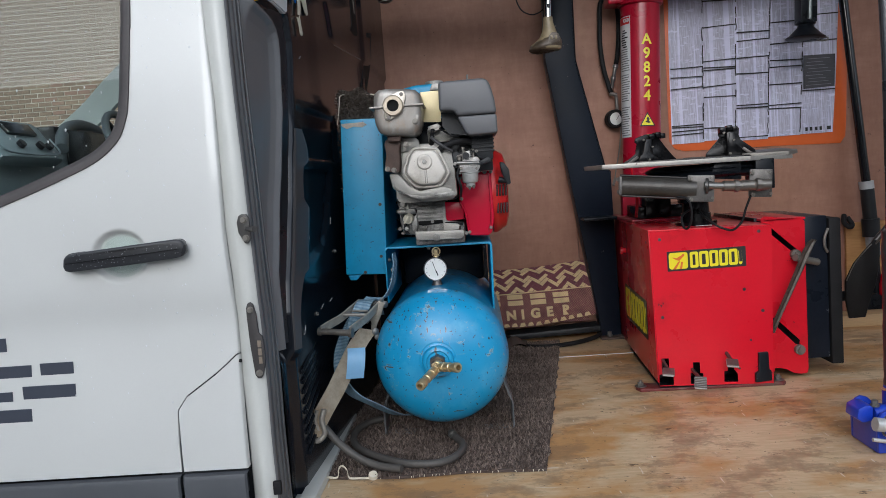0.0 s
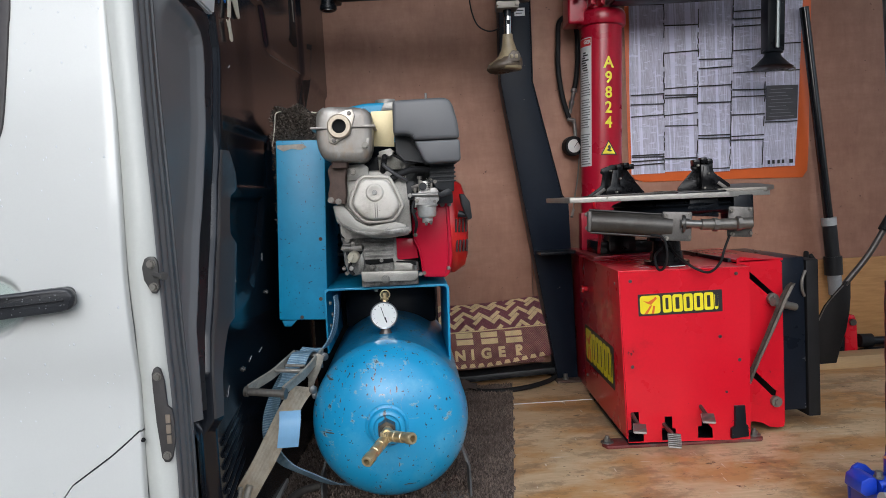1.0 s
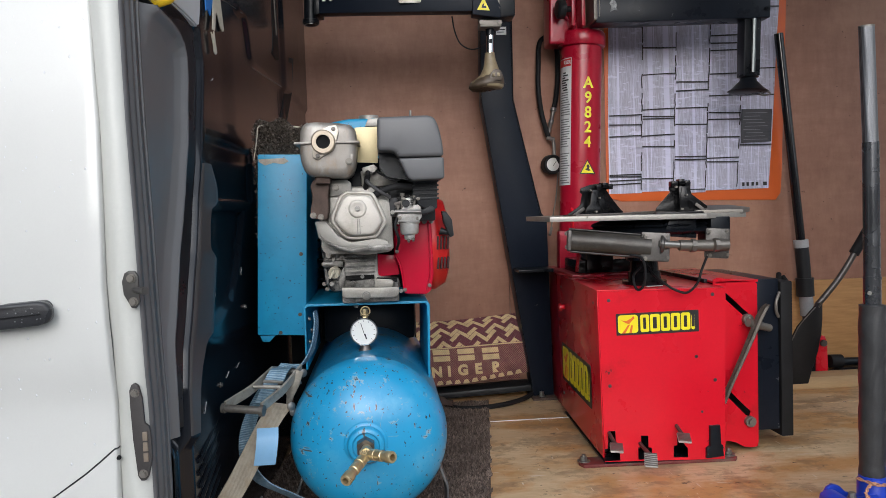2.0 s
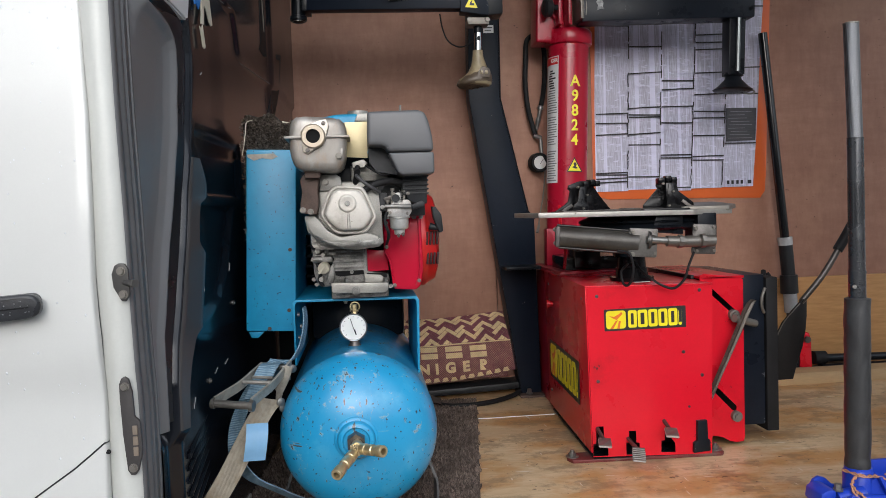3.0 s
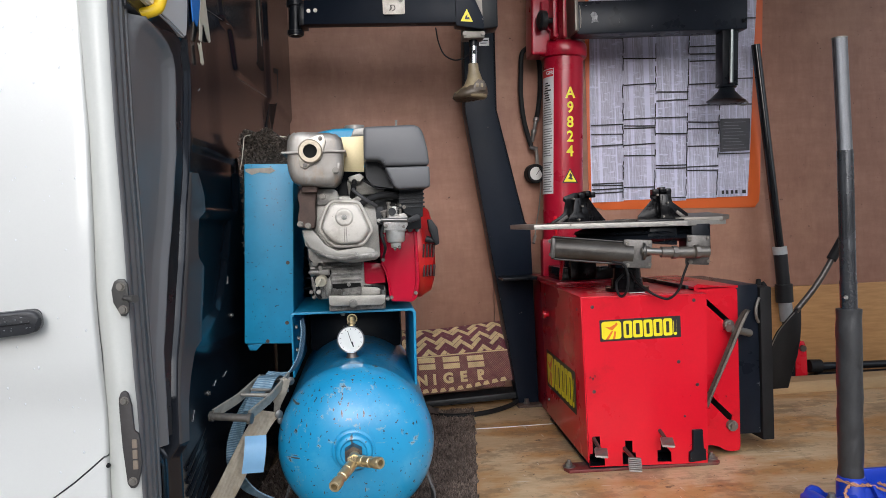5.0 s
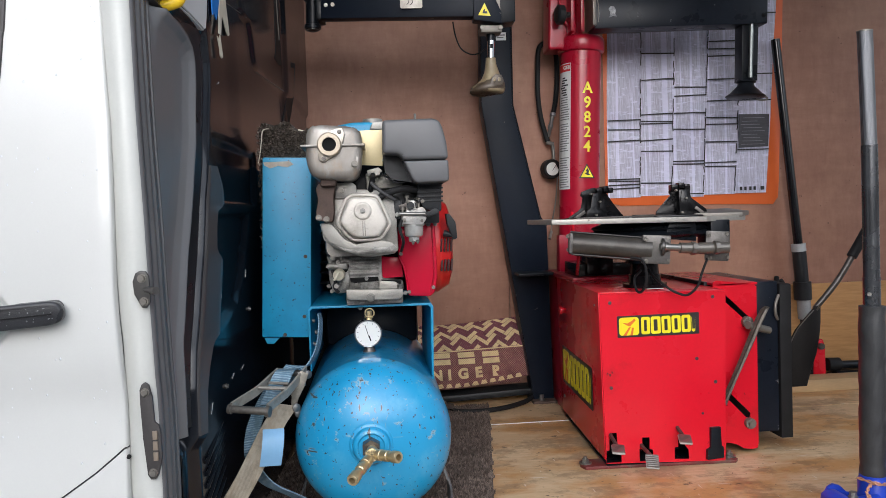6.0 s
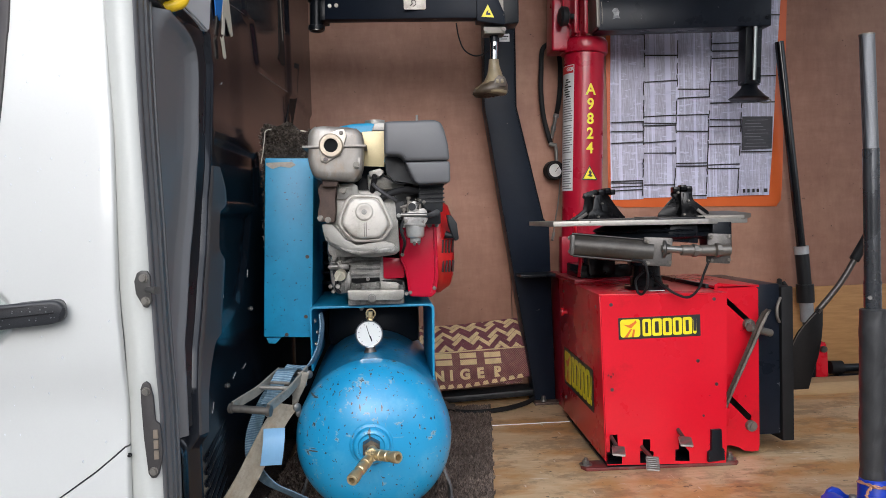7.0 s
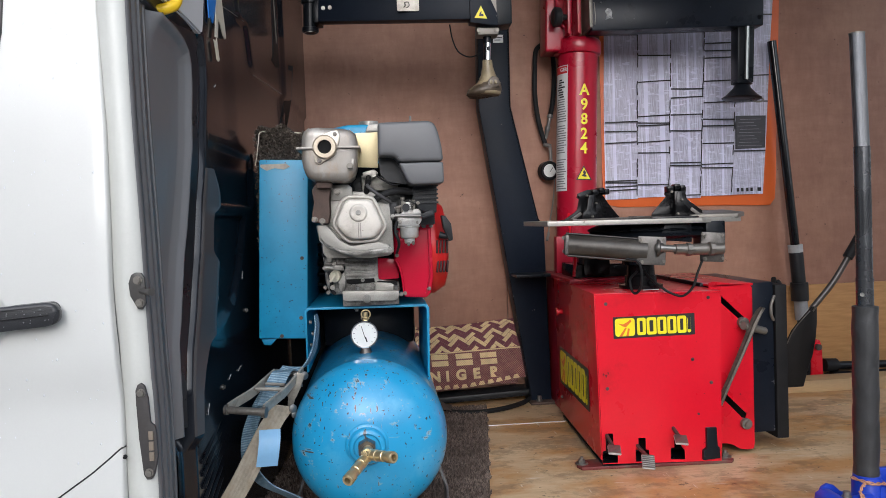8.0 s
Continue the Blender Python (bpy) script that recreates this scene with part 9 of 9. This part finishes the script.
def on_top(x, v):
    """A place on the bag's sloping top, v metres up from its stitched front edge."""
    u = v / 0.158
    return Vector((x - 0.012 - 0.018 * u, 3.45 + wob(x, 1) * 0.5 + 0.092 * u, interp([(-0.2, 0.212), (0.446, 0.232)], x) + (0.108 - 0.006 * math.sin(9 * x)) * u + 0.012 * math.sin(math.pi * u)))


def clipped(loop, x0, x1, y0, y1):
    """The part of a convex loop that lies inside a rectangle."""
    for axis, bound, sign in ((0, x0, 1), (0, x1, -1), (1, y0, 1), (1, y1, -1)):
        out = []
        for a, b in zip(loop, loop[1:] + loop[:1]):
            da, db = sign * (a[axis] - bound), sign * (b[axis] - bound)
            if da >= 0:
                out.append(a)
            if da * db < 0:
                t = da / (da - db)
                out.append((a[0] + (b[0] - a[0]) * t, a[1] + (b[1] - a[1]) * t))
        loop = out
        if not loop:
            break
    return loop


def patch(name, loop, place, lift, material):
    """A thin woven patch whose outline lies on a face of the bag."""
    bm = fresh()
    low = [bm.verts.new(place(*q) + Vector((0, 0.0006, -0.0004))) for q in loop]
    high = [bm.verts.new(place(*q) + lift) for q in loop]
    bm.faces.new(high)
    for i in range(len(loop)):
        j = (i + 1) % len(loop)
        bm.faces.new((low[i], low[j], high[j], high[i]))
    return part(name, bm, material, bag, smooth=0)


rows = [[on_front(x, bag_low(x) + (interp([(-0.2, 0.212), (0.446, 0.232)], x) - bag_low(x)) * k / 7) for x in xs_] for k in range(8)]
part("bag_front", sheet(rows), maroon_weave, bag, "maroon side with cream blocks and letters", smooth=70)
rows = [[on_top(x, 0.158 * k / 7) for x in xs_] for k in range(8)]
part("bag_top", sheet(rows), maroon_weave, bag, "top woven in slanting cream and maroon bands", smooth=70)
# slanting bands of the top, laid like herringbone
BAND, LONG = 0.0185, 3
for a in range(-24, 40):
    for b in range(-6, 12):
        for kind, (x0, x1, y0, y1) in enumerate(((0, LONG, 0, 1), (LONG, LONG + 1, 1 - LONG, 1))):
            ox, oy = a + b * LONG, a - b * LONG
            loop = []
            for px, py in ((x0 + 0.07, y0 + 0.07), (x1 - 0.07, y0 + 0.07), (x1 - 0.07, y1 - 0.07), (x0 + 0.07, y1 - 0.07)):
                px, py = (px + ox) * BAND, (py + oy) * BAND
                loop.append(((px - py) * 0.7071, (px + py) * 0.62))
            loop = clipped(loop, -0.19, 0.45, 0.004, 0.154)
            if len(loop) < 3 or max(q[0] for q in loop) - min(q[0] for q in loop) < 0.006:
                continue
            light = (a % 3 != 0) if kind == 0 else ((a + b) % 3 == 0)
            patch("straw_band", loop, on_top, Vector((0, -0.0014, 0.0016)), cream_weave if light else maroon_strip)
# paired cream blocks, letters and the flecked hem on the front
for k in range(-2, 5):
    x0 = 0.066 + 0.1035 * k
    for z0, z1 in ((0.196, 0.217), (0.168, 0.190)):
        loop = [(x0, z0), (x0 + 0.070, z0 + 0.001), (x0 + 0.070, z1 + 0.001), (x0, z1)]
        if x0 + 0.07 < 0.44:
            patch("cream_block", loop, on_front, Vector((0, -0.0022, 0)), cream_weave)
for x, ch in ((0.070, "N"), (0.122, "I"), (0.180, "G"), (0.245, "E"), (0.320, "R")):
    words("woven_letter", ch, 0.058, pose(x, on_front(x, 0.13).y - 0.0035, 0.1275 + 0.05 * (x - 0.19), 90, -3, 0), cream_weave, bag, 0.0008, bold=0.055)
for k in range(17):
    x0 = -0.19 + 0.037 * k
    z0 = bag_low(x0) + 0.003
    loop = [(x0, z0), (x0 + 0.012, z0 - 0.001), (x0 + 0.029, z0 + 0.003), (x0 + 0.022, z0 + 0.019), (x0 + 0.006, z0 + 0.016)]
    patch("cream_fleck", loop, on_front, Vector((0, -0.0022, 0)), cream_weave)
bm = fresh()
tube(bm, [on_top(x, 0.0) + Vector((0, -0.003, 0.001)) for x in xs_], 0.0028, 6, 0)
part("stitched_edge", bm, cream_weave, bag)
bm = fresh()
box(bm, -0.19, 0.425, 3.466, 3.552, 0.075, 0.205)
part("bag_body", bm, maroon_weave, bag)
bm = fresh()
box(bm, -0.10, 0.60, 3.43, 3.55, 0.002, 0.030, 0.008)
for v in bm.verts:
    v.co.z += max(0.0, (v.co.x - 0.1) * 0.06)
solid("plastic_tray", bm, black_plastic, "flat black plastic tray under the woven bag", "tray")
bm = fresh()
g = []
for i in range(7):
    row = []
    for k in range(6):
        x, y = 0.02 + 0.11 * i / 6, 3.26 + 0.14 * k / 5
        row.append((x, y, 0.012 + 0.035 * math.sin(math.pi * i / 6) * math.sin(math.pi * (k + 1) / 7) + 0.006 * math.sin(40 * x + 30 * y)))
    g.append(row)
bm = sheet(g)
part("turned_corner", bm, bpy.data.materials["rug_backing"], rug, smooth=60)

# ---- trolley jack by the opening ----
jack = thing("trolley_jack", (0.98, 1.96, 0.0), "blue trolley jack with a tall padded handle", "jack")
JX, JY = 0.977, 1.95
bm = fresh()
lathe(bm, (JX, JY, 0.115), (JX, JY, 0.25), [(-0.06, 0.034), (0.025, 0.033), (0.030, 0.030), (0.036, 0.030), (0.038, 0.027), (0.0, 0.024)], 28)
sock = part("handle_socket", bm, jack_blue, jack, "blue handle socket", smooth=40)
bm = fresh()
prism(bm, [(JX - 0.02, 0.115), (JX + 0.03, 0.135), (JX + 0.17, 0.03), (JX + 0.17, 0.01), (JX + 0.05, 0.01)], JY - 0.03, JY + 0.03, 0.006)
part("socket_gusset", bm, jack_blue, jack)
bm = fresh()
lathe(bm, (JX, JY, 0.148), (JX + 0.002, JY, 0.56), [(0, 0.0268)] + [(0.004 + 0.396 * k / 120, 0.0283 + 0.0002 * math.sin(k * 0.37) - 0.0012 * max(0.0, math.sin(k * 0.21) * math.sin(k * 0.083 + 1)) ** 4) for k in range(121)] + [(0.402, 0.020)], 36)
for v in bm.verts:
    ang = math.atan2(v.co.y - JY, v.co.x - JX)
    v.co.x += 0.0005 * math.sin(60 * v.co.z) - 0.0009 * max(0.0, math.sin(55 * v.co.z + 2.4 * ang)) ** 6
    v.co.y += 0.0016 * max(0.0, math.sin(43 * v.co.z - 2 * ang)) ** 8
part("foam_sleeve", bm, foam_grey, jack, "grey foam handle sleeve", smooth=50)
bm = fresh()
rod(bm, (JX + 0.002, JY, 0.54), (JX + 0.002, JY, 0.615), 0.0188)
rod(bm, (JX + 0.002, JY, 0.612), (JX, JY, 0.92), 0.0178)
rod(bm, (JX + 0.002, JY, 0.608), (JX + 0.002, JY, 0.612), 0.0196)
part("handle_bar", bm, surface("grey_handle_steel", (0.10, 0.102, 0.108), 0.26, 0.8, 0.2, 16, 200, 0.1), jack, "dark grey steel handle", smooth=40)
bm = fresh()
rod(bm, (JX, JY, 0.918), (JX - 0.008, JY, 1.178), 0.0166)
part("handle_grip", bm, knurled, jack, "knurled grey grip", smooth=40)
bm = fresh()
rod(bm, (JX - 0.008, JY, 1.1775), (JX - 0.008, JY, 1.181), 0.0172)
part("end_cap", bm, dull_steel, jack)
bm = fresh()
rod(bm, (JX - 0.016, JY - 0.016, 0.578), (JX - 0.018, JY - 0.021, 0.578), 0.0045)
part("spring_button", bm, steel, jack)
# carriage
for y0 in (JY - 0.075, JY + 0.055):
    bm = fresh()
    prism(bm, [(JX - 0.086, 0.004), (JX - 0.088, 0.060), (JX - 0.085, 0.090), (JX - 0.076, 0.106), (JX - 0.062, 0.113), (JX - 0.046, 0.108), (JX - 0.030, 0.092), (JX + 0.02, 0.080), (JX + 0.10, 0.105), (JX + 0.55, 0.10), (JX + 0.56, 0.035), (JX + 0.03, 0.025), (JX + 0.01, 0.004)], y0, y0 + 0.010, 0.003)
    part("side_plate", bm, jack_blue, jack, "blue pressed side plate", smooth=40)
bm = fresh()
prism(bm, [(JX - 0.122, 0.084), (JX - 0.118, 0.110), (JX - 0.100, 0.118), (JX - 0.082, 0.116), (JX - 0.082, 0.078), (JX - 0.108, 0.074)], JY - 0.045, JY + 0.02, 0.005)
part("release_lug", bm, jack_blue, jack, smooth=40)
bm = fresh()
rod(bm, (JX - 0.080, JY - 0.035, 0.092), (JX - 0.010, JY - 0.030, 0.096), 0.021)
rod(bm, (JX - 0.030, JY - 0.05, 0.094), (JX + 0.03, JY - 0.05, 0.088), 0.012)
part("cross_tube", bm, jack_blue, jack, smooth=40)
bm = fresh()
prism(bm, [(JX + 0.022, 0.140), (JX + 0.030, 0.140), (JX + 0.075, 0.060), (JX + 0.062, 0.060)], JY - 0.045, JY - 0.010, 0.002)
part("socket_web", bm, jack_blue, jack, smooth=40)
bm = fresh()
box(bm, JX + 0.045, JX + 0.55, JY + 0.050, JY + 0.062, 0.100, 0.145, 0.003)
part("rear_rail", bm, jack_blue, jack, smooth=40)
for x, y, z, ax in ((JX - 0.076, JY - 0.04, 0.114, (0, 0, 1)), (JX - 0.060, JY - 0.077, 0.074, (0, -1, 0)), (JX - 0.012, JY - 0.034, 0.098, (0, -1, 0))):
    bolt("bolt", (x, y, z), ax, 0.0085, jack, steel, 0.016)
bm = fresh()
rod(bm, (JX - 0.060, JY - 0.088, 0.090), (JX - 0.060, JY - 0.074, 0.090), 0.013)
rod(bm, (JX - 0.060, JY - 0.096, 0.090), (JX - 0.060, JY - 0.088, 0.090), 0.008, seg=6)
part("pivot_bolt", bm, steel, jack, smooth=30)
bm = fresh()
rod(bm, (JX - 0.098, JY - 0.094, 0.086), (JX + 0.10, JY - 0.094, 0.050), 0.013)
rod(bm, (JX - 0.104, JY - 0.094, 0.087), (JX - 0.082, JY - 0.094, 0.083), 0.017)
part("pump_tube", bm, surface("zinc_pump", (0.48, 0.48, 0.46), 0.34, 0.35), jack, "zinc pump cylinder")
for k in range(7):
    bm = fresh()
    c = Vector((JX - 0.076 + 0.014 * k, JY - 0.094, 0.076 - 0.0028 * k))
    ring = [c + Vector((0.004 * math.sin(2 * math.pi * i / 14), 0.019 * math.cos(2 * math.pi * i / 14), 0.019 * math.sin(2 * math.pi * i / 14))) for i in range(15)]
    tube(bm, ring, 0.003, 6, 0)
    part("spring_coil", bm, steel, jack, smooth=60)
for pts in ([(JX - 0.045, JY - 0.01, 0.150), (JX - 0.02, JY - 0.047, 0.146), (JX + 0.02, JY - 0.040, 0.140), (JX + 0.06, JY - 0.05, 0.125), (JX + 0.10, JY - 0.08, 0.11), (JX + 0.13, JY - 0.09, 0.06)],
            [(JX - 0.020, JY - 0.038, 0.147), (JX - 0.040, JY - 0.042, 0.136), (JX - 0.046, JY - 0.05, 0.115), (JX - 0.040, JY - 0.06, 0.10), (JX - 0.048, JY - 0.07, 0.06), (JX - 0.03, JY - 0.1, 0.03)],
            [(JX - 0.048, JY - 0.045, 0.130), (JX - 0.034, JY - 0.05, 0.110), (JX - 0.028, JY - 0.06, 0.105), (JX - 0.015, JY - 0.08, 0.07)],
            [(JX + 0.04, JY - 0.04, 0.145), (JX + 0.055, JY - 0.06, 0.14), (JX + 0.10, JY - 0.075, 0.12)]):
    for turn in (0.0, math.pi):
        bm = fresh()
        pp = spline(pts, 10)
        tube(bm, [p + Vector((0.0020 * math.cos(0.75 * k + turn), 0.0015 * math.sin(0.75 * k + turn), 0.0020 * math.sin(0.75 * k + turn))) for k, p in enumerate(pp)], 0.0019, 7, 2)
        part("wire", bm, copper_wire, jack, "twisted copper-coloured wire", smooth=60)
bm = fresh()
rod(bm, (JX - 0.112, JY - 0.098, 0.050), (JX + 0.08, JY - 0.098, 0.012), 0.005)
part("return_rod", bm, bpy.data.materials["zinc_pump"], jack, "grey steel rod")
bm = fresh()
box(bm, JX - 0.086, JX - 0.078, JY - 0.066, JY + 0.055, 0.003, 0.082, 0.002)
part("end_plate", bm, jack_blue, jack)
for sx in (0, 1):
    bm = fresh()
    rod(bm, (JX - 0.06 + 0.56 * sx, JY - 0.05, 0.024), (JX - 0.06 + 0.56 * sx, JY + 0.05, 0.024), 0.023)
    part("castor", bm, dark_steel, jack)

# ---- brick wall on the far side of the yard ----
bw_x0, bw_x1, bw_y = -18.0, 4.0, 12.4
bm = fresh()
box(bm, bw_x0, bw_x1, bw_y + 0.012, bw_y + 0.3, GROUND, 6.4)
wall_b = solid("wall_2", bm, mortar, "weathered brown brick wall across the yard", "wall", "structure", smooth=0)
bm = fresh()
box(bm, -0.103, 0.103, 0, 0.05, -0.0290, 0.0290)
brick_mesh = mesh_of("brick", bm, brick_mat, 0)
bm = fresh()
spare = []
for row in range(93):
    z = GROUND + 0.04 + 0.075 * row
    for col in range(98):
        x = bw_x0 + 0.115 + 0.225 * col + (0.1125 if row % 2 else 0)
        if x > bw_x1 - 0.1:
            continue
        if -7.3 < x < -4.7 and 1.2 < z < 3.0:
            ob = new("brick", brick_mesh)
            ob.location = (x, bw_y + random.uniform(-0.004, 0.004), z)
            ob.parent = wall_b
        else:
            spare.append((x, z))
verts, faces = [], []
for x, z in spare:
    k = len(verts)
    verts += [(x + dx, bw_y + dy, z + dz) for dy in (0, 0.05) for dx, dz in ((-0.103, -0.0290), (0.103, -0.0290), (0.103, 0.0290), (-0.103, 0.0290))]
    faces += [(k, k + 1, k + 2, k + 3), (k, k + 4, k + 5, k + 1), (k + 3, k + 2, k + 6, k + 7), (k, k + 3, k + 7, k + 4), (k + 1, k + 5, k + 6, k + 2)]
me = bpy.data.meshes.new("brickwork")
me.from_pydata(verts, [], faces)
me.materials.append(brick_mat)
rest = tagged(new("brickwork", me), kind="stuff")
rest.parent = wall_b
